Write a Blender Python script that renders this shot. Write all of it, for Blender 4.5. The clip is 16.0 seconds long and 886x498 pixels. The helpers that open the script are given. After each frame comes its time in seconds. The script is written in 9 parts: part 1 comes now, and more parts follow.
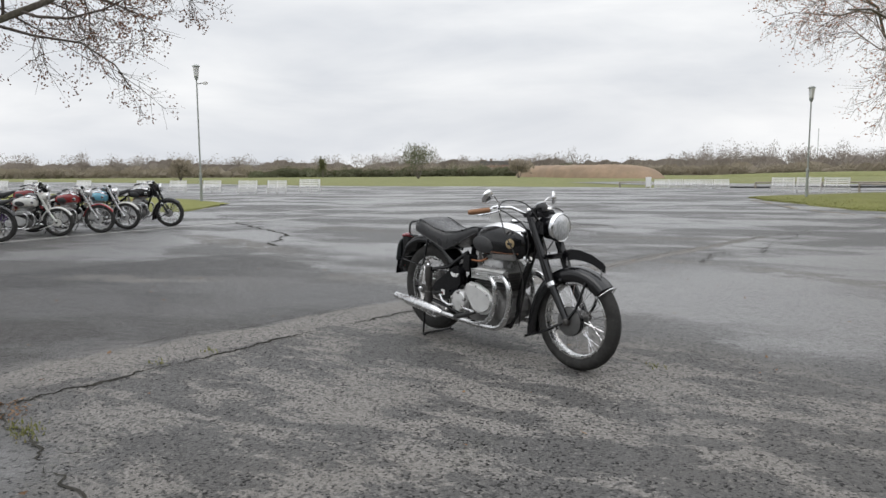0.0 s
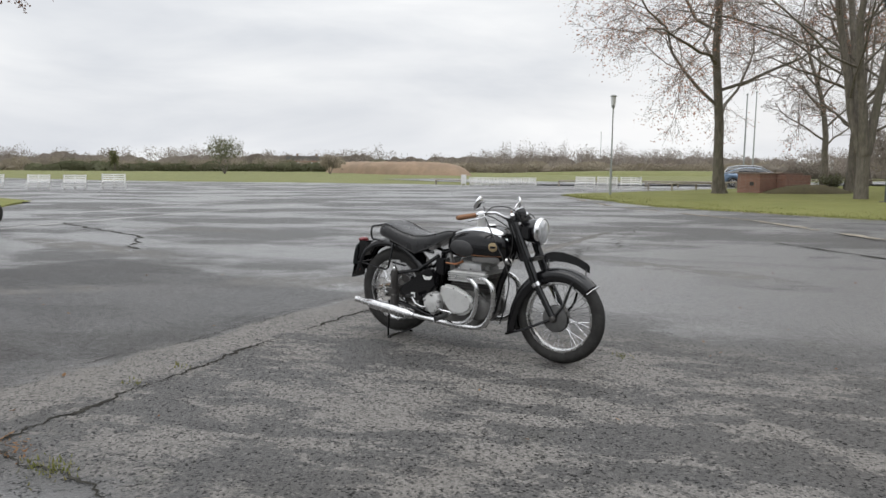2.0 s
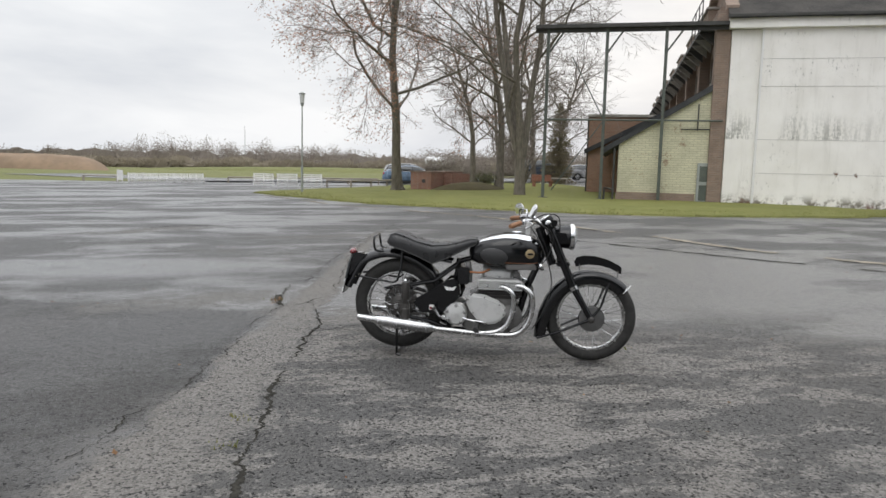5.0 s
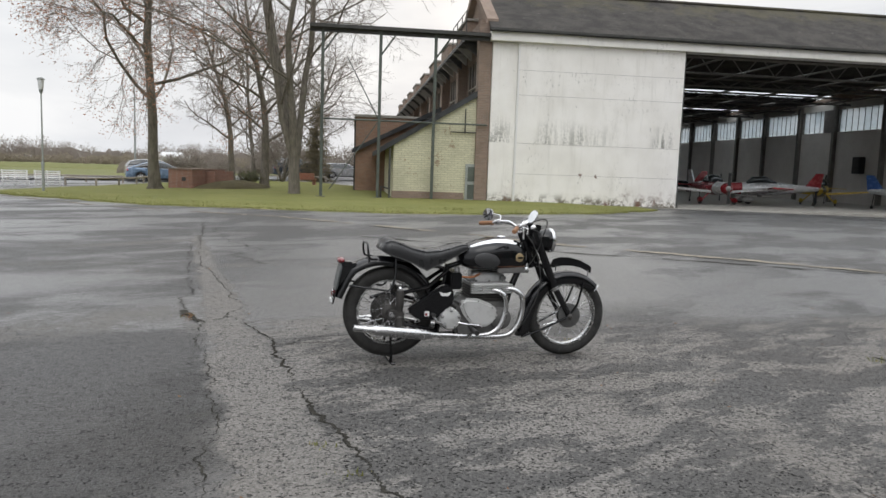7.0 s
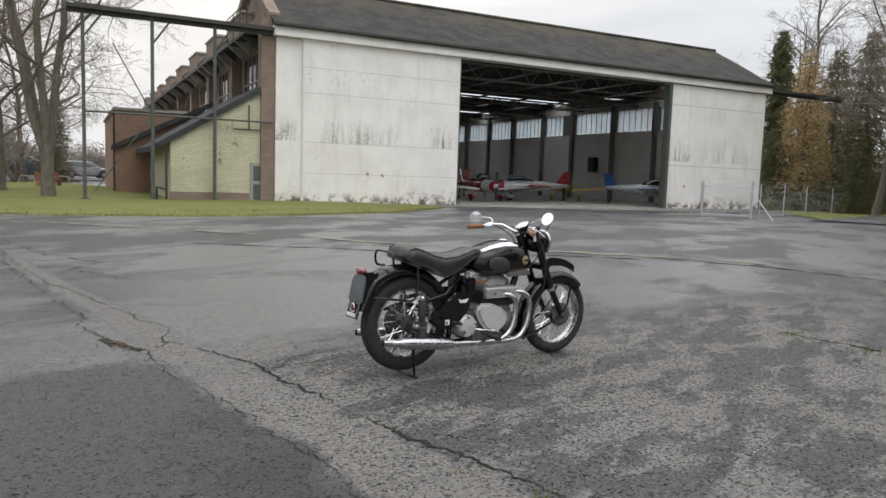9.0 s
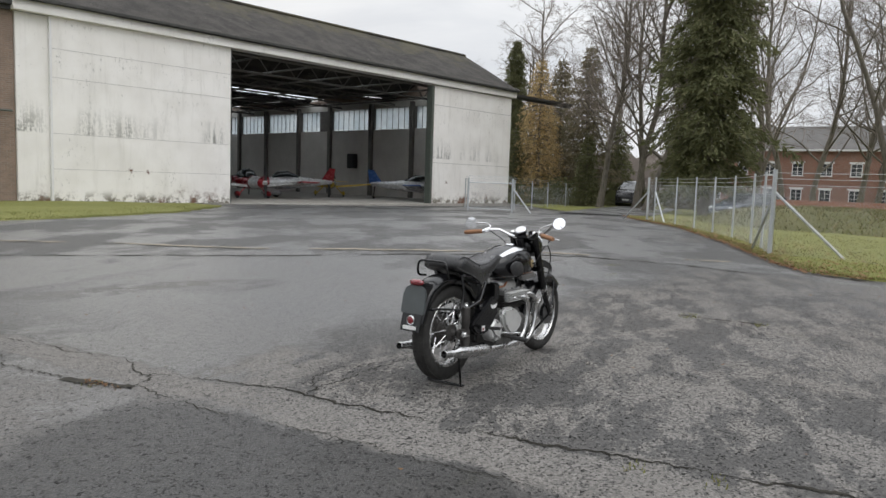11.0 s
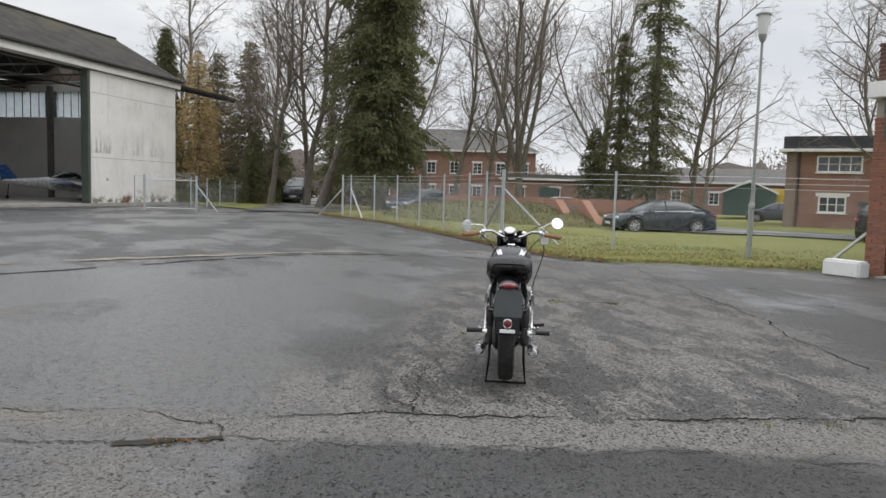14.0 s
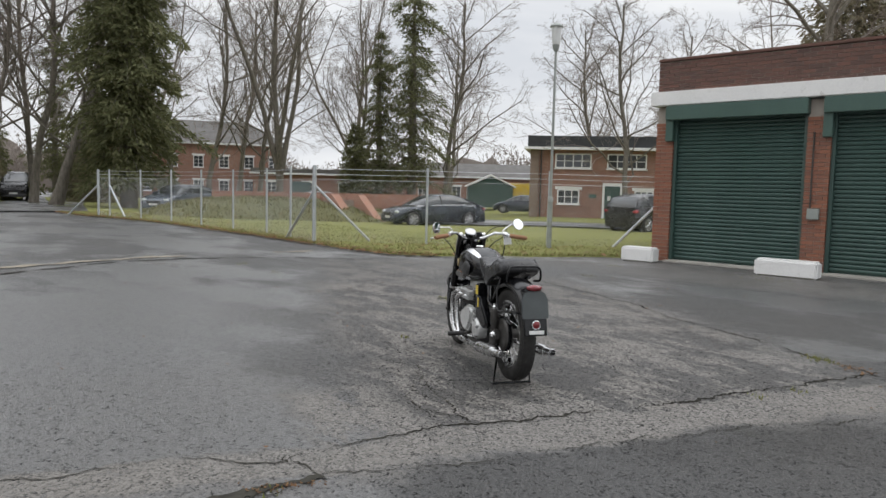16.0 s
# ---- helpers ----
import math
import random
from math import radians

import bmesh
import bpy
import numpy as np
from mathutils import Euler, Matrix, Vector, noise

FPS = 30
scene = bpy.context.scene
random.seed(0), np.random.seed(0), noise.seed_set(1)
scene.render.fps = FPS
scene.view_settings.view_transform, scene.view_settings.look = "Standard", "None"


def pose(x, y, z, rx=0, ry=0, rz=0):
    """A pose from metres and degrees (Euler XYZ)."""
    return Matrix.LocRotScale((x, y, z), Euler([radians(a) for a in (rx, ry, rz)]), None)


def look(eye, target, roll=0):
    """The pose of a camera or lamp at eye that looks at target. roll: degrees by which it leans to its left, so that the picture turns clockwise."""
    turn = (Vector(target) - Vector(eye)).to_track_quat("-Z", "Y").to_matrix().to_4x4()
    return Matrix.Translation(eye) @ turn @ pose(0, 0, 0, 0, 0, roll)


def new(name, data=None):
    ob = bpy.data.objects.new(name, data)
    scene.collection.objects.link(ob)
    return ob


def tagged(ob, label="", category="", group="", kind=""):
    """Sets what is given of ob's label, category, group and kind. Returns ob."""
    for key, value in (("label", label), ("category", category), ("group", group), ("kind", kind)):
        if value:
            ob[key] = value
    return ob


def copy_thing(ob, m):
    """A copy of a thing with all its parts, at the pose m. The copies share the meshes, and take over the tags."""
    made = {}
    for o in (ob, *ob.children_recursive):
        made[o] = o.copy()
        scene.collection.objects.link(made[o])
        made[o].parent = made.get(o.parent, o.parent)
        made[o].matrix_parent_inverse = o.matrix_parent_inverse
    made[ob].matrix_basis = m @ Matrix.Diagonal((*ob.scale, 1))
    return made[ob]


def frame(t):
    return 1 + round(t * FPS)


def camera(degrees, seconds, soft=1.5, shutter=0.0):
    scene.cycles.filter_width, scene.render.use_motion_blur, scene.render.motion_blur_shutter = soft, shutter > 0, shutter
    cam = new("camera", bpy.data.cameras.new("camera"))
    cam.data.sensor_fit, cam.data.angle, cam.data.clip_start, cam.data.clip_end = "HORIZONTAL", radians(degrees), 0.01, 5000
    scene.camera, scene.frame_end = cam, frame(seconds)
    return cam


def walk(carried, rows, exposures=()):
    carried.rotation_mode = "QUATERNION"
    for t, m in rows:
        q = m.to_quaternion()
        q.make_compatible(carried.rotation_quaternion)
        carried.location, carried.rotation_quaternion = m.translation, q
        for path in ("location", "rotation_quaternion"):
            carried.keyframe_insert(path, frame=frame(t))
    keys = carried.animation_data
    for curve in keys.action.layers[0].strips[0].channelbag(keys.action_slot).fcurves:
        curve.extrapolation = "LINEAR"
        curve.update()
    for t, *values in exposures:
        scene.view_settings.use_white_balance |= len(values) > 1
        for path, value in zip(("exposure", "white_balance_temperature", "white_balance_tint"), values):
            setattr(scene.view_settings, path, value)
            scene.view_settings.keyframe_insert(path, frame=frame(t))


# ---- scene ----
cam = camera(63.1, 16.0)
PATH = [
    (0, (3.619, -3.59, 1.293), (2.101, -2.306, 1.069), -0.3),
    (0.5, (3.53, -3.805, 1.314), (2.033, -2.497, 1.089), -0.2),
    (1, (3.382, -4.029, 1.341), (1.982, -2.619, 1.11), -0.0),
    (1.5, (3.153, -4.231, 1.348), (1.871, -2.714, 1.112), 0.2),
    (2, (2.801, -4.511, 1.366), (1.682, -2.869, 1.131), 0.5),
    (2.5, (2.43, -4.714, 1.384), (1.465, -2.979, 1.146), 0.6),
    (3, (1.987, -4.964, 1.402), (1.149, -3.164, 1.166), 0.8),
    (3.5, (1.542, -5.095, 1.395), (0.844, -3.236, 1.159), 0.8),
    (6, (-0.755, -5.326, 1.407), (-0.608, -3.344, 1.183), 1.8),
    (6.5, (-1.202, -5.294, 1.41), (-0.882, -3.332, 1.189), 1.9),
    (7, (-1.665, -5.179, 1.415), (-1.153, -3.258, 1.198), 2.0),
    (7.5, (-2.088, -5.011, 1.415), (-1.408, -3.142, 1.203), 2.0),
    (8, (-2.512, -4.736, 1.394), (-1.649, -2.944, 1.188), 2.1),
    (8.5, (-2.909, -4.497, 1.384), (-1.906, -2.778, 1.183), 2.0),
    (11, (-4.764, -2.777, 1.407), (-3.124, -1.648, 1.219), 1.9),
    (11.5, (-5.022, -2.361, 1.412), (-3.277, -1.4, 1.231), 1.9),
    (12, (-5.237, -1.908, 1.404), (-3.403, -1.129, 1.229), 1.9),
    (12.5, (-5.404, -1.463, 1.398), (-3.514, -0.834, 1.225), 1.9),
    (13, (-5.537, -0.966, 1.375), (-3.6, -0.496, 1.208), 1.9),
    (13.5, (-5.668, -0.535, 1.38), (-3.705, -0.19, 1.213), 1.9),
    (14, (-5.739, -0.065, 1.369), (-3.757, 0.14, 1.202), 1.7),
    (14.5, (-5.79, 0.365, 1.379), (-3.798, 0.412, 1.208), 1.6),
    (15, (-5.813, 0.861, 1.392), (-3.825, 0.722, 1.222), 1.5),
    (15.5, (-5.713, 1.321, 1.391), (-3.744, 1.011, 1.222), 1.5),
    (16, (-5.506, 1.784, 1.39), (-3.578, 1.279, 1.225), 1.4),
]
walk(cam, [(t, look(e, a, r)) for t, e, a, r in PATH])

# ---- world and light ----
world = bpy.data.worlds.new("overcast_sky")
scene.world = world
world.use_nodes = True
WN, WL = world.node_tree.nodes, world.node_tree.links
WN.clear()
w_out = WN.new("ShaderNodeOutputWorld")
w_bg = WN.new("ShaderNodeBackground")
w_sky = WN.new("ShaderNodeTexSky")
w_sky.sky_type = "NISHITA"
w_sky.sun_disc = False
w_sky.sun_elevation = radians(24)
w_sky.sun_rotation = radians(20)
w_sky.air_density, w_sky.dust_density = 1.5, 4.0
w_co = WN.new("ShaderNodeTexCoord")
w_map = WN.new("ShaderNodeMapping")
w_map.inputs["Scale"].default_value = (1.3, 1.3, 5.5)
w_n1 = WN.new("ShaderNodeTexNoise")
w_n1.inputs["Scale"].default_value = 2.1
w_n1.inputs["Detail"].default_value = 7
w_n1.inputs["Roughness"].default_value = 0.52
w_n1.inputs["Distortion"].default_value = 0.3
w_ramp = WN.new("ShaderNodeValToRGB")
w_ramp.color_ramp.elements[0].position = 0.34
w_ramp.color_ramp.elements[0].color = (0.64, 0.665, 0.71, 1)
w_ramp.color_ramp.elements[1].position = 0.68
w_ramp.color_ramp.elements[1].color = (0.86, 0.87, 0.885, 1)
w_mix = WN.new("ShaderNodeMixRGB")
w_mix.blend_type = "ADD"
w_mix.inputs["Fac"].default_value = 0.004
WL.new(w_co.outputs["Generated"], w_map.inputs["Vector"])
WL.new(w_map.outputs["Vector"], w_n1.inputs["Vector"])
WL.new(w_n1.outputs["Fac"], w_ramp.inputs["Fac"])
WL.new(w_ramp.outputs["Color"], w_mix.inputs["Color1"])
WL.new(w_sky.outputs["Color"], w_mix.inputs["Color2"])
# an overcast sky is about three times as bright overhead as at the horizon
w_sep = WN.new("ShaderNodeSeparateXYZ")
WL.new(w_co.outputs["Generated"], w_sep.inputs[0])
w_up = WN.new("ShaderNodeMapRange")
w_up.interpolation_type = "SMOOTHSTEP"
for socket, value in zip(w_up.inputs[1:5], (0.25, 0.95, 1.0, 2.4)):
    socket.default_value = value
WL.new(w_sep.outputs[2], w_up.inputs[0])
WL.new(w_up.outputs[0], w_bg.inputs["Strength"])
WL.new(w_mix.outputs["Color"], w_bg.inputs["Color"])
WL.new(w_bg.outputs["Background"], w_out.inputs["Surface"])
sun = new("sun", bpy.data.lights.new("sun", "SUN"))
sun.data.energy, sun.data.angle, sun.data.color = 0.5, radians(40), (1.0, 0.97, 0.93)
sun.matrix_basis = look((0, 0, 30), (1.5, 6.5, 21))
scene.view_settings.exposure = 0.12


# ---- mesh helpers ----
class Geo:
    """Vertices and faces that are gathered into one mesh."""

    def __init__(self):
        self.v, self.f = [], []

    def add(self, verts, faces):
        n = len(self.v)
        self.v.extend(tuple(p) for p in verts)
        self.f.extend(tuple(i + n for i in q) for q in faces)
        return self

    def box(self, x0, x1, y0, y1, z0, z1, m=None):
        vs = [Vector((x, y, z)) for x in (x0, x1) for y in (y0, y1) for z in (z0, z1)]
        if m is not None:
            vs = [m @ p for p in vs]
        return self.add(vs, [(0, 1, 3, 2), (4, 6, 7, 5), (0, 4, 5, 1), (2, 3, 7, 6), (0, 2, 6, 4), (1, 5, 7, 3)])

    def quad(self, a, b, c, d):
        return self.add([a, b, c, d], [(0, 1, 2, 3)])

    def tube(self, pts, r, n=8, caps=True, closed=False):
        pts = [Vector(p) for p in pts]
        k = len(pts)
        rs = [r] * k if isinstance(r, (int, float)) else list(r)
        t0 = (pts[1] - pts[0]).normalized()
        ref = Vector((0, 0, 1)) if abs(t0.z) < 0.9 else Vector((1, 0, 0))
        side = t0.cross(ref).normalized()
        verts = []
        for i, p in enumerate(pts):
            if closed:
                t = (pts[(i + 1) % k] - pts[i - 1]).normalized()
            else:
                t = (pts[min(i + 1, k - 1)] - pts[max(i - 1, 0)]).normalized()
            side = (side - t * side.dot(t))
            side = side.normalized() if side.length > 1e-6 else t.orthogonal().normalized()
            up = t.cross(side)
            for j in range(n):
                a = 2 * math.pi * j / n
                verts.append(p + (side * math.cos(a) + up * math.sin(a)) * rs[i])
        faces = []
        for i in range(k if closed else k - 1):
            i2 = (i + 1) % k
            for j in range(n):
                j2 = (j + 1) % n
                faces.append((i * n + j, i * n + j2, i2 * n + j2, i2 * n + j))
        if caps and not closed:
            faces.append(tuple(range(n - 1, -1, -1)))
            faces.append(tuple((k - 1) * n + j for j in range(n)))
        return self.add(verts, faces)

    def lathe(self, prof, n=24, m=None, caps=True):
        """prof: (radius, height) pairs round the local z axis."""
        m = m or Matrix()
        verts = [m @ Vector((r * math.cos(2 * math.pi * j / n), r * math.sin(2 * math.pi * j / n), h)) for r, h in prof for j in range(n)]
        faces = []
        for i in range(len(prof) - 1):
            for j in range(n):
                j2 = (j + 1) % n
                faces.append((i * n + j, i * n + j2, (i + 1) * n + j2, (i + 1) * n + j))
        if caps and prof[0][0] > 1e-5:
            faces.append(tuple(range(n - 1, -1, -1)))
        if caps and prof[-1][0] > 1e-5:
            faces.append(tuple((len(prof) - 1) * n + j for j in range(n)))
        return self.add(verts, faces)

    def loft(self, rings, caps=True, wrap=True):
        n = len(rings[0])
        verts = [p for ring in rings for p in ring]
        faces = []
        for i in range(len(rings) - 1):
            for j in range(n if wrap else n - 1):
                j2 = (j + 1) % n
                faces.append((i * n + j, i * n + j2, (i + 1) * n + j2, (i + 1) * n + j))
        if caps:
            faces.append(tuple(range(n - 1, -1, -1)))
            faces.append(tuple((len(rings) - 1) * n + j for j in range(n)))
        return self.add(verts, faces)

    def prism(self, outline, y0, y1, m=None):
        """An outline in x and z, drawn out along y."""
        n = len(outline)
        vs = [Vector((x, y0, z)) for x, z in outline] + [Vector((x, y1, z)) for x, z in outline]
        if m is not None:
            vs = [m @ p for p in vs]
        fs = [tuple(range(n)), tuple(range(2 * n - 1, n - 1, -1))]
        fs += [(i, i + n, (i + 1) % n + n, (i + 1) % n) for i in range(n)]
        return self.add(vs, fs)

    def ball(self, c, r, n=12, k=8, sx=1, sy=1, sz=1):
        prof = [(math.sin(math.pi * i / k), -math.cos(math.pi * i / k)) for i in range(k + 1)]
        prof[0], prof[-1] = (0.001, -1), (0.001, 1)
        return self.lathe(prof, n, Matrix.Translation(c) @ Matrix.Diagonal((r * sx, r * sy, r * sz, 1)))

    def mesh(self, name, smooth=35, bevel=0.0):
        me = bpy.data.meshes.new(name)
        me.from_pydata(self.v, [], self.f)
        if bevel:
            bm = bmesh.new()
            bm.from_mesh(me)
            bmesh.ops.recalc_face_normals(bm, faces=bm.faces)
            sharp = [e for e in bm.edges if len(e.link_faces) == 2 and e.calc_face_angle() > 0.5]
            bmesh.ops.bevel(bm, geom=sharp, offset=bevel, segments=2, affect="EDGES", clamp_overlap=True)
            bm.to_mesh(me)
            bm.free()
        else:
            bm = bmesh.new()
            bm.from_mesh(me)
            bmesh.ops.recalc_face_normals(bm, faces=bm.faces)
            bm.to_mesh(me)
            bm.free()
        if smooth:
            me.shade_smooth()
            me.set_sharp_from_angle(angle=radians(smooth))
        me.validate()
        return me


def part(name, geo, material, parent=None, label="", smooth=35, bevel=0.0):
    me = geo if isinstance(geo, bpy.types.Mesh) else geo.mesh(name, smooth, bevel)
    if not me.materials:
        me.materials.append(material)
    ob = new(name, me)
    if parent is not None:
        ob.parent = parent
    if label:
        ob["label"] = label
    return ob


def thing(name, label, category, m=None, group="", kind=""):
    ob = new(name)
    ob.empty_display_size = 0.2
    tagged(ob, label, category, group, kind)
    if m is not None:
        ob.matrix_basis = m
    return ob


# ---- the lie of the land: level round the motorcycle, falling gently away ----
SLOPES = [(-40, -.002), (-33, -.009), (-25, -.009), (-12, -.016), (5, -.010), (16, -.004), (29, -.0055), (38, -.0046), (55, -.001), (71, .004), (85, .002),
          (105, -.004), (120, -.007), (150, -.009), (170, -.008), (200, -.004), (250, 0), (320, -.002)]


def gz(x, y):
    r = math.hypot(x, y)
    if r < 8:
        return 0.0
    a = math.degrees(math.atan2(y, x))
    if a < -40:
        a += 360
    for (a0, s0), (a1, s1) in zip(SLOPES, SLOPES[1:]):
        if a0 <= a <= a1:
            f = (a - a0) / (a1 - a0)
            q = min(r, 60) - 8
            return (s0 + (s1 - s0) * f * f * (3 - 2 * f)) * q * q / (q + 6) * 1.2
    return 0.0


# hangar frame: along the front, into the depth
HA = radians(-7.5)
HX, HY = 8.85, 26.2
HANGAR = Matrix.Translation((HX, HY, 0)) @ Matrix.Rotation(HA, 4, "Z")


def hang(u, v, z=0.0):
    return HANGAR @ Vector((u, v, z))

# ---- materials ----
class Nodes:
    def __init__(self, name):
        self.mat = bpy.data.materials.new(name)
        self.mat.use_nodes = True
        self.t = self.mat.node_tree
        self.bsdf = self.t.nodes["Principled BSDF"]
        self.co = self.t.nodes.new("ShaderNodeTexCoord").outputs["Object"]

    def link(self, a, b):
        self.t.links.new(a, b)

    def put(self, socket, value):
        if isinstance(value, (int, float)):
            socket.default_value = value
        elif isinstance(value, (tuple, list)):
            socket.default_value = value if len(value) != 3 or socket.type == "VECTOR" else (*value, 1)
        else:
            self.link(value, socket)

    def noise(self, scale, detail=4, rough=0.55, co=None, distort=0.0):
        n = self.t.nodes.new("ShaderNodeTexNoise")
        self.link(co or self.co, n.inputs["Vector"])
        n.inputs["Scale"].default_value, n.inputs["Detail"].default_value = scale, detail
        n.inputs["Roughness"].default_value, n.inputs["Distortion"].default_value = rough, distort
        return n.outputs["Fac"]

    def voronoi(self, scale, co=None, feature="F1", out="Distance"):
        n = self.t.nodes.new("ShaderNodeTexVoronoi")
        n.feature = feature
        self.link(co or self.co, n.inputs["Vector"])
        n.inputs["Scale"].default_value = scale
        return n.outputs[out]

    def mapped(self, loc=(0, 0, 0), rot=(0, 0, 0), scale=(1, 1, 1), co=None):
        n = self.t.nodes.new("ShaderNodeMapping")
        self.link(co or self.co, n.inputs["Vector"])
        n.inputs["Location"].default_value, n.inputs["Rotation"].default_value, n.inputs["Scale"].default_value = loc, rot, scale
        return n.outputs["Vector"]

    def math(self, op, a, b=0.0, c=0.0):
        n = self.t.nodes.new("ShaderNodeMath")
        n.operation = op
        for s, x in zip(n.inputs, (a, b, c)):
            self.put(s, x)
        return n.outputs[0]

    def span(self, x, a, b, lo=0.0, hi=1.0):
        n = self.t.nodes.new("ShaderNodeMapRange")
        n.interpolation_type = "SMOOTHSTEP"
        for s, q in zip(n.inputs, (x, a, b, lo, hi)):
            self.put(s, q)
        return n.outputs[0]

    def mix(self, f, a, b, kind="MIX"):
        n = self.t.nodes.new("ShaderNodeMixRGB")
        n.blend_type = kind
        self.put(n.inputs["Fac"], f)
        self.put(n.inputs["Color1"], a)
        self.put(n.inputs["Color2"], b)
        return n.outputs["Color"]

    def split(self, co=None):
        n = self.t.nodes.new("ShaderNodeSeparateXYZ")
        self.link(co or self.co, n.inputs[0])
        return n.outputs

    def shift(self, amount, scale, co=None):
        """The coordinates, shaken by noise."""
        n = self.t.nodes.new("ShaderNodeTexNoise")
        self.link(co or self.co, n.inputs["Vector"])
        n.inputs["Scale"].default_value, n.inputs["Detail"].default_value = scale, 5
        a = self.t.nodes.new("ShaderNodeVectorMath")
        a.operation = "SUBTRACT"
        self.link(n.outputs["Color"], a.inputs[0])
        a.inputs[1].default_value = (0.5, 0.5, 0.5)
        b = self.t.nodes.new("ShaderNodeVectorMath")
        b.operation = "MULTIPLY_ADD"
        self.link(a.outputs[0], b.inputs[0])
        b.inputs[1].default_value = (amount, amount, amount)
        self.link(co or self.co, b.inputs[2])
        return b.outputs[0]

    def bump(self, height, strength=0.3, distance=0.01):
        n = self.t.nodes.new("ShaderNodeBump")
        self.put(n.inputs["Strength"], strength)
        n.inputs["Distance"].default_value = distance
        self.link(height, n.inputs["Height"])
        self.link(n.outputs["Normal"], self.bsdf.inputs["Normal"])
        return n.outputs["Normal"]

    def random(self):
        return self.t.nodes.new("ShaderNodeObjectInfo").outputs["Random"]

    def island(self):
        return self.t.nodes.new("ShaderNodeNewGeometry").outputs["Random Per Island"]

    def done(self, color, rough=0.6, metal=0.0, **more):
        self.put(self.bsdf.inputs["Base Color"], color)
        self.put(self.bsdf.inputs["Roughness"], rough)
        self.put(self.bsdf.inputs["Metallic"], metal)
        for key, val in more.items():
            self.put(self.bsdf.inputs[key.replace("_", " ")], val)
        return self.mat


def worn(name, c1, c2, rough=0.6, metal=0.0, scale=6.0, fine=60.0, bump=0.15, dirt=None, amount=0.5, vary=0.0, **more):
    """A surface of two near colours, mottled at two scales, with specks of dirt."""
    n = Nodes(name)
    big = n.span(n.noise(scale, 5, 0.6), 0.3, 0.7)
    small = n.noise(fine, 3, 0.6)
    col = n.mix(n.math("MULTIPLY", big, 1.0), c1, c2)
    col = n.mix(0.35, col, n.mix(small, tuple(x * 0.75 for x in c1), tuple(min(1, x * 1.2) for x in c2)))
    if dirt:
        d = n.span(n.noise(scale * 2.3, 6, 0.7), 0.72 - 0.3 * amount, 0.8)
        col = n.mix(n.math("MULTIPLY", d, 0.8), col, dirt)
    if vary:
        col = n.mix(n.span(n.random(), 0, 1, 0, vary), col, tuple(x * 0.45 for x in c1))
    r = n.span(n.noise(scale * 1.7, 4), 0.3, 0.7, max(0.02, rough - 0.1), min(1, rough + 0.1))
    if bump:
        n.bump(small, bump, 0.004)
    return n.done(col, r, metal, **more)


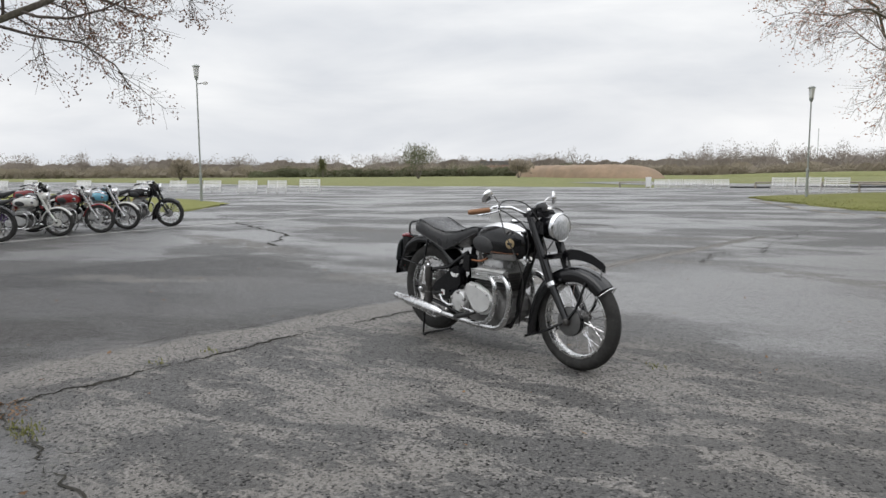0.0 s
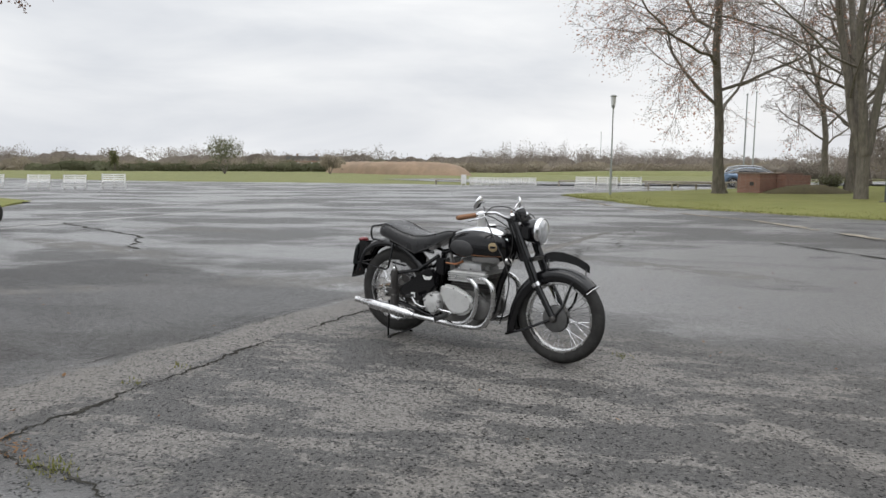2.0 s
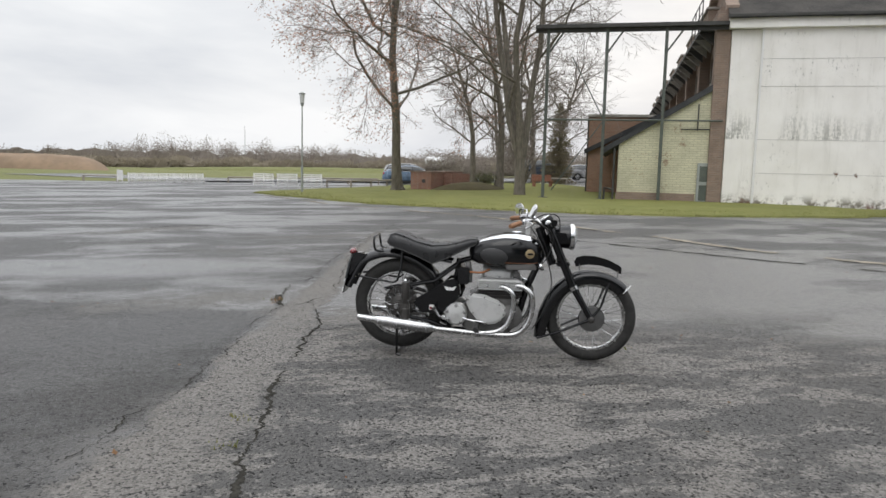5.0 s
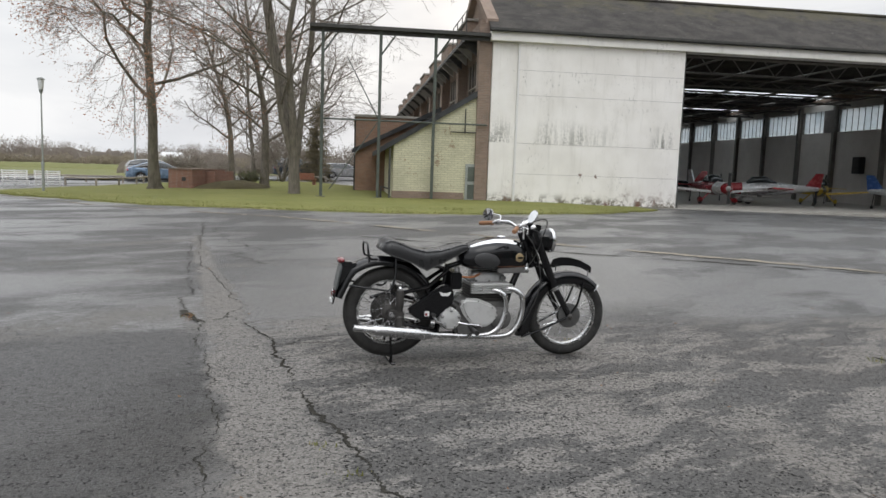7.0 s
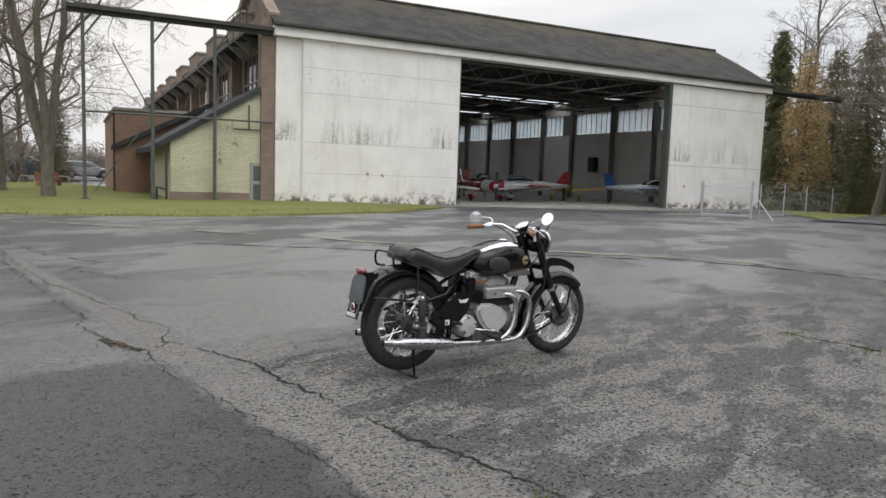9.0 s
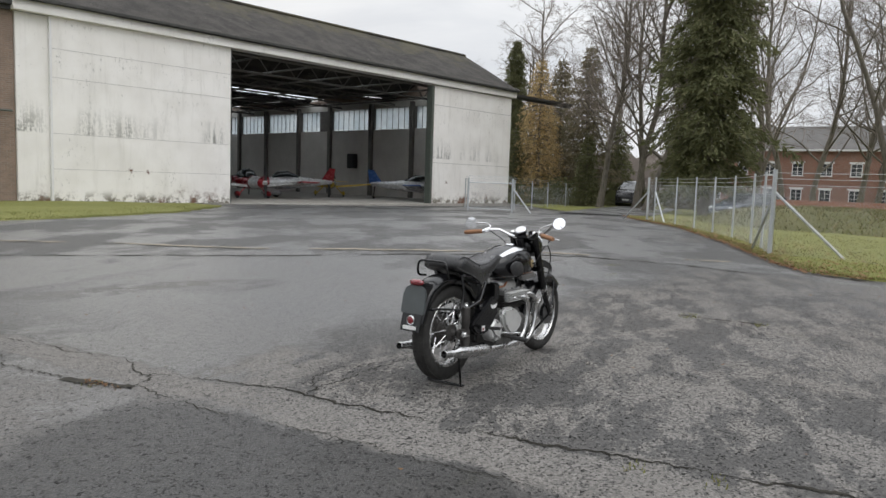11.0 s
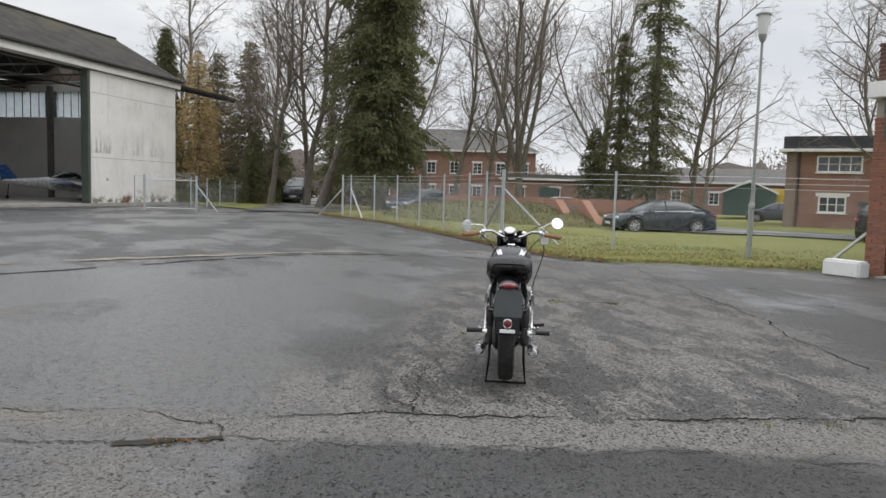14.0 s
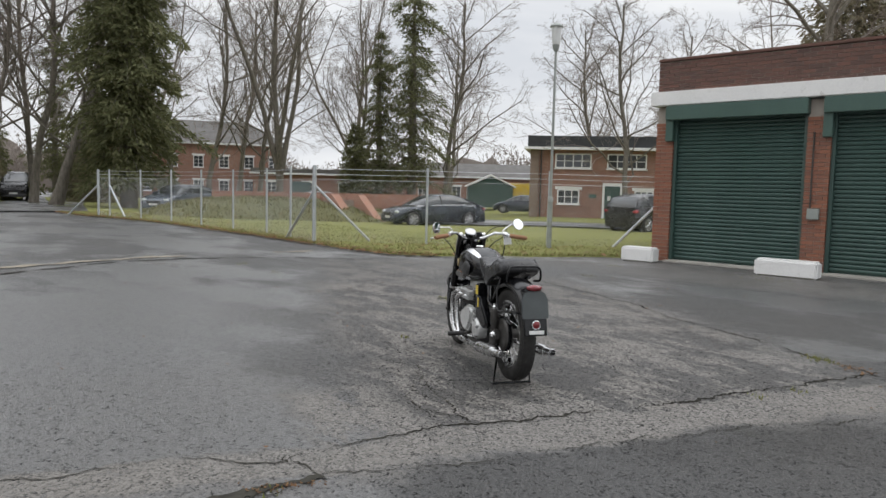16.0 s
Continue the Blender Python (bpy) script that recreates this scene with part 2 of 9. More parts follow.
def ground_mat():
    """Old asphalt: stony damp ground, drying streaks, pale worn strips, sheets of standing wet."""
    n = Nodes("wet_asphalt")
    p = n.shift(0.4, 1.3)
    p2 = n.shift(0.22, 6.0, p)
    pf = n.shift(0.07, 26.0, p2)
    x, y = n.split(pf)[:2]

    def turned_co(turn, scale, co=None, loc=(0, 0, 0)):
        t = n.t.nodes.new("ShaderNodeMapping")
        t.vector_type = "TEXTURE"
        n.link(co or n.co, t.inputs["Vector"])
        t.inputs["Location"].default_value = loc
        t.inputs["Rotation"].default_value = (0, 0, radians(turn))
        t.inputs["Scale"].default_value = scale
        return t.outputs["Vector"]

    def slab(cx, cy, hx, hy, soft=0.12, turn=0.0, co=None):
        q = n.split(turned_co(turn, (1, 1, 1), co or pf, (cx, cy, 0)))
        d = n.math("MAXIMUM", n.math("SUBTRACT", n.math("ABSOLUTE", q[0]), hx), n.math("SUBTRACT", n.math("ABSOLUTE", q[1]), hy))
        return n.span(d, -soft, soft, 1.0, 0.0)

    def patch(cx, cy, rx, ry, turn=0.0, soft=0.5):
        q = n.t.nodes.new("ShaderNodeVectorMath")
        q.operation = "LENGTH"
        n.link(turned_co(turn, (rx, ry, 1), p2, (cx, cy, 0)), q.inputs[0])
        return n.span(q.outputs["Value"], 1 - soft, 1 + soft, 1.0, 0.0)

    def most(*fs):
        r = fs[0]
        for f in fs[1:]:
            r = n.math("MAXIMUM", r, f)
        return r

    # drying streaks, all drawn out in one direction
    streak = n.noise(1.0, 7, 0.66, co=turned_co(21, (0.85, 0.25, 1), n.shift(0.3, 2.2)))
    swirl = n.noise(1.0, 6, 0.66, co=turned_co(-8, (0.8, 0.42, 1), n.shift(0.4, 1.5), (4, 2, 0)))
    frayed = n.noise(21, 8, 0.85)
    blot = n.noise(2.3, 6, 0.65)
    mottle = n.math("ADD", n.math("MULTIPLY", streak, 0.45), n.math("ADD", n.math("MULTIPLY", swirl, 0.27), n.math("MULTIPLY", frayed, 0.28)))
    band = most(slab(1.6, -0.95, 3.3, 1.95, 0.35), n.math("MULTIPLY", slab(5.6, -1.0, 2.6, 1.75, 0.6), 0.75))
    lean = n.span(n.noise(0.55, 3, 0.5, co=n.mapped(loc=(2.0, 5.5, 0))), 0.35, 0.65, -0.02, 0.02)
    band_f = n.math("MULTIPLY", band, n.span(n.math("ADD", mottle, lean), 0.485, 0.512))
    # the pale worn strip beside the open joint
    left = n.math("SUBTRACT", x, n.math("MULTIPLY_ADD", y, -0.09, -1.95))
    right = n.math("SUBTRACT", n.math("MULTIPLY_ADD", y, -0.12, -1.48), x)
    inside = n.math("MINIMUM", left, right)
    inside = n.math("MINIMUM", inside, n.math("MINIMUM", n.math("ADD", y, 3.0), n.math("SUBTRACT", 9.5, y)))
    strip = n.span(inside, -0.03, 0.06)
    corner = n.math("MULTIPLY", slab(-1.35, 1.15, 0.75, 0.35, 0.15, 12), n.span(mottle, 0.44, 0.49))
    old = most(patch(-3.05, 1.55, 1.0, 0.42, 38), patch(-5.3, -0.9, 1.1, 0.25, 40), patch(0.1, 5.15, 1.3, 0.28, -10), patch(-4.1, 5.36, 0.8, 0.16, 8),
               patch(-1.7, 5.2, 0.6, 0.2, 20), patch(-8.5, 1.8, 2.2, 0.35, 0), patch(-7.0, 8.2, 1.6, 0.35, 55), patch(3.2, -2.2, 1.0, 0.2, 25),
               patch(5.2, -0.3, 1.6, 0.22, 27), patch(-9.5, 4.8, 1.5, 0.3, 20), patch(-3.6, 8.0, 1.3, 0.25, 30), patch(7.6, -2.6, 1.2, 0.4, 70))
    old = n.math("MULTIPLY", old, n.span(n.math("ADD", n.math("MULTIPLY", blot, 0.55), n.math("MULTIPLY", frayed, 0.45)), 0.44, 0.52, 0.0, 0.8))
    rubbed = n.span(n.math("ADD", n.math("MULTIPLY", blot, 0.5), n.math("MULTIPLY", frayed, 0.5)), 0.41, 0.47, 0.35, 1.0)
    dry = most(band_f, n.math("MULTIPLY", n.math("MAXIMUM", strip, corner), rubbed), old)
    dry = n.math("MAXIMUM", dry, n.math("MULTIPLY", band, n.span(frayed, 0.35, 0.65, 0.05, 0.24)))
    # scattered dry islands elsewhere
    isl = n.math("MULTIPLY", n.span(n.noise(1.0, 6, 0.62, co=turned_co(24, (3.2, 1.1, 1), p, (3.3, 1.7, 0))), 0.6, 0.67), n.span(blot, 0.3, 0.62))
    away = n.t.nodes.new("ShaderNodeVectorMath")
    away.operation = "LENGTH"
    n.link(n.co, away.inputs[0])
    isl = n.math("MULTIPLY", isl, n.span(away.outputs["Value"], 5.5, 8.5))
    # the worn drier ground before the workshop doors
    sill = n.math("MULTIPLY", slab(4.6, -7.0, 5.2, 1.5, 0.5, 33), n.span(n.math("ADD", n.math("MULTIPLY", blot, 0.5), n.math("MULTIPLY", frayed, 0.5)), 0.44, 0.52, 0.15, 0.6))
    dry = most(dry, sill, n.math("MULTIPLY", isl, 0.6))
    # stones: each its own tone, the pits between them dark
    cell = n.t.nodes.new("ShaderNodeTexVoronoi")
    n.link(n.shift(0.006, 90.0), cell.inputs["Vector"])
    cell.inputs["Scale"].default_value = 84
    tone = n.split(cell.outputs["Color"])[0]
    pit = n.math("MULTIPLY", n.span(tone, 0.2, 0.26, 1.0, 0.0), n.span(n.noise(16, 4, 0.7), 0.38, 0.6, 0.1, 0.9))
    dome = cell.outputs["Distance"]
    crumb = n.noise(34, 6, 0.8)
    grit = n.noise(170, 3, 0.75)
    dry = n.math("MULTIPLY", dry, n.span(n.math("ADD", n.math("MULTIPLY", crumb, 0.6), n.math("MULTIPLY", tone, 0.4)), 0.3, 0.42, 0.25, 1.0))
    # a newer, blacker patch lies against the pale strip
    newer = n.math("MULTIPLY", slab(-4.3, -1.75, 2.5, 2.95, 0.1), n.math("MULTIPLY", n.span(left, -0.05, 0.02, 1.0, 0.0), n.math("SUBTRACT", 1.0, dry)))
    # standing wet: broad sheets, glossier in the hollows
    wetn = n.noise(1.0, 7, 0.6, co=turned_co(28, (4.6, 2.3, 1), p, (11, 4, 0)))
    basin = most(patch(2.2, 4.3, 3.9, 2.6, 8, 0.3), patch(-5.0, 3.4, 2.2, 0.9, 20, 0.4))
    wet = n.math("MAXIMUM", n.span(wetn, 0.44, 0.56), n.math("MULTIPLY", basin, n.span(wetn, 0.3, 0.45)))
    wet = n.math("MULTIPLY", n.math("MULTIPLY", wet, n.math("SUBTRACT", 1.0, dry)), n.math("SUBTRACT", 1.0, n.math("MAXIMUM", n.math("MULTIPLY", newer, 0.6), n.math("MULTIPLY", band, 0.85))))
    damp_c = n.mix(tone, (0.036, 0.0356, 0.035), (0.118, 0.116, 0.113))
    damp_c = n.mix(n.span(crumb, 0.35, 0.6, 0.5, 0.0), damp_c, (0.028, 0.0275, 0.027))
    damp_c = n.mix(n.math("MULTIPLY", n.span(tone, 0.95, 0.97), 0.35), damp_c, (0.24, 0.23, 0.21))
    damp_c = n.mix(n.math("MULTIPLY", newer, 0.5), damp_c, n.mix(tone, (0.01, 0.01, 0.01), (0.034, 0.033, 0.032)))
    dry_c = n.mix(tone, (0.135, 0.128, 0.119), (0.27, 0.258, 0.242))
    dry_c = n.mix(n.span(crumb, 0.36, 0.5, 0.6, 0.0), dry_c, (0.075, 0.072, 0.067))
    dry_c = n.mix(n.span(grit, 0.34, 0.47, 0.6, 0.0), dry_c, (0.06, 0.057, 0.053))
    col = n.mix(dry, damp_c, dry_c)
    # browner old film over broad stretches
    film = n.span(n.noise(0.35, 5, 0.6, co=n.mapped(loc=(7, 2, 0))), 0.4, 0.65, 0, 0.3)
    col = n.mix(film, col, n.mix(dry, (0.058, 0.052, 0.045), (0.19, 0.174, 0.154)))
    moss = n.math("MULTIPLY", n.span(n.noise(0.9, 6, 0.7, co=n.mapped(loc=(5, 9, 0))), 0.6, 0.75, 0, 0.45), n.span(crumb, 0.4, 0.6))
    col = n.mix(moss, col, (0.075, 0.08, 0.04))
    col = n.mix(n.math("MULTIPLY", pit, n.mix(dry, (1.0, 1.0, 1.0), (0.36, 0.36, 0.36))), col, (0.008, 0.008, 0.008))
    speck = n.math("ADD", n.math("MULTIPLY", tone, 0.5), n.math("MULTIPLY", crumb, 0.5))
    rough = n.mix(dry, n.mix(wet, n.span(speck, 0.25, 0.75, 0.45, 0.72), n.span(speck, 0.25, 0.75, 0.3, 0.5)), (0.86, 0.86, 0.86))
    h = n.math("ADD", n.math("MULTIPLY", dome, -0.7), n.math("ADD", n.math("MULTIPLY", grit, 0.3), n.math("ADD", n.math("MULTIPLY", crumb, 0.8), n.math("MULTIPLY", tone, 0.25))))
    n.bump(h, n.mix(wet, (0.85, 0.85, 0.85), (0.5, 0.5, 0.5)), 0.011)
    # a film of water lies over the stones, but not in the pits nor on the streaked ground
    water = n.mix(wet, n.span(speck, 0.32, 0.62, 0.8, 0.25), n.span(speck, 0.34, 0.66, 1.0, 0.65))
    water = n.math("MULTIPLY", n.math("MULTIPLY", water, n.math("SUBTRACT", 1.0, n.math("MULTIPLY", pit, 0.95))), n.math("SUBTRACT", 1.0, n.math("MAXIMUM", dry, n.math("MAXIMUM", n.math("MULTIPLY", newer, 0.3), n.math("MULTIPLY", band, 0.8)))))
    skin = n.t.nodes.new("ShaderNodeBump")
    skin.inputs["Distance"].default_value = 0.011
    n.link(n.mix(wet, (0.8, 0.8, 0.8), (0.5, 0.5, 0.5)), skin.inputs["Strength"])
    n.link(h, skin.inputs["Height"])
    n.link(skin.outputs["Normal"], n.bsdf.inputs["Coat Normal"])
    return n.done(col, rough, 0.0, Specular_IOR_Level=n.mix(dry, n.mix(pit, n.mix(wet, (0.2, 0.2, 0.2), (0.4, 0.4, 0.4)), (0.03, 0.03, 0.03)), (0.12, 0.12, 0.12)), Coat_Weight=water,
                  Coat_Roughness=n.mix(wet, (0.45, 0.45, 0.45), (0.38, 0.38, 0.38)), Coat_IOR=n.mix(wet, (1.42, 1.42, 1.42), (1.66, 1.66, 1.66)))


def grass_mat(name, a, b, c):
    n = Nodes(name)
    col = n.mix(n.span(n.noise(0.5, 6, 0.6), 0.35, 0.65), a, b)
    col = n.mix(n.span(n.noise(9, 5, 0.7), 0.4, 0.75, 0, 0.7), col, c)
    col = n.mix(n.span(n.noise(70, 2, 0.7), 0.3, 0.7, 0.5, 0), col, tuple(x * 0.4 for x in a))
    n.bump(n.math("ADD", n.noise(60, 3, 0.7), n.noise(9, 4)), 0.6, 0.03)
    return n.done(col, 0.9, Specular_IOR_Level=0.2)


def leaf_mat(name, a, b, c):
    """Leaves that differ one by one."""
    n = Nodes(name)
    r = n.island()
    col = n.mix(n.span(r, 0, 0.6), a, b)
    col = n.mix(n.span(r, 0.6, 1.0), col, c)
    n.done(col, 0.75, Specular_IOR_Level=0.25)
    thin = n.t.nodes.new("ShaderNodeBsdfTranslucent")
    n.put(thin.inputs["Color"], col)
    both_ = n.t.nodes.new("ShaderNodeMixShader")
    both_.inputs[0].default_value = 0.4
    n.link(n.bsdf.outputs[0], both_.inputs[1])
    n.link(thin.outputs[0], both_.inputs[2])
    n.link(both_.outputs[0], n.t.nodes["Material Output"].inputs["Surface"])
    return n.mat


def bark_mat(name, a, b, green=(0.09, 0.1, 0.05)):
    n = Nodes(name)
    v = n.noise(9, 5, 0.7, co=n.mapped(scale=(1, 1, 0.25)))
    col = n.mix(n.span(v, 0.3, 0.7), a, b)
    col = n.mix(n.span(n.noise(1.4, 4), 0.5, 0.75, 0, 0.5), col, green)
    n.bump(v, 0.5, 0.03)
    return n.done(col, 0.9, Specular_IOR_Level=0.2)


def brick_face(name, c1, c2, dirt=(0.07, 0.05, 0.045)):
    n = Nodes(name)
    r = n.random()
    col = n.mix(r, c1, c2)
    col = n.mix(n.span(n.noise(3, 5, 0.65), 0.45, 0.8, 0, 0.6), col, dirt)
    col = n.mix(n.span(n.noise(55, 3), 0.4, 0.8, 0, 0.4), col, tuple(x * 0.5 for x in c1))
    n.bump(n.noise(70, 4), 0.4, 0.006)
    return n.done(col, 0.88)


def brick_wall(name, c1, c2, mortar, size=1.0, paint=0.0):
    """Brickwork too far off to tell its pieces apart."""
    n = Nodes(name)
    s = n.split()
    cx = n.t.nodes.new("ShaderNodeCombineXYZ")
    n.link(n.math("ADD", s[0], s[1]), cx.inputs[0])
    n.link(s[2], cx.inputs[1])
    b = n.t.nodes.new("ShaderNodeTexBrick")
    n.link(cx.outputs[0], b.inputs["Vector"])
    b.inputs["Scale"].default_value = 1.0 / size
    b.inputs["Brick Width"].default_value, b.inputs["Row Height"].default_value = 0.225, 0.075
    b.inputs["Mortar Size"].default_value, b.inputs["Bias"].default_value = 0.006, -0.1
    b.inputs["Color1"].default_value, b.inputs["Color2"].default_value, b.inputs["Mortar"].default_value = (*c1, 1), (*c2, 1), (*mortar, 1)
    col = n.mix(n.span(n.noise(0.9, 6, 0.65), 0.4, 0.75, 0, 0.55), b.outputs["Color"], tuple(x * 0.55 for x in c1))
    if paint:
        col = n.mix(n.span(n.noise(1.5, 8, 0.75), 0.57, 0.66, 0, paint), col, (0.24, 0.145, 0.1))
    n.bump(b.outputs["Fac"], -0.3, 0.01)
    return n.done(col, 0.88)


def streaky_white(name):
    """White paint on steel sheets: dirty broken seams, mould hanging in runs above them, rust at the foot."""
    n = Nodes(name)
    s = n.split()
    wob = n.noise(1.3, 5, 0.6)
    base = n.mix(n.span(n.noise(0.7, 5), 0.3, 0.7), (0.79, 0.765, 0.725), (0.87, 0.848, 0.815))
    veil = n.noise(1.0, 6, 0.7, co=n.mapped(scale=(3.2, 3.2, 0.35)))
    col = n.mix(n.span(veil, 0.5, 0.75, 0, 0.3), base, (0.5, 0.48, 0.43))
    run = n.noise(1.0, 7, 0.75, co=n.mapped(scale=(6.5, 6.5, 0.8)))
    spots = n.noise(9.0, 5, 0.75)
    # mould gathers in a low belt over the lower seam and thinly under the upper one
    belt = n.math("MULTIPLY", n.span(s[2], 2.72, 2.8), n.span(n.math("ADD", s[2], n.math("MULTIPLY", wob, 1.4)), 3.4, 4.8, 1.0, 0.0))
    part_ = n.span(n.noise(0.5, 3, 0.5, co=n.mapped(loc=(3.4, 0, 0), scale=(1, 1, 0.05))), 0.42, 0.6)
    mould = n.math("MULTIPLY", n.math("MULTIPLY", belt, part_), n.span(n.math("ADD", n.math("MULTIPLY", run, 0.65), n.math("MULTIPLY", spots, 0.35)), 0.46, 0.56))
    upper = n.math("MULTIPLY", n.math("MULTIPLY", n.span(s[2], 4.9, 5.6), n.span(s[2], 5.95, 6.1, 1.0, 0.0)), n.span(n.math("ADD", n.math("MULTIPLY", run, 0.5), n.math("MULTIPLY", spots, 0.5)), 0.55, 0.63))
    flecks = n.math("MULTIPLY", n.span(n.noise(0.8, 4, 0.6, co=n.mapped(loc=(1, 0, 6))), 0.5, 0.64), n.span(n.noise(7.0, 7, 0.8, co=n.mapped(scale=(1, 1, 0.5))), 0.56, 0.64))
    dark = n.math("MAXIMUM", n.math("MULTIPLY", mould, 0.85), n.math("MAXIMUM", n.math("MULTIPLY", upper, 0.6), n.math("MULTIPLY", flecks, 0.5)))
    col = n.mix(dark, col, (0.19, 0.19, 0.165))
    foot = n.math("MULTIPLY", n.span(s[2], 0.1, 0.6, 1, 0), n.span(n.noise(2.6, 6, 0.75), 0.44, 0.58))
    col = n.mix(foot, col, (0.16, 0.14, 0.105))
    rust = n.math("MULTIPLY", n.span(n.math("SUBTRACT", s[2], n.math("MULTIPLY", wob, 1.2)), -0.5, 0.25, 1, 0), n.span(n.noise(0.45, 6, 0.7, co=n.mapped(loc=(7, 3, 1))), 0.5, 0.58))
    chips = n.math("MULTIPLY", n.span(s[2], 1.2, 1.3), n.math("MULTIPLY", n.span(s[2], 1.4, 1.5, 1, 0), n.span(n.noise(0.9, 5, 0.7, co=n.mapped(loc=(2, 3, 1))), 0.62, 0.65)))
    col = n.mix(n.math("MAXIMUM", rust, chips), col, (0.15, 0.075, 0.045))
    n.bump(n.noise(3, 5), 0.14, 0.03)
    return n.done(col, 0.66)


def mossy_roof(name):
    n = Nodes(name)
    s = n.split()
    col = n.mix(n.span(n.noise(1.1, 6, 0.65), 0.35, 0.65), (0.034, 0.031, 0.028), (0.066, 0.06, 0.053))
    col = n.mix(n.span(n.noise(14, 4, 0.8), 0.4, 0.7, 0.0, 0.6), col, (0.026, 0.024, 0.022))
    moss = n.math("ADD", n.math("MULTIPLY", n.noise(0.6, 6, 0.7), 1.0), n.span(s[2], 8.2, 10.4, -0.12, 0.12))
    col = n.mix(n.span(moss, 0.5, 0.7, 0.0, 0.6), col, (0.088, 0.08, 0.046))
    col = n.mix(n.math("MULTIPLY", n.span(n.voronoi(1.6), 0.05, 0.09, 1.0, 0.0), 0.7), col, (0.2, 0.19, 0.17))
    n.bump(n.math("ADD", n.noise(9, 4, 0.7), n.math("MULTIPLY", n.noise(1.5, 4), 1.0)), 0.6, 0.05)
    return n.done(col, 0.88, Specular_IOR_Level=0.25)


M_GROUND = ground_mat()
M_GRASS = grass_mat("mown_grass", (0.17, 0.185, 0.05), (0.225, 0.228, 0.07), (0.27, 0.245, 0.11))
M_FIELD = grass_mat("airfield_grass", (0.15, 0.165, 0.06), (0.2, 0.205, 0.085), (0.26, 0.245, 0.12))
M_EARTH = worn("bare_earth", (0.17, 0.12, 0.078), (0.27, 0.19, 0.125), 0.95, scale=0.35, fine=2, bump=0.8, dirt=(0.12, 0.12, 0.06), amount=0.5)
M_BLADE = leaf_mat("grass_blade", (0.16, 0.18, 0.055), (0.21, 0.215, 0.075), (0.27, 0.24, 0.12))
M_DEADLEAF = leaf_mat("dead_leaf", (0.2, 0.1, 0.05), (0.28, 0.17, 0.09), (0.13, 0.075, 0.045))
M_CRACK = worn("crack_soil", (0.024, 0.023, 0.021), (0.06, 0.057, 0.048), 0.95, scale=8, bump=0.5, Specular_IOR_Level=0.05)
M_DIRT = worn("damp_dirt", (0.022, 0.021, 0.019), (0.05, 0.047, 0.04), 0.9, scale=14, bump=0.6, dirt=(0.06, 0.065, 0.03), amount=0.5, Specular_IOR_Level=0.08)
M_JOINT = worn("joint_concrete", (0.2, 0.172, 0.13), (0.31, 0.27, 0.21), 0.85, scale=2.2, fine=30, dirt=(0.07, 0.065, 0.06), amount=0.95, bump=0.4)
M_LINE = worn("road_paint", (0.5, 0.49, 0.46), (0.62, 0.61, 0.58), 0.7, scale=3, fine=40, dirt=(0.09, 0.09, 0.09), amount=0.9)
M_BARK = bark_mat("bark", (0.115, 0.102, 0.084), (0.21, 0.188, 0.156), (0.14, 0.14, 0.085))
M_TWIG = bark_mat("twigs", (0.17, 0.143, 0.122), (0.25, 0.212, 0.182), (0.2, 0.176, 0.142))
# darker twig copy: a silhouette against bright sky put into the colour
M_TWIGDARK = bark_mat("dark_twigs", (0.085, 0.07, 0.058), (0.14, 0.118, 0.1), (0.11, 0.1, 0.075))
M_BROWNLEAF = leaf_mat("withered_leaves", (0.34, 0.16, 0.095), (0.4, 0.21, 0.13), (0.27, 0.16, 0.11))
M_DARKLEAF = leaf_mat("dark_withered_leaves", (0.17, 0.085, 0.055), (0.22, 0.12, 0.075), (0.13, 0.085, 0.06))
M_NEEDLE = leaf_mat("conifer_needles", (0.1, 0.108, 0.05), (0.142, 0.148, 0.07), (0.19, 0.186, 0.095))
# far trees: the paleness of haze is put into the colour
M_FARWOOD = leaf_mat("hazed_branches", (0.22, 0.19, 0.165), (0.27, 0.235, 0.205), (0.31, 0.275, 0.245))
M_NEEDLE2 = leaf_mat("brownish_needles", (0.16, 0.145, 0.085), (0.2, 0.172, 0.108), (0.24, 0.2, 0.13))
M_GOLD = leaf_mat("golden_leaves", (0.44, 0.31, 0.14), (0.5, 0.37, 0.18), (0.33, 0.27, 0.14))
# hedge tones lightened as well, partly for haze over the distance
M_HEDGE = leaf_mat("hedge_leaves", (0.25, 0.215, 0.165), (0.31, 0.27, 0.21), (0.36, 0.31, 0.245))
M_HEDGE2 = leaf_mat("evergreen_hedge", (0.12, 0.125, 0.075), (0.155, 0.16, 0.097), (0.185, 0.175, 0.115))
M_BRICK = brick_face("red_brick", (0.3, 0.125, 0.075), (0.21, 0.1, 0.07))
M_BRICKDARK = brick_face("old_dark_brick", (0.17, 0.085, 0.065), (0.105, 0.065, 0.055), (0.06, 0.055, 0.045))
M_MORTAR = worn("mortar", (0.3, 0.265, 0.225), (0.38, 0.34, 0.3), 0.9, scale=4, dirt=(0.14, 0.11, 0.09), amount=0.6)
M_WALLFAR = brick_wall("brickwork", (0.31, 0.155, 0.108), (0.23, 0.12, 0.088), (0.34, 0.29, 0.245))
M_WALLORANGE = brick_wall("orange_brickwork", (0.34, 0.15, 0.095), (0.26, 0.115, 0.075), (0.38, 0.3, 0.23))
M_WALLBROWN = brick_wall("weathered_brickwork", (0.26, 0.185, 0.14), (0.2, 0.145, 0.115), (0.29, 0.255, 0.215))
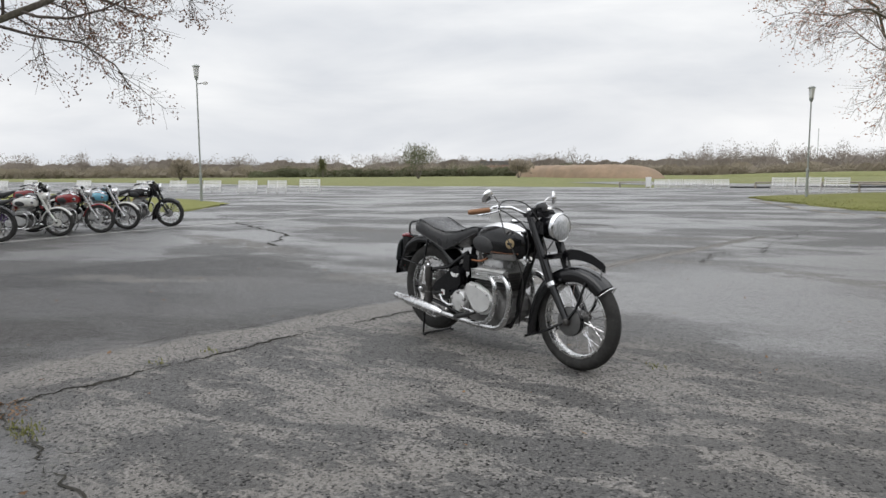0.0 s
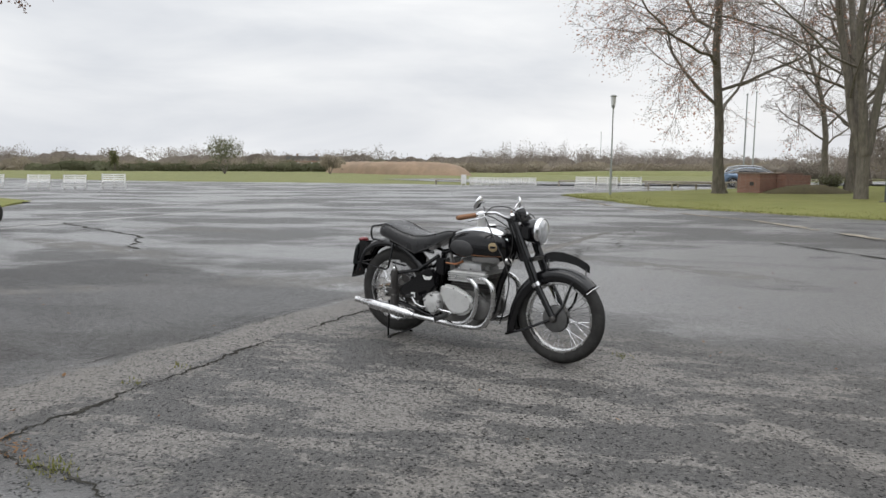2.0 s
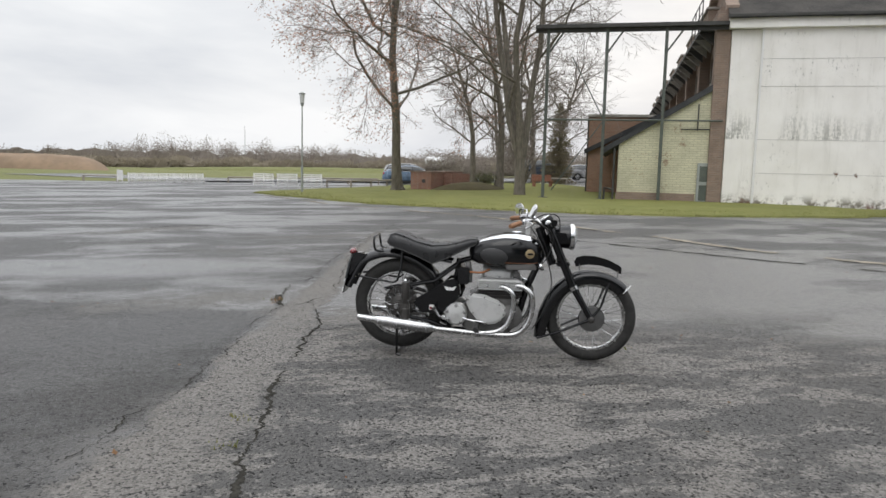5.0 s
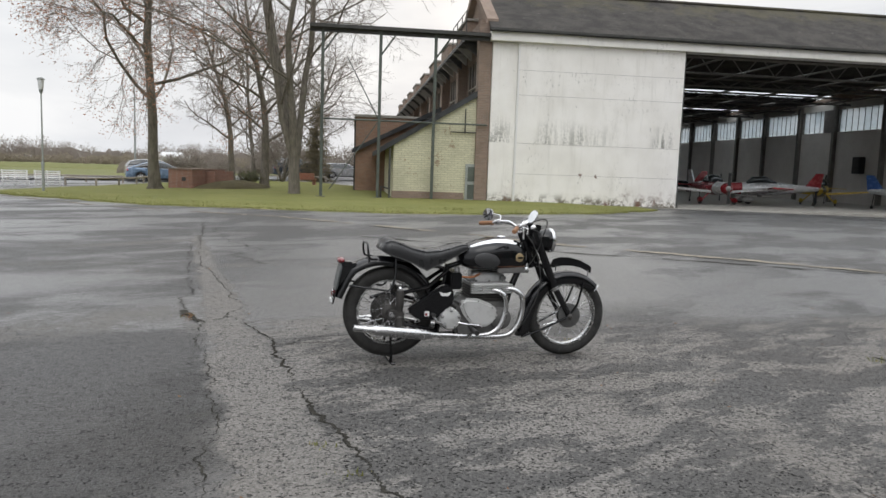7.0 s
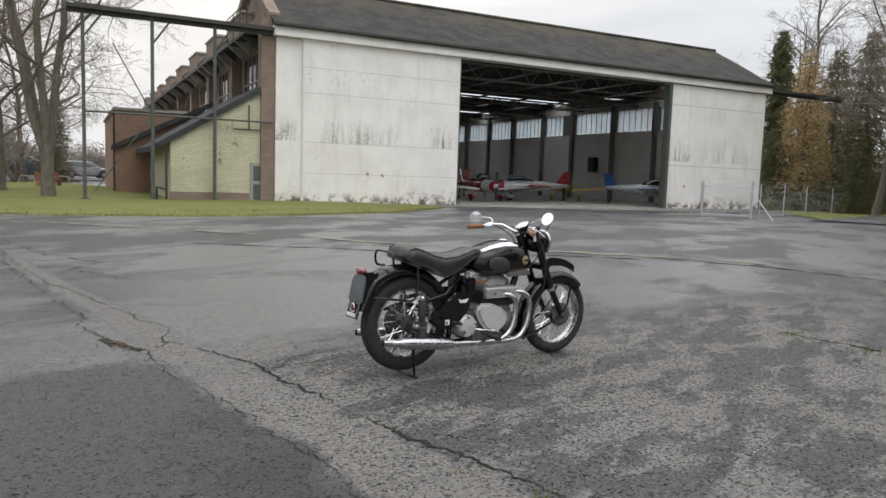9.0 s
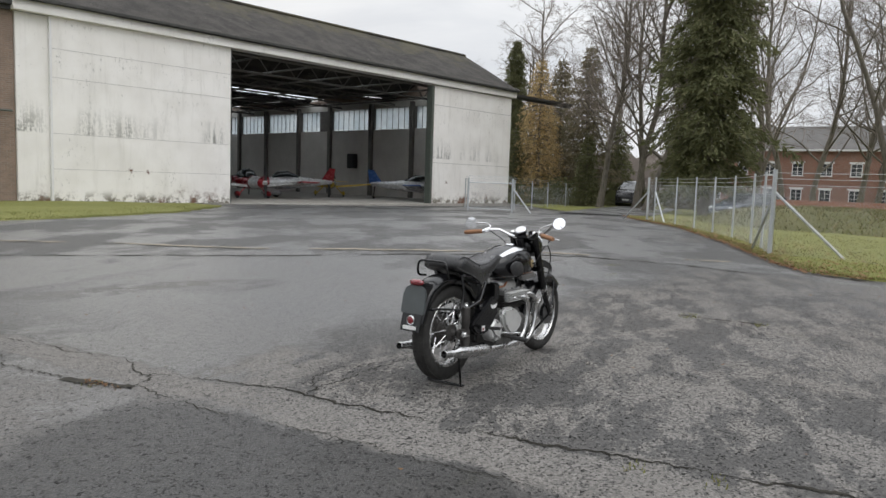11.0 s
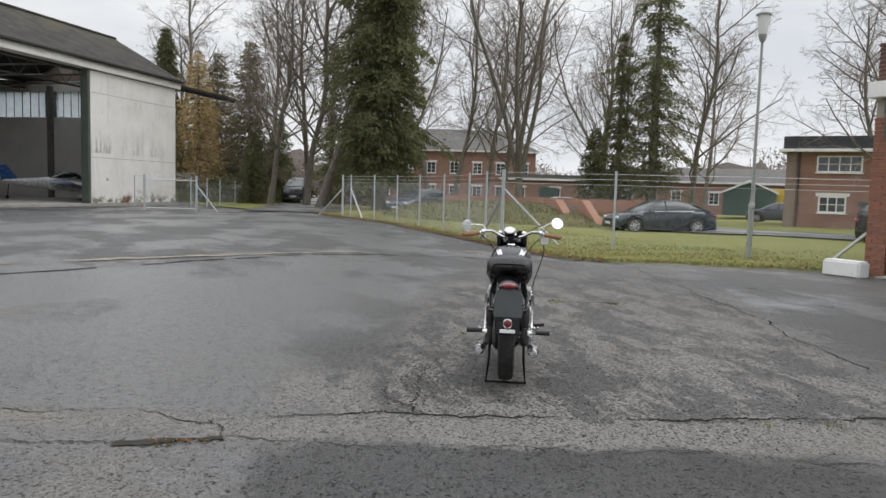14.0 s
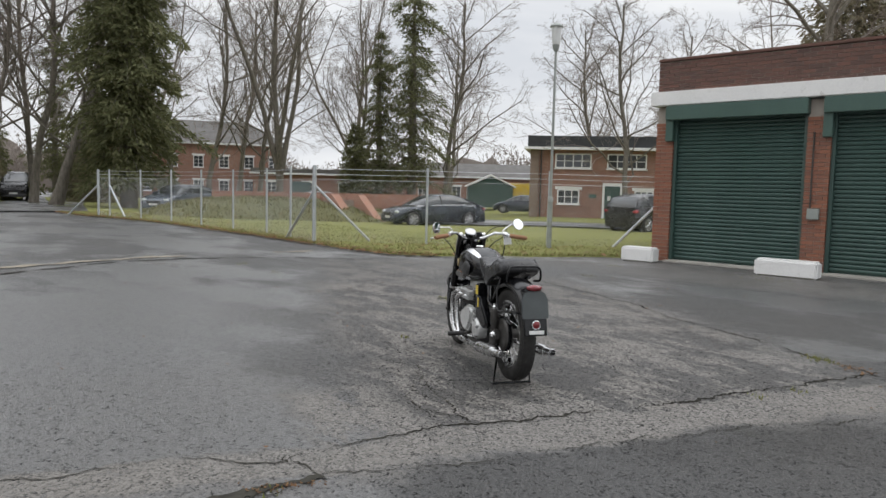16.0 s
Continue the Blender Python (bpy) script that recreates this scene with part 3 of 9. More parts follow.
M_WALLYEL = brick_wall("painted_brickwork", (0.6, 0.575, 0.41), (0.52, 0.5, 0.355), (0.36, 0.345, 0.26), 1.35, 0.8)
M_WHITE_STEEL = streaky_white("white_door_steel")
M_WHITE = worn("white_paint", (0.72, 0.715, 0.7), (0.8, 0.795, 0.78), 0.55, scale=2.5, fine=30, dirt=(0.35, 0.34, 0.31), amount=0.45)
M_ROOF = mossy_roof("mossy_slate")
M_ROOFGREY = worn("grey_roof", (0.095, 0.09, 0.086), (0.14, 0.133, 0.126), 0.8, scale=0.8, fine=9, bump=0.4)
M_STEELDARK = worn("dark_steel", (0.045, 0.045, 0.042), (0.075, 0.073, 0.068), 0.6, 0.3, scale=3, dirt=(0.12, 0.06, 0.035), amount=0.5)
M_STEELGREEN = worn("green_painted_steel", (0.065, 0.078, 0.066), (0.1, 0.114, 0.097), 0.6, scale=3, dirt=(0.16, 0.09, 0.055), amount=0.55)
M_GALV = worn("galvanised_steel", (0.42, 0.44, 0.46), (0.54, 0.56, 0.57), 0.5, 0.55, scale=7, bump=0.1)
# hangar steel and lining made paler, to put light into the dark inside
M_STEELIN = worn("lightened_steel", (0.13, 0.12, 0.11), (0.19, 0.175, 0.16), 0.7, 0.1, scale=3, dirt=(0.1, 0.06, 0.04), amount=0.4)
M_INSIDE = worn("hangar_lining", (0.52, 0.49, 0.455), (0.62, 0.59, 0.55), 0.85, scale=0.8, fine=9)
M_CONC = worn("old_concrete", (0.3, 0.285, 0.255), (0.4, 0.38, 0.345), 0.88, scale=1.6, fine=25, dirt=(0.15, 0.14, 0.115), amount=0.7, bump=0.4)
M_GREEN = worn("dark_green_paint", (0.034, 0.07, 0.06), (0.044, 0.085, 0.073), 0.42, scale=1.4, fine=20, bump=0.05)
M_GREENBOX = worn("green_housing", (0.05, 0.095, 0.08), (0.062, 0.115, 0.095), 0.4, scale=2, fine=20, bump=0.05)
M_LAMPGREY = worn("grey_green_paint", (0.25, 0.27, 0.25), (0.33, 0.35, 0.33), 0.55, scale=4, dirt=(0.17, 0.14, 0.1), amount=0.45)
M_WOOD = worn("weathered_wood", (0.26, 0.23, 0.19), (0.36, 0.32, 0.27), 0.8, scale=3, fine=30)
M_BLACKROOF = worn("black_felt", (0.03, 0.032, 0.033), (0.05, 0.052, 0.054), 0.8, scale=1.5, fine=15)


def glass_mat(name, tint, rough=0.05):
    n = Nodes(name)
    return n.done(n.mix(n.noise(1.5, 3), tint, tuple(x * 0.7 for x in tint)), rough, 0.0, Specular_IOR_Level=0.9)


M_WINDOW = glass_mat("window_glass", (0.05, 0.055, 0.06))
M_CARGLASS = glass_mat("car_glass", (0.025, 0.03, 0.033), 0.03)

# ---- ground ----
def ground_sheet():
    g = Geo()
    radii = [0.0, 3, 6, 8] + [8 + 0.6 * k for k in range(1, 87)] + [60.5, 75, 100, 160, 260, 500, 1200, 4200]
    n = 360
    g.v.append((0, 0, 0))
    for r in radii[1:]:
        for j in range(n):
            a = 2 * math.pi * j / n
            x, y = r * math.cos(a), r * math.sin(a)
            g.v.append((x, y, gz(x, y)))
    g.f += [(0, 1 + j, 1 + (j + 1) % n) for j in range(n)]
    for i in range(len(radii) - 2):
        for j in range(n):
            j2 = (j + 1) % n
            g.f.append((1 + i * n + j, 1 + (i + 1) * n + j, 1 + (i + 1) * n + j2, 1 + i * n + j2))
    return g


tagged(part("ground", ground_sheet(), M_GROUND, smooth=0), "wet dark asphalt apron with pale drying streaks", "ground", kind="structure")


def resample(line, n):
    pts = [Vector((x, y, 0)) for x, y in line]
    acc = [0.0]
    for a, b in zip(pts, pts[1:]):
        acc.append(acc[-1] + (b - a).length)
    out = []
    for i in range(n):
        s = acc[-1] * i / (n - 1)
        k = 0
        while k < len(acc) - 2 and acc[k + 1] < s:
            k += 1
        f = (s - acc[k]) / max(1e-6, acc[k + 1] - acc[k])
        out.append(pts[k].lerp(pts[k + 1], f))
    return out


def sheet(name, edge_a, edge_b, material, n=60, m=14, lift=0.035, rough=0.12, label="", uneven=0.02):
    g = Geo()
    a, b = resample(edge_a, n), resample(edge_b, n)
    for i in range(n):
        for j in range(m):
            f = (j / (m - 1)) ** 1.6
            p = a[i].lerp(b[i], f)
            if j < 2:
                p.x += rough * noise.noise((p.x * 1.1, p.y * 1.1, 3)) * 2
                p.y += rough * noise.noise((p.x * 1.1, p.y * 1.1, 8)) * 2
            up = -0.03 if j == 0 else lift + uneven * noise.noise((p.x * 0.7, p.y * 0.7, 1))
            g.v.append((p.x, p.y, gz(p.x, p.y) + up))
    g.f += [(i * m + j, (i + 1) * m + j, (i + 1) * m + j + 1, i * m + j + 1) for i in range(n - 1) for j in range(m - 1)]
    return tagged(part(name, g, material, smooth=0), label, "grass", kind="structure")


LAWN = [(8.3, -9.5), (8.7, -6.2), (8.8, -4.84), (8.97, -3), (8.98, -1.9), (9.1, -1.1), (10.75, -.2), (15.6, 1.8), (22.3, 5.1), (27.6, 8.8), (31, 10.5)]
sheet("lawn", LAWN, [(24, -45), (40, -42), (62, -34), (80, -26), (85, -15), (86, -6), (86, 2), (84, 8), (80, 14), (74, 18), (66, 20)],
      M_GRASS, 140, 26, 0.05, 0.1, "mown green lawn behind a wire fence")
VERGE = [(-12.2, 27.9), (-10.2, 25.1), (-6.9, 21.8), (-5.2, 20.0), (-2.0, 18.4), (0.5, 17.3), (3, 16.8), (5.8, 16.9), (10.5, 18.9), (15.3, 22.6)]
sheet("verge", VERGE, [(-12.4, 29), (-10.5, 36), (-8, 46), (-4, 52), (0, 55), (3, 52), (5, 45), (6.3, 36), (8.6, 26.6), (15.5, 24.9)],
      M_GRASS, 110, 22, 0.05, 0.12, "green grass verge before the hangar")
sheet("grass_island", [(-22.9, 7.6), (-19.2, 4.9), (-23, 1.5), (-40, -3)], [(-24, 8.6), (-30, 9.4), (-42, 9), (-62, 6)], M_GRASS, 40, 8, 0.05, 0.1,
      "small grass island round a lamp post")
sheet("airfield", [(-130, 10), (-95, 25), (-57.7, 35), (-41.3, 42.2), (-29.6, 43.5), (-25, 48), (-16, 60), (-4, 72), (12, 95)],
      [(-420, 0), (-400, 160), (-320, 300), (-240, 370), (-180, 400), (-110, 420), (-40, 430), (30, 440), (90, 420)], M_FIELD, 90, 16, 0.06, 0.3,
      "pale green airfield grass reaching the hedges", 0.05)
sheet("grass_by_gate", [(31.5, 13.2), (42, 15.5), (70, 21)], [(39.5, 20.5), (50, 28), (90, 45)], M_GRASS, 30, 8, 0.05, 0.1, "rough grass beside the road behind the gate")


def strip(name, line, width, material, label, jag=0.03, lift=0.006, n=80, broken=0.0, category="joint"):
    """A thin ribbon along a line on the ground."""
    pts = resample(line, n)
    g = Geo()
    for i, p in enumerate(pts):
        t = (pts[min(i + 1, n - 1)] - pts[max(i - 1, 0)]).normalized()
        s = Vector((-t.y, t.x, 0))
        c = p + s * noise.noise((p.x * 2.1, p.y * 2.1, 5)) * jag * 2.5 + s * noise.noise((p.x * 9, p.y * 9, 2)) * jag * 1.3 + s * noise.noise((p.x * 31, p.y * 31, 6)) * jag * 0.8
        w = width * 0.5 * max(0.12, 1 + (1.5 if jag else 0.0) * noise.noise((p.x * 3.1, p.y * 3.1, 11)) + (0.6 if jag else 0.0) * noise.noise((p.x * 13, p.y * 13, 4)))
        for k in (-1, 1):
            q = c + s * w * k
            g.v.append((q.x, q.y, gz(q.x, q.y) + lift))
    for i in range(n - 1):
        if broken and noise.noise((pts[i].x * 0.9, pts[i].y * 0.9, 7)) < broken - 0.5:
            continue
        g.f.append((2 * i, 2 * i + 1, 2 * i + 3, 2 * i + 2))
    return tagged(part(name, g, material, smooth=0), label, category, kind="structure")


CRACK_A = [(-0.85, -3.3), (-1.01, -2.39), (-1.2, -1.55), (-1.38, -0.55), (-1.46, 0.1), (-1.52, 0.6), (-1.62, 0.96), (-1.74, 1.28), (-1.86, 1.68), (-1.78, 2.2), (-2.0, 3.6), (-2.35, 5.2), (-2.62, 9.0), (-2.75, 12.5)]
strip("crack", CRACK_A[:7], 0.024, M_DIRT, "damp dirt lining the open crack", 0.03, 0.0035, 900, 0.45)
strip("crack", CRACK_A[:6], 0.009, M_CRACK, "dark open crack along a slab joint", 0.03, 0.005, 900)
strip("crack", CRACK_A[5:], 0.009, M_CRACK, "dark crack beside the pale strip", 0.03, 0.005, 900)
strip("crack", [(-1.86, 1.68), (-2.0, 1.58), (-2.1, 1.52), (-2.26, 1.81), (-2.32, 2.2), (-2.37, 2.6), (-2.3, 2.9), (-2.4, 4.1), (-2.6, 6.5), (-2.68, 11.7)], 0.01, M_CRACK, "dark crack along the pale strip", 0.035, 0.006, 1000)
strip("crack", [(-2.3, 1.98), (-2.26, 1.8), (-2.22, 1.66), (-2.18, 1.54), (-2.12, 1.46)], 0.06, M_CRACK, "broken hole where the cracks meet", 0.02, 0.007, 60)
strip("crack", [(-2.12, 1.5), (-2.1, 0.85), (-2.03, 0.5), (-1.95, -0.3), (-1.84, -1.2), (-1.86, -2.2), (-1.9, -3.2)], 0.007, M_CRACK, "thin seam along the edge of the pale strip", 0.035, 0.0055, 260, 0.28)
strip("crack", [(-1.52, .6), (-1.0, .56), (-.6, .6), (-.1, .53), (.5, .5), (1.1, .42)], 0.007, M_CRACK, "thin crack branching from the slab joint", 0.035, 0.006, 420)
strip("crack", [(-1.5, .5), (-1.2, .75), (-0.9, .78), (-.4, .58)], 0.007, M_CRACK, "hair crack beside the slab joint", 0.03, 0.0065, 90)
strip("crack", [(-1.2, -2.98), (-0.5, -2.97), (0.1, -2.95), (0.6, -2.93), (1.6, -2.8), (2.6, -2.85), (3.7, -2.7), (5.9, -2.45), (8.2, -2.2)], 0.013, M_CRACK, "crack along the edge of the slab", 0.035, 0.005, 320, 0.12)
strip("crack", [(-7.5, 8.2), (-7.0, 9.2), (-6.5, 9.6), (-5.5, 9.0)], 0.04, M_CRACK, "dark crack in the wet apron", 0.06, 0.005, 60)
strip("crack", [(-13.5, 4.0), (-11.2, 3.6), (-9.2, 3.2), (-7.5, 2.0)], 0.05, M_CRACK, "crack at the end of the white line", 0.06, 0.005, 80)
strip("crack", [(3.3, -0.45), (3.31, -0.9), (3.33, -1.35)], 0.03, M_CRACK, "short crack with grass growing in it", 0.03, 0.006, 40)
strip("crack", [(-2.5, 11.4), (-2.2, 9.0), (-1.6, 7.2), (-1.9, 6.2), (-1.5, 5.3)], 0.02, M_CRACK, "dark crack across the wet apron", 0.08, 0.006, 300)
JOINT = [(-10.8, 25.3), (-6.2, 19.1), (-0.9, 14.9), (3.2, 10.0), (4.4, 8.1), (6.5, 6.2), (8.6, 3.9), (10.2, 0.6)]
strip("slab_joint", JOINT, 0.2, M_JOINT, "pale worn concrete joint across the apron", 0.04, 0.008, 600, 0.2)
strip("slab_joint", [(x - 0.1, y - 0.14) for x, y in JOINT], 0.05, M_CRACK, "dark line beside the concrete joint", 0.04, 0.011, 400, 0.3)
strip("slab_joint", [(0.5, 9.5), (4.1, 6.62), (6.0, 5.5), (7.83, 4.13), (8.5, 3.0), (8.7, 1.2), (8.26, -0.43)], 0.07, M_DIRT, "dark line across the apron", 0.03, 0.009, 300, 0.15)
strip("slab_joint", [(-11.5, 28), (-8.2, 24.4), (-4.9, 20.4), (-0.9, 18), (4, 16.7)], 0.3, M_JOINT, "pale edging strip along the verge", 0.08, 0.008, 260, 0.2)
strip("painted_line", [(-10.6, -4.0), (-11.4, -1.3), (-12.8, 2.4), (-13.3, 4.0)], 0.11, M_LINE, "worn white painted line on asphalt", 0.0, 0.005, 60, category="line")
strip("painted_line", [(-13.4, 4.4), (-14.4, 8.6), (-15.1, 13.0)], 0.1, M_LINE, "worn white painted line on asphalt", 0.0, 0.005, 60, category="line")
strip("painted_line", [(-16.5, 5.8), (-18.5, 12), (-20.5, 18)], 0.1, M_LINE, "worn white painted line on asphalt", 0.0, 0.005, 60, category="line")
strip("road", [(31, 11.8), (45, 15), (70, 19.5), (110, 24)], 5.0, M_GROUND, "narrow asphalt road through the gate", 0.0, 0.06, 60, category="road")
strip("road", [(19, -26), (23.5, -14), (27, -8.5), (38, -7), (70, -9), (110, -12)], 5.5, M_GROUND, "asphalt drive between lawns", 0.0, 0.11, 80, category="road")
strip("road", [(-45, 60), (-22, 52), (-9, 58), (4, 64), (40, 75)], 9.0, M_GROUND, "wet road beyond the grass", 0.0, 0.1, 60, category="road")


# ---- hangar ----
def hpart(name, g, material, parent, label="", **k):
    return part(name, g, material, parent, label, **k)


n_ = Nodes("dusty_glazing")
t_ = n_.t.nodes.new("ShaderNodeBsdfTranslucent")
t_.inputs["Color"].default_value = (0.62, 0.68, 0.71, 1)
tr_ = n_.t.nodes.new("ShaderNodeBsdfTransparent")
mx_ = n_.t.nodes.new("ShaderNodeMixShader")
n_.put(mx_.inputs[0], n_.span(n_.noise(0.8, 5), 0.3, 0.7, 0.12, 0.4))
n_.link(t_.outputs[0], mx_.inputs[1])
n_.link(tr_.outputs[0], mx_.inputs[2])
n_.link(mx_.outputs[0], n_.t.nodes["Material Output"].inputs["Surface"])
M_GLAZE = n_.mat
M_SEAM = worn("grey_seam", (0.3, 0.295, 0.28), (0.5, 0.49, 0.46), 0.8, scale=2.5, fine=20, dirt=(0.62, 0.6, 0.57), amount=0.7)
hangar = thing("hangar", "old aircraft hangar with white sliding doors and dark slate roof", "hangar", HANGAR)
U1, D1, D2 = 30.5, 8.85, 22.7
DEPTH, EAVE, RIDGE = 62.0, 7.7, 10.5
g = Geo().box(-0.15, 1.0, 0.0, 0.28, -0.1, 7.2)
hpart("door_leaf", g, M_WHITE_STEEL, hangar, "narrow white steel leaf streaked with mould", bevel=0.01)
g = Geo().box(1.06, D1, -0.12, 0.12, 0.03, 7.2)
big = hpart("door_leaf", g, M_WHITE_STEEL, hangar, "tall white sliding door with grey mould runs and rusty foot")
for z in (1.37, 2.75, 4.9, 6.0):
    hpart("seam", Geo().box(1.07, D1 - 0.01, -0.128, -0.1205, z - 0.007, z + 0.007), M_SEAM, big)
g = Geo().box(D2, U1, -0.12, 0.12, -0.3, 7.15)
big = hpart("door_leaf", g, M_WHITE_STEEL, hangar, "tall white sliding door, clean but streaked")
for z in (2.5, 6.0):
    hpart("seam", Geo().box(D2, U1 - 0.01, -0.128, -0.1205, z - 0.012, z + 0.012), M_SEAM, big)
hpart("door_post", Geo().box(0.99, 1.07, -0.17, 0.0, -0.05, 7.2), M_WHITE, hangar, bevel=0.01)
hpart("door_post", Geo().box(D2 - 0.22, D2 - 0.01, -0.2, 0.25, -0.2, 7.12), M_STEELGREEN, hangar, "green steel door edge", bevel=0.01)
hpart("door_edge", Geo().box(D1 + 0.002, D1 + 0.05, -0.13, 0.13, 0.03, 7.2), M_STEELDARK, hangar, "dark rubbing edge of the sliding door", smooth=0)
hpart("fascia", Geo().box(-0.3, U1 + 0.3, -0.34, 0.35, 7.2, 7.66), M_WHITE_STEEL, hangar, "long white fascia above the doors", bevel=0.02)
hpart("gutter", Geo().box(-0.4, U1 + 0.4, -0.52, -0.35, 7.6, 7.73), M_STEELDARK, hangar, "dark rusty gutter", bevel=0.02)
ridges = [4.6, 18.0, 31.0, 44.0, 57.0]
valleys = [-0.5, 11.3, 24.5, 37.5, 50.5, DEPTH + 0.3]
for i, r in enumerate(ridges):
    zr = RIDGE if i == 0 else 8.5
    for va, lo in ((valleys[i], 7.7), (valleys[i + 1], 7.9)):
        # glazed bands added on every bay and widened to brighten the inside
        bands = [(0.0, 1.0, M_ROOF)] if va < r else [(0.0, 0.38, M_ROOF), (0.38, 0.66, M_GLAZE), (0.66, 1.0, M_ROOF)]
        for f0, f1, skin in bands:
            g = Geo()
            nu, nv = 42, 8
            for a in range(nu + 1):
                for b in range(nv + 1):
                    f = f0 + (f1 - f0) * b / nv
                    u = -0.35 + (U1 + 0.7) * a / nu
                    sag = 0.035 * noise.noise((u * 0.25, r + f * 2, 4))
                    g.v.append((u, va + (r - va) * f, lo + (zr - lo) * f + sag))
            g.f += [(a * (nv + 1) + b, (a + 1) * (nv + 1) + b, (a + 1) * (nv + 1) + b + 1, a * (nv + 1) + b + 1) for a in range(nu) for b in range(nv)]
            if skin is M_ROOF:
                g.add([(x, y, z - 0.14) for x, y, z in list(g.v)], [q[::-1] for q in list(g.f)])
            hpart("roof" if skin is M_ROOF else "roof_light", g, skin, hangar, "dark mossy slate roof slope" if i == 0 and va < 0 else "", smooth=0)
    hpart("ridge_cap", Geo().tube([(-0.4, r, zr + 0.02), (U1 + 0.4, r, zr + 0.02)], 0.11, 8), M_ROOF, hangar)


def gable_outline(z0):
    pts = [(0.05, z0), (0.05, 7.6)]
    for i, r in enumerate(ridges):
        pts.append((r, (RIDGE if i == 0 else 8.5) - 0.16))
        pts.append((min(valleys[i + 1], DEPTH), 7.72))
    pts.append((DEPTH, z0))
    return pts


turned = Matrix(((0, 1, 0, 0), (1, 0, 0, 0), (0, 0, 1, 0), (0, 0, 0, 1)))
g = Geo().prism(gable_outline(-0.2), -0.1, 0.25, turned)
hpart("side_wall", g, M_WALLBROWN, hangar, "weathered brown brick side wall", smooth=0)
hpart("gable_coping", Geo().prism([(0.3, 7.9), (0.3, 8.25), (4.6, RIDGE + 0.3), (9.6, 8.3), (9.6, 7.9), (4.6, RIDGE - 0.1)], -0.42, 0.1, turned), M_WALLBROWN, hangar, "brown brick gable parapet", smooth=0)
hpart("parapet", Geo().box(-0.55, 0.06, 0.9, DEPTH, 7.55, 8.3), M_WALLBROWN, hangar, "brown brick parapet along the side wall", smooth=0)
for k in range(8):
    v = 4.6 + k * 7.2
    hpart("parapet_block", Geo().box(-0.66, 0.08, v, v + 3.4, 7.6, 8.95), M_WALLBROWN, hangar, "raised brick block of the stepped parapet", smooth=0)
    hpart("parapet_coping", Geo().box(-0.74, 0.16, v - 0.08, v + 3.48, 8.95, 9.08), M_CONC, hangar, bevel=0.02)
    hpart("parapet_coping", Geo().box(-0.62, 0.12, v + 3.5, v + 7.1, 8.3, 8.4), M_CONC, hangar, bevel=0.02)
for k in range(36):
    v = 1.4 + k * 1.6
    hpart("walkway_bracket", Geo().prism([(-1.35, 7.32), (-0.62, 6.75), (-0.62, 7.32)], v, v + 0.16), M_CONC if k % 3 else M_STEELDARK, hangar, smooth=0)
for k in range(9):
    v = 0.3 + k * 7.2
    hpart("buttress", Geo().box(-0.6, -0.1, v, v + 0.8, 0, 7.5), M_WALLBROWN, hangar, smooth=0)
    if k:
        w = hpart("side_window", Geo().box(-0.16, -0.101, v - 5.6, v - 1.0, 4.4, 6.9), M_WINDOW, hangar, "tall dusty side window")
        for q in range(6):
            hpart("glazing_bar", Geo().box(-0.2, -0.161, v - 5.6 + q * 0.9 - 0.03, v - 5.6 + q * 0.9 + 0.03, 4.4, 6.9), M_WOOD, w)
        hpart("glazing_bar", Geo().box(-0.2, -0.161, v - 5.6, v - 1.0, 5.6, 5.68), M_WOOD, w)
for z in (7.55, 8.1):
    hpart("handrail", Geo().tube([(-1.3, 0.6, z + 0.5), (-1.3, 5.0, z + 0.5)], 0.025, 6), M_STEELDARK, hangar)
for v in (0.6, 2.0, 3.5, 5.0):
    hpart("handrail_post", Geo().tube([(-1.3, v, 7.4), (-1.3, v, 8.6)], 0.025, 6), M_STEELDARK, hangar)
hpart("eaves_walkway", Geo().box(-1.3, -0.61, 1.0, DEPTH, 7.35, 7.5), M_STEELDARK, hangar, "dark eaves walkway along the side")
hpart("brick_pier", Geo().box(-0.75, -0.17, 0.12, 0.8, -0.05, 8.0), M_WALLBROWN, hangar, "brown brick corner pier", smooth=0)
# right wall with its band of windows: piers, sill wall, head wall
hpart("side_wall", Geo().box(U1 - 0.1, U1 + 0.25, 0.3, DEPTH, -0.4, 5.35), M_INSIDE, hangar, "pale lined side wall under the windows", smooth=0)
hpart("side_wall", Geo().box(U1 - 0.1, U1 + 0.25, 0.3, DEPTH, 7.05, 7.75), M_INSIDE, hangar, smooth=0)
for i, r in enumerate(ridges):
    v0, v1 = max(valleys[i], 0.3), min(valleys[i + 1], DEPTH)
    hpart("gable", Geo().prism([(v0, 7.7), (r, (RIDGE if i == 0 else 8.5) - 0.16), (v1, 7.7)], U1 - 0.1, U1 + 0.25, turned), M_WALLBROWN, hangar, smooth=0)
hpart("back_wall", Geo().box(0, U1, DEPTH - 0.3, DEPTH, -0.4, 9.5), M_INSIDE, hangar, smooth=0)
edges = [4.2, 8.9, 9.6, 13.6, 14.3, 18.9, 20.6, 23.3, 24.0, 28.4, 29.2, 33.0, 33.8, 37.6, 38.6, 42.5, 43.5, 47.5]
hpart("window_pier", Geo().box(U1 - 0.1, U1 + 0.2, 0.3, 4.2, 5.35, 7.05), M_INSIDE, hangar, smooth=0)
for a, b in zip(edges[1::2], edges[2::2] + [DEPTH]):
    hpart("window_pier", Geo().box(U1 - 0.18, U1 + 0.2, a, b, 5.35, 7.05), M_STEELIN, hangar, smooth=0)
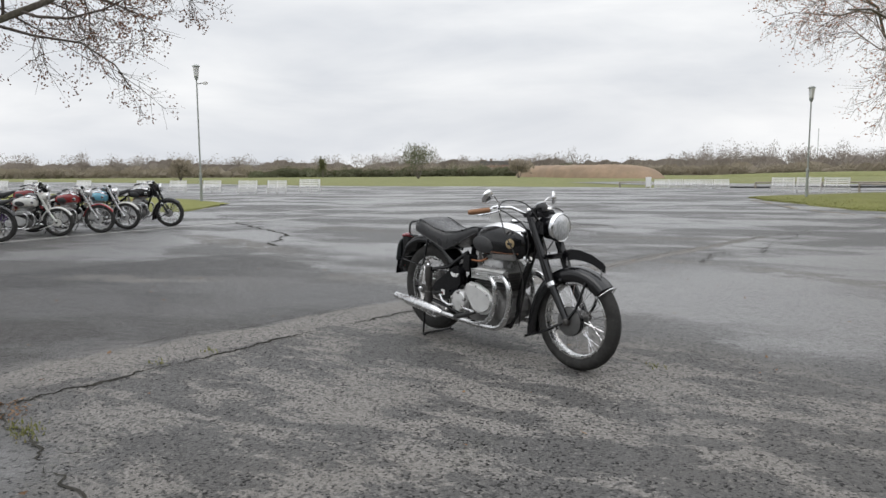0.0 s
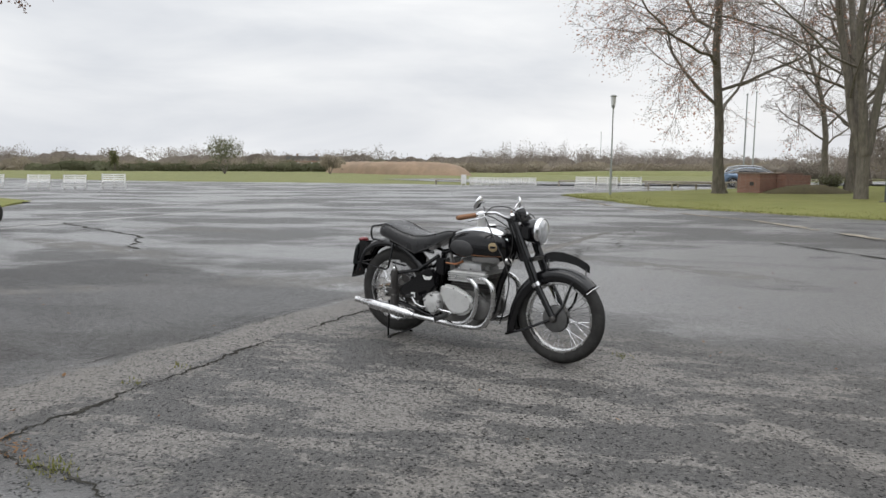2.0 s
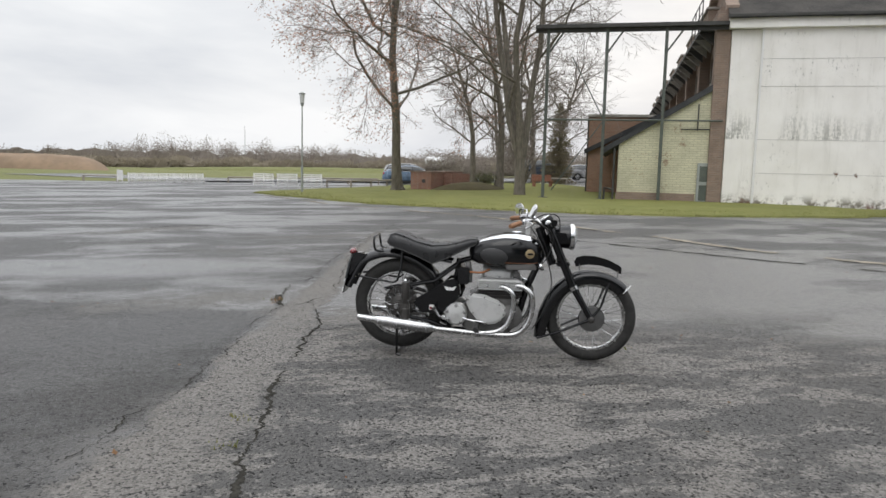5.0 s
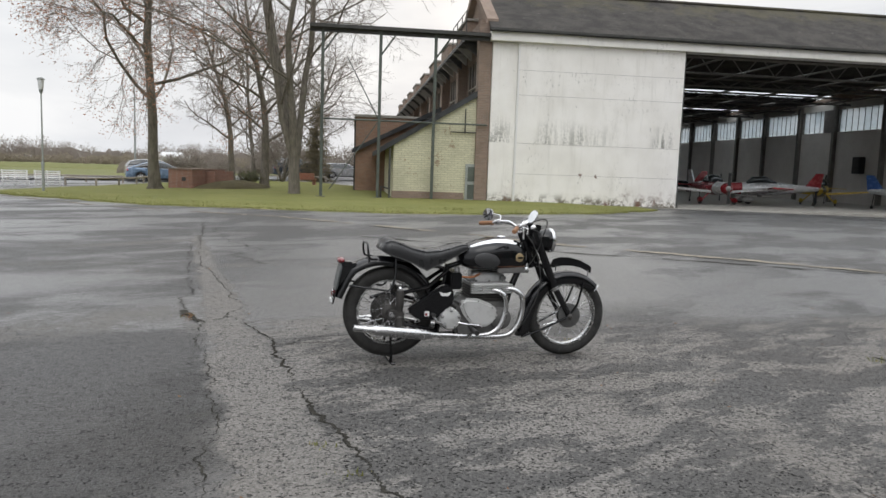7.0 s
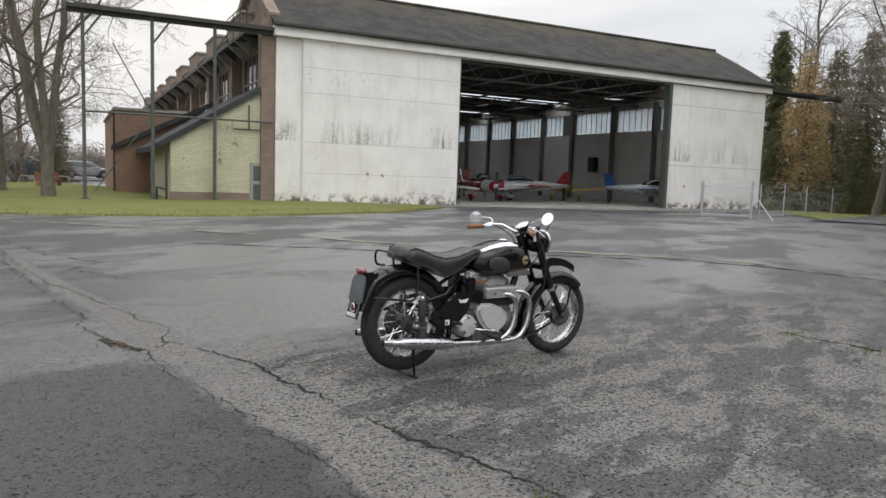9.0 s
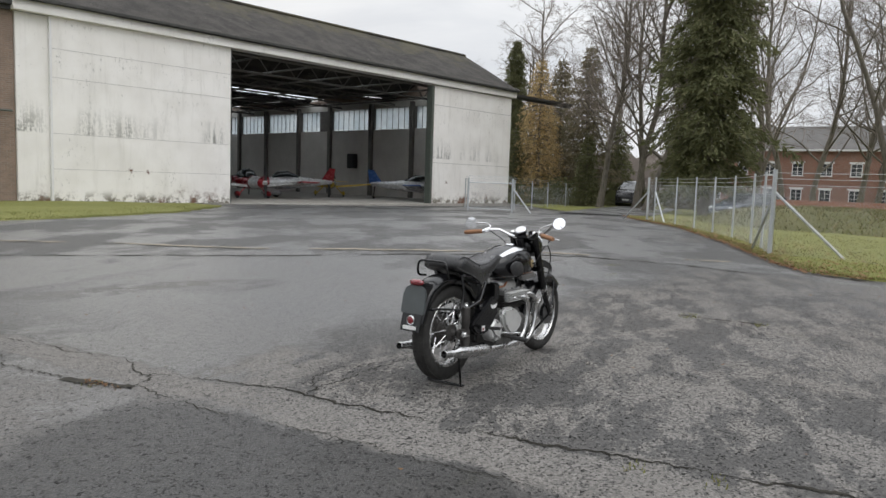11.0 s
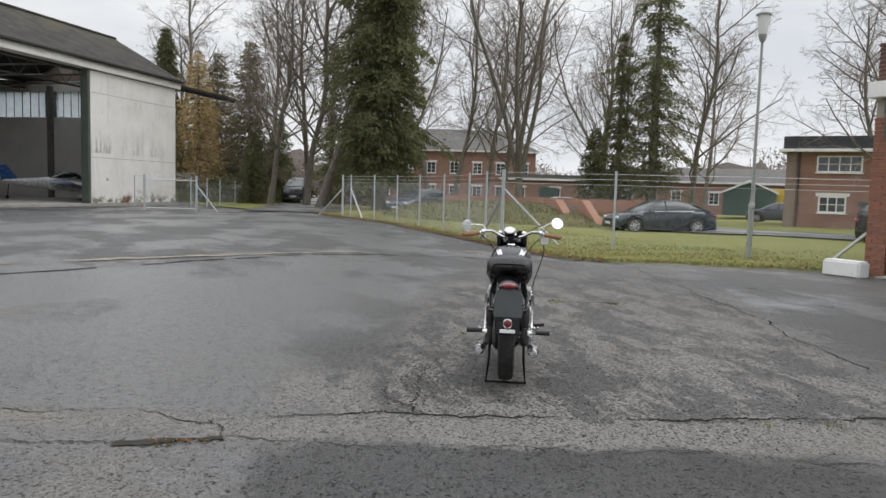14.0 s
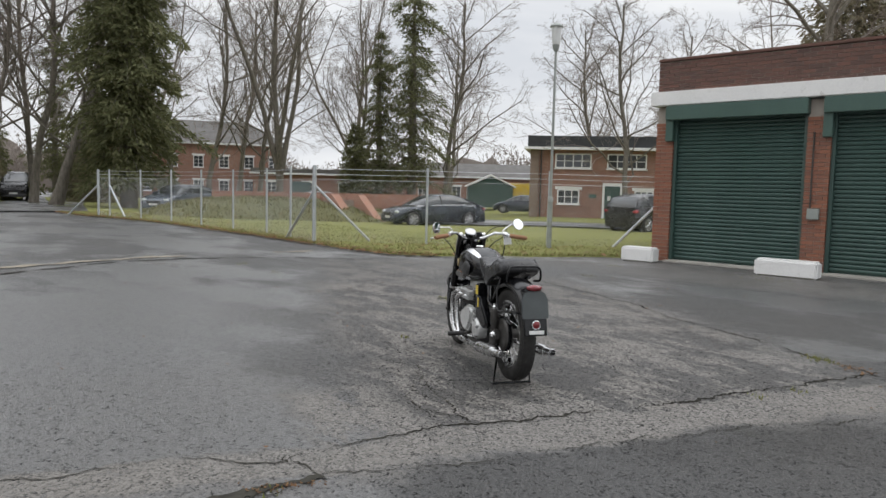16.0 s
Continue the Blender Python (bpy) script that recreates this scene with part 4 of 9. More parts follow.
for a, b in zip(edges[0::2], edges[1::2]):
    w = hpart("side_window", Geo().box(U1 + 0.02, U1 + 0.04, a, b, 5.35, 7.05), M_GLAZE, hangar, "bright dusty window high in the side wall", smooth=0)
    k = max(2, round((b - a) / 0.62))
    for q in range(1, k):
        c = a + (b - a) * q / k
        hpart("glazing_bar", Geo().box(U1 - 0.02, U1 + 0.018, c - 0.018, c + 0.018, 5.35, 7.05), M_STEELDARK, w, smooth=0)
for v in edges[1::2]:
    hpart("column", Geo().box(U1 - 0.4, U1 - 0.12, v + 0.1, v + 0.4, -0.2, 7.4), M_STEELIN, hangar, "dark steel column", smooth=0)
for v in (1.2, 6.2, 11.3, 17.8, 24.5, 31, 37.5, 44, 50.5):
    g = Geo()
    g.tube([(0.2, v, 7.25), (U1 - 0.1, v, 7.25)], 0.07, 4)
    g.tube([(0.2, v, 8.35 if 3 < v < 8 else 7.7), (U1 - 0.1, v, 8.35 if 3 < v < 8 else 7.7)], 0.07, 4)
    top = 8.35 if 3 < v < 8 else 7.7
    for q in range(16):
        u0 = 0.4 + q * 1.86
        g.tube([(u0, v, 7.25), (u0 + 0.93, v, top)], 0.035, 4)
        g.tube([(u0 + 0.93, v, top), (u0 + 1.86, v, 7.25)], 0.035, 4)
    hpart("roof_truss", g, M_STEELIN, hangar, "dark steel lattice roof truss")
for k in range(9):
    u = 1.5 + k * 3.5
    g = Geo().tube([(u, 0.4, 7.45), (u, DEPTH - 1, 7.45)], 0.06, 4)
    hpart("purlin", g, M_STEELIN, hangar)
hpart("floor", Geo().box(0, U1, -0.35, DEPTH, -0.4, 0.005), M_CONC, hangar, "grey concrete hangar floor", smooth=0)
hpart("door_track", Geo().box(-8.2, U1 + 7.5, -0.25, 0.25, 7.35, 7.52), M_STEELDARK, hangar, "long dark steel rail carrying the sliding doors", bevel=0.02)
hpart("door_track", Geo().box(-8.2, U1 + 7.5, -0.05, 0.05, 7.2, 7.36), M_STEELDARK, hangar)
for u in (-7.65, -5.15, -2.72):
    p = hpart("track_post", Geo().box(u - 0.065, u + 0.065, -0.065, 0.065, -0.05, 7.4), M_STEELGREEN, hangar, "slender green steel post", bevel=0.015)
    hpart("base_plate", Geo().box(u - 0.2, u + 0.2, -0.2, 0.2, -0.05, 0.1), M_STEELDARK, p)
    hpart("bracket", Geo().tube([(u, 0, 6.3), (u + 0.7, 0, 7.3)], 0.04, 5), M_STEELGREEN, p)
g = Geo().tube([(-7.65, 0, 3.5), (-0.3, 0, 3.5)], 0.045, 6)
hpart("tie_bar", g, M_STEELGREEN, hangar)
hpart("stay", Geo().tube([(-5.15, 0, 3.5), (-6.6, 0, 6.2)], 0.025, 5).tube([(-5.15, 0, 3.5), (-7.3, 0, 0.4)], 0.025, 5), M_STEELGREEN, hangar)
# sloping annex and brick block at its side
annex = thing("annex", "lean-to annex of flaking pale yellow painted brick", "outbuilding", HANGAR)
g = Geo().prism([(-4.45, -0.1), (-4.45, 2.5), (-0.62, 4.82), (-0.62, -0.1)], 0.3, 9.0)
hpart("wall", g, M_WALLYEL, annex, "flaking pale yellow-green painted brick", smooth=0)
hpart("wall_foot", Geo().box(-4.5, -1.22, 0.25, 0.299, -0.05, 0.42), M_WALLBROWN, annex, "bare brick plinth", smooth=0)
g = Geo().prism([(-5.15, 2.05), (-5.15, 2.3), (-0.3, 5.3), (-0.3, 5.02)], 0.15, 9.0)
hpart("roof", g, M_BLACKROOF, annex, "dark sloping felt roof edge", smooth=0)
dr = hpart("door", Geo().box(-1.16, -0.64, 0.2, 0.29, -0.02, 1.74), M_LAMPGREY, annex, "narrow grey boarded door", bevel=0.01)
hpart("panel", Geo().box(-1.06, -0.74, 0.185, 0.199, 0.95, 1.6), M_STEELGREEN, dr)
hpart("panel", Geo().box(-1.06, -0.74, 0.185, 0.199, 0.15, 0.8), M_STEELGREEN, dr)
hpart("drainpipe", Geo().tube([(-4.62, 0.2, 0), (-4.62, 0.2, 2.3)], 0.05, 8), M_STEELDARK, annex, "dark drainpipe")
hpart("drainpipe", Geo().tube([(-4.62, 0.2, 0.5), (-5.0, 0.15, 0.6), (-5.0, 0.15, 0.05)], 0.05, 8), M_STEELDARK, annex)
hpart("conduit", Geo().tube([(-1.25, 0.22, 3.1), (-1.25, 0.22, 4.2)], 0.03, 6).tube([(-1.9, 0.22, 3.15), (-0.7, 0.22, 3.15)], 0.03, 6), M_STEELDARK, annex)
M_OUTHOUSE = brick_wall("brown_brickwork", (0.33, 0.19, 0.125), (0.25, 0.15, 0.105), (0.33, 0.28, 0.23))
block = thing("brick_outhouse", "square brown brick outhouse beside the hangar", "outbuilding", HANGAR)
hpart("wall", Geo().box(-6.1, -1.3, 9.2, 22, -0.1, 4.25), M_OUTHOUSE, block, "orange-brown brick wall", smooth=0)
hpart("coping", Geo().box(-6.2, -1.2, 9.1, 22.1, 4.25, 4.4), M_CONC, block, bevel=0.02)
hpart("downpipe", Geo().tube([(-6.15, 9.5, 0), (-6.15, 9.5, 4.2)], 0.05, 6), M_STEELDARK, block)
hpart("roof_edge", Geo().prism([(-6.3, 2.2), (-6.3, 2.45), (-1.3, 5.0), (-1.3, 4.72)], 8.9, 9.19), M_BLACKROOF, block, "dark sloping roof edge", smooth=0)


# ---- green-doored workshop ----
WA = radians(213)
WORK = Matrix.Translation((8.3, -6.45, 0)) @ Matrix.Rotation(WA, 4, "Z")
shop = thing("workshop", "flat-roofed brick workshop with green roller shutters", "workshop", WORK)
# local x runs along the front, local y into the building (turned outward is negative)
SL, SD = 9.4, 9.0
hpart("wall", Geo().box(0.02, 0.36, 0.12, SD, -0.1, 4.18), M_WALLFAR, shop, smooth=0)
hpart("wall", Geo().box(0.36, SL, SD - 0.3, SD, -0.1, 4.18), M_WALLFAR, shop, smooth=0)
hpart("wall", Geo().box(SL - 0.3, SL, 0.12, SD - 0.3, -0.1, 4.18), M_WALLFAR, shop, smooth=0)
hpart("wall", Geo().box(0.36, SL - 0.3, 0.3, 0.5, 2.95, 4.15), M_MORTAR, shop, smooth=0)
piers = [(0.0, 0.37), (2.97, 3.38), (5.98, 6.4), (9.0, 9.4)]
for a, b in piers:
    hpart("pier", Geo().box(a + 0.012, b - 0.012, 0.012, 0.5, -0.05, 3.2), M_MORTAR, shop, "mortar core of a brick pier", smooth=0)
hpart("parapet", Geo().box(0.012, SL - 0.012, 0.012, 0.32, 3.5, 4.14), M_MORTAR, shop, smooth=0)
hpart("coping", Geo().box(-0.02, SL + 0.02, -0.03, 0.36, 4.15, 4.21), M_BRICKDARK, shop, "dark mossy coping", bevel=0.012)
hpart("roof", Geo().box(0.3, SL - 0.2, 0.3, SD - 0.2, 3.9, 4.0), M_BLACKROOF, shop, smooth=0)
hpart("white_band", Geo().box(-0.1, SL + 0.1, -0.14, 0.2, 3.23, 3.52), M_WHITE, shop, "white painted concrete band over the doors", bevel=0.015)
for a, b in ((0.37, 2.97), (3.38, 5.98), (6.4, 9.0)):
    d = hpart("roller_shutter", Geo().box(a + 0.06, b - 0.06, 0.16, 0.2, 0.02, 3.1), M_GREEN, shop, "dark green steel roller shutter, closed", smooth=0)
    m_ = Geo().prism([(0.0, 0.0), (0.03, 0.012), (0.034, 0.045), (0.012, 0.072), (0.0, 0.076)], a + 0.07, b - 0.07, Matrix(((0, 1, 0, 0), (-1, 0, 0, 0.158), (0, 0, 1, 0), (0, 0, 0, 1))))
    slat = m_.mesh("slat", 0)
    slat.materials.append(M_GREEN)
    for k in range(38):
        s = new("slat", slat)
        s.parent = d
        s.location = (0, 0, 0.06 + k * 0.079)
    hpart("guide", Geo().box(a, a + 0.07, 0.05, 0.2, 0, 3.0), M_GREEN, d, bevel=0.006)
    hpart("guide", Geo().box(b - 0.07, b, 0.05, 0.2, 0, 3.0), M_GREEN, d, bevel=0.006)
    hpart("hood", Geo().box(a - 0.12, b + 0.03, -0.16, 0.3, 2.93, 3.22), M_GREENBOX, d, "green shutter housing", bevel=0.012)
    hpart("hood_side", Geo().box(a - 0.13, a + 0.03, -0.1, 0.2, 2.5, 2.94), M_GREENBOX, d, bevel=0.01)
    hpart("door_sill", Geo().box(a, b, -0.25, 0.2, -0.02, 0.03), M_CONC, d, bevel=0.01)
hpart("fuse_box", Geo().box(3.07, 3.27, -0.1, 0.0, 1.0, 1.2), M_LAMPGREY, shop, "small grey electrical box", bevel=0.01)
hpart("conduit", Geo().tube([(3.1, -0.03, 1.2), (3.1, -0.03, 2.6)], 0.015, 6), M_STEELDARK, shop)

# ---- trees ----
def turn_from(d, angle, spin):
    d = d.normalized()
    s = d.orthogonal().normalized()
    s = Matrix.Rotation(spin, 3, d) @ s
    return (Matrix.Rotation(angle, 3, s) @ d).normalized()


def bare_tree(seed, height, girth, counts=(13, 7, 6, 5), rise=(0.05, 0.05, 0.0, -0.05), spread=(50, 48, 45, 45), first=0.25, reach=0.5, stems=1, lean=0.0, droop=0.0, twig=0.007, extra=1, fork=0.0):
    """Wood of a leafless tree: trunk and limbs, then branches and twigs, and the twig ends."""
    rng = random.Random(seed)
    wood, fine, tips = Geo(), Geo(), []
    rng2 = random.Random(seed + 900)
    top = len(counts)

    def branch(p, d, length, r, level, spin0):
        n = (9, 6, 4, 3, 2)[level]
        pts, rs, ds = [p.copy()], [r], [d.copy()]
        for i in range(n):
            wob = (0.09, 0.2, 0.26, 0.3, 0.34)[level]
            d = d + Vector((rng.gauss(0, wob), rng.gauss(0, wob), rng.gauss(0, wob * 0.7)))
            lift = rise[min(level, len(rise) - 1)] if level else 0.12
            d.z += lift - droop * (i / n) * (1 if level else 0)
            d.normalize()
            p = p + d * (length / n)
            f = (i + 1) / n
            pts.append(p.copy())
            rs.append(r * (1 - f * (0.72 if level == 0 else 0.62)))
            ds.append(d.copy())
        if level == 0:
            rs[0] *= 1.35
        g = wood if level < 2 else fine
        if level == top:
            pts, rs = [pts[0], pts[-1]], [rs[0], rs[-1]]
        if level == top - 1:
            for _ in range(extra):
                x = rng2.uniform(0.15, 0.98) * n
                i = min(int(x), n - 1)
                q = pts[i].lerp(pts[i + 1], x - i)
                e = turn_from(ds[i], radians(rng2.uniform(18, 60)), rng2.uniform(0, 6.28)) * length * rng2.uniform(0.2, 0.5)
                fine.tube([q, q + e], [twig * 0.85, twig * 0.5], 3, caps=False)
        g.tube(pts, rs, (9, 6, 4, 3, 3)[level], caps=False)
        if level == top:
            tips.append((p.copy(), d.copy()))
            return
        k = counts[level]
        spin = rng.uniform(0, 6.28)
        for c in range(k):
            lo = first if level == 0 else 0.22
            f = lo + (1 - lo) * (c + rng.uniform(0.1, 0.9)) / k
            x = f * n
            i = min(int(x), n - 1)
            q = pts[i].lerp(pts[i + 1], x - i)
            rr = rs[i] + (rs[i + 1] - rs[i]) * (x - i)
            spin += 2.4 + rng.uniform(-0.5, 0.5)
            ang = radians(spread[level] * rng.uniform(0.7, 1.25) * (1.15 - 0.45 * f if level == 0 else 1))
            nd = turn_from(ds[i], ang, spin)
            nl = length * (reach if level == 0 else 0.56) * rng.uniform(0.75, 1.15) * (1.12 - 0.62 * f)
            branch(q, nd, nl, max(twig, min(rr * 0.6, r * (0.33 if level == 0 else 0.36))) if level < top - 1 else twig, level + 1, spin)

    for s in range(stems):
        a = 2.2 * s + 0.4
        off = Vector((math.cos(a), math.sin(a), 0)) * (girth * 0.55 if stems > 1 else 0)
        d0 = Vector((math.cos(a) * lean, math.sin(a) * lean, 1)).normalized()
        if fork:
            off = off * 0.6 + Vector((0, 0, fork - 0.2))
        branch(off + Vector((0, 0, -0.15)), d0, height * rng.uniform(0.92, 1.0), girth, 0, 0)
    if fork:
        wood.tube([(0, 0, -0.15), (0.03, 0, fork * 0.5), (0, 0.02, fork), (0, 0, fork + 0.5)], [girth * 1.7, girth * 1.35, girth * 1.5, girth * 0.8], 10, caps=False)
    # root flare
    for k in range(6):
        a = k * 1.05 + 0.3
        wood.tube([Vector((math.cos(a) * girth * 1.7, math.sin(a) * girth * 1.7, -0.08)), Vector((math.cos(a) * girth * 0.8, math.sin(a) * girth * 0.8, 0.25)), Vector((0, 0, 0.9))],
                  [girth * 0.25, girth * 0.45, girth * 0.4], 5, caps=False)
    return wood, fine, tips


def leaf_sprays(tips, rng, share, size, each, spread=0.25, clump=0.6, bias=None):
    g = Geo()
    for p, d in tips:
        if noise.noise(p * 0.45) * clump + rng.random() > share + (bias(p) if bias else 0):
            continue
        for _ in range(each):
            c = p + Vector((rng.gauss(0, spread), rng.gauss(0, spread), rng.gauss(0, spread)))
            a = Vector((rng.gauss(0, 1), rng.gauss(0, 1), rng.gauss(0, 1))).normalized() * size * rng.uniform(0.6, 1.3)
            b = a.orthogonal().normalized() * size * 0.55
            g.add([c - a * 0.5, c + b * 0.5, c + a * 0.5, c - b * 0.5], [(0, 1, 2, 3)])
    return g


def tree_thing(label, made, m, leaves=None, leaf_material=None, bark=None, group="", category="tree", twigs=None):
    wood, fine, tips = made
    t = thing("tree", label, category, m, group)
    part("trunk", wood, bark or M_BARK, t, smooth=60)
    crown = part("crown", fine, twigs or M_TWIG, t, smooth=0)
    if leaves:
        part("leaves", leaves, leaf_material, crown, smooth=0)
    return t


def at(x, y, turn=0.0, scale=1.0, sink=0.0):
    return Matrix.Translation((x, y, gz(x, y) - sink)) @ Matrix.Rotation(radians(turn), 4, "Z") @ Matrix.Scale(scale, 4)


rng = random.Random(5)
made = bare_tree(11, 17.5, 0.27, (17, 8, 7, 5), (0.05, 0.1, -0.02, -0.16), (64, 48, 46, 45), 0.2, 0.56, 1, 0, 0.3, 0.008, 7)
tree_thing("tall bare tree keeping rusty withered leaves at branch ends", made, at(-6.45, 34.3, 60),
           leaf_sprays(made[2], rng, 1.05, 0.12, 7, 0.22, 0.9), M_BROWNLEAF)
made = bare_tree(23, 17.0, 0.175, (11, 7, 6, 5), (0.05, 0.1, 0.0, -0.05), (58, 46, 45, 45), 0.08, 0.5, 4, 0.24, 0.06, 0.008, 2, 2.2)
twin = tree_thing("large bare tree forking low into several stems", made, at(0.25, 29.6, 120))
made = bare_tree(31, 12.5, 0.25, (14, 7, 6, 5), (0.05, 0.06, 0.0, -0.03), (56, 48, 45, 45), 0.22, 0.52, 1, 0, 0.05, 0.008, 2)
slim = tree_thing("slender bare tree on the verge", made, at(-1.0, 38.6, 10))
# the one that reaches in over the parked motorcycles
made = bare_tree(47, 14.0, 0.3, (24, 10, 8, 6), (0.05, 0.06, 0.0, -0.07), (75, 46, 46, 46), 0.27, 0.53, 1, 0, 0.13, 0.006, 5)
tree_thing("spreading tree with withered brown leaves over the apron", made, at(-17.5, -1.7, 200, 1.05),
           leaf_sprays(made[2], rng, 1.05, 0.07, 8, 0.08, 0.9), M_DARKLEAF, twigs=M_TWIGDARK)
made = bare_tree(53, 22, 0.25, (19, 7, 6, 4), (0.05, 0.14, 0.02, -0.02), (46, 44, 44, 44), 0.16, 0.42, 1, 0, 0.02, 0.0075, 2)
lime = tree_thing("tall bare tree with steeply rising branches", made, at(47.0, 15.8, 0), group="bare trees behind the fence")
made = bare_tree(59, 21, 0.2, (9, 6, 5, 4), (0.05, 0.12, 0.02, -0.02), (42, 46, 44, 44), 0.1, 0.42, 5, 0.2, 0.02, 0.0075, 2, 3.2)
elm = tree_thing("tall bare tree forking low behind the fence", made, at(49.2, 0.0, 15), group="bare trees behind the fence")
made = bare_tree(61, 17.5, 0.24, (20, 7, 6, 4), (0.05, 0.1, 0.0, -0.03), (56, 46, 44, 44), 0.16, 0.44, 1, 0, 0.03, 0.0075, 2)
ash = tree_thing("bare round-crowned tree behind the lawn", made, at(50.7, -12.8, 0), group="bare trees behind the fence")
made = bare_tree(67, 23, 0.3, (24, 9, 7, 5), (0.05, 0.12, 0.0, -0.05), (50, 46, 45, 45), 0.12, 0.42, 1, 0, 0.04, 0.008, 3)
tree_thing("large dense bare tree close beside the dark conifer", made, at(42.6, 13.4, 0), group="bare trees behind the fence")
for src, x, y, turn, s in ((lime, 56, 5.3, 70, 0.92), (lime, 63.7, 8.8, 200, 1.05), (lime, 65, 24.5, 130, 1.0), (ash, 69, 3.5, 40, 1.15), (elm, 73, -9, 100, 0.95), (ash, 66, 35, 10, 1.2),
                           (ash, 58, 29.5, 240, 0.8), (elm, 80, 14, 190, 1.0), (ash, 76, -20, 90, 1.1),
                           (ash, 62, -40, 20, 1.1), (ash, 52, -27, 200, 0.95), (ash, 29.9, -17.6, 130, 0.72),
                           (ash, 46.0, 18.2, 60, 0.95), (lime, 52.5, 17.5, 300, 0.9), (ash, 60.0, 1.5, 20, 1.0), (slim, -3.0, 45.6, 50, 0.9), (slim, 1.5, 56, 120, 0.9), (ash, -1.4, 58, 0, 0.75), (slim, 4, 66, 220, 1.0),
                           (ash, 59, -7.5, 310, 0.9)):
    copy_thing(src, at(x, y, turn, s))


def conifer(seed, height, radius, bare=0.08, whorls=30, per=10, sprays=26, droop=0.25, size=0.5, taper=0.72, ragged=0.35):
    rng = random.Random(seed)
    wood, leaf = Geo(), Geo()
    wood.tube([(0, 0, -0.2), (0.05, 0, height * 0.5), (0, 0.03, height)], [height * 0.02, height * 0.012, 0.02], 8)
    for w in range(whorls):
        f = (w + rng.uniform(-0.3, 0.3)) / whorls
        z = height * (bare + (1 - bare) * f)
        prof = (1 - f) ** taper * (0.85 + ragged * noise.noise((w * 0.6, seed, 0)))
        for b in range(per):
            a = b * 2 * math.pi / per + w * 0.7 + rng.uniform(-0.3, 0.3)
            ln = max(0.25, radius * prof * rng.uniform(0.6, 1.15) * (1 + ragged * noise.noise((w * 0.45, b * 0.9, seed + 5))))
            out = Vector((math.cos(a), math.sin(a), 0))
            pts = []
            for k in range(4):
                q = k / 3
                pts.append(Vector((0, 0, z)) + out * ln * q + Vector((0, 0, ln * (0.12 * q - droop * q * q))))
            wood.tube(pts, [0.04, 0.03, 0.02, 0.008], 3, caps=False)
            side = Vector((-out.y, out.x, 0))
            for s in range(max(5, int(sprays * ln / radius))):
                q = rng.random() ** 0.7
                base = Vector((0, 0, z)) + out * ln * q + Vector((0, 0, ln * (0.12 * q - droop * q * q)))
                base += side * rng.gauss(0, 0.2 * ln * (1.1 - q * 0.6)) + Vector((0, 0, rng.gauss(-0.12, 0.14)))
                tip = (out * rng.uniform(0.2, 1.0) + side * rng.uniform(-0.9, 0.9) + Vector((0, 0, rng.uniform(-1.2, 0.15)))).normalized()
                wd = tip.cross(Vector((rng.gauss(0, 1), rng.gauss(0, 1), rng.gauss(0, 1)))).normalized()
                L = size * rng.uniform(0.6, 1.25)
                leaf.add([base, base + tip * L * 0.55 + wd * L * 0.12, base + tip * L, base + tip * L * 0.5 - wd * L * 0.12], [(0, 1, 2, 3)])
    return wood, leaf


def conifer_thing(label, made, m, material, group=""):
    t = thing("conifer", label, "conifer", m, group)
    part("trunk", made[0], M_BARK, t, smooth=60)
    part("foliage", made[1], material, t, smooth=0)
    return t


spruce = conifer_thing("tall dense dark green conifer behind the fence", conifer(3, 25, 3.5, 0.09, 42, 11, 190, 0.5, 0.42, 0.42, 0.7), at(39.4, 8.8), M_NEEDLE)
pine = conifer_thing("ragged dark conifer with gaps in its crown", conifer(8, 19, 2.7, 0.14, 28, 8, 150, 0.4, 0.3, 0.5, 1.1), at(45.4, -9.1), M_NEEDLE)
yew = conifer_thing("bushy dark evergreen near the lawn", conifer(14, 7.2, 2.4, 0.02, 20, 9, 110, 0.2, 0.28, 0.7), at(48.9, -5.5), M_NEEDLE)
golden = conifer_thing("pale golden larch in late autumn colour", conifer(21, 12.4, 3.4, 0.15, 26, 9, 120, 0.45, 0.26, 0.6), at(50.7, 25.9), M_GOLD)
brown = conifer_thing("brownish green cypress with a rounded top", conifer(29, 13.5, 3.4, 0.02, 28, 10, 110, 0.1, 0.34, 0.6), at(52.2, 22.2), M_NEEDLE2)
for src, x, y, turn, s in ((brown, 57, 27, 90, 1.0), (spruce, 55, 30.8, 40, 0.6), (yew, 55.5, 14.8, 30, 1.0), (yew, 59, 22, 100, 1.1), (pine, 47, -7.0, 80, 0.72), (brown, 3.4, 55, 10, 0.5), (brown, 52.5, 13, 30, 0.75),
                           (yew, 49.5, 27.5, 200, 0.9), (pine, 70, 20, 10, 0.9), (golden, 54, 27, 70, 0.75), (yew, 47.5, 20, 10, 0.8)):
    copy_thing(src, at(x, y, turn, s))
conifer_thing("broad drooping evergreen beyond the workshop", conifer(37, 12.5, 7.0, 0.25, 22, 11, 150, 0.2, 0.4), at(22.0, -24.5), M_NEEDLE2)
made = bare_tree(71, 12.5, 0.3, (16, 8, 7, 6), (0.05, 0.03, -0.01, -0.04), (62, 46, 45, 45), 0.25, 0.55, 1, 0, 0.04, 0.007, 4)
tree_thing("bare wide-branching tree behind the workshop", made, at(18.0, -19.5, 0))


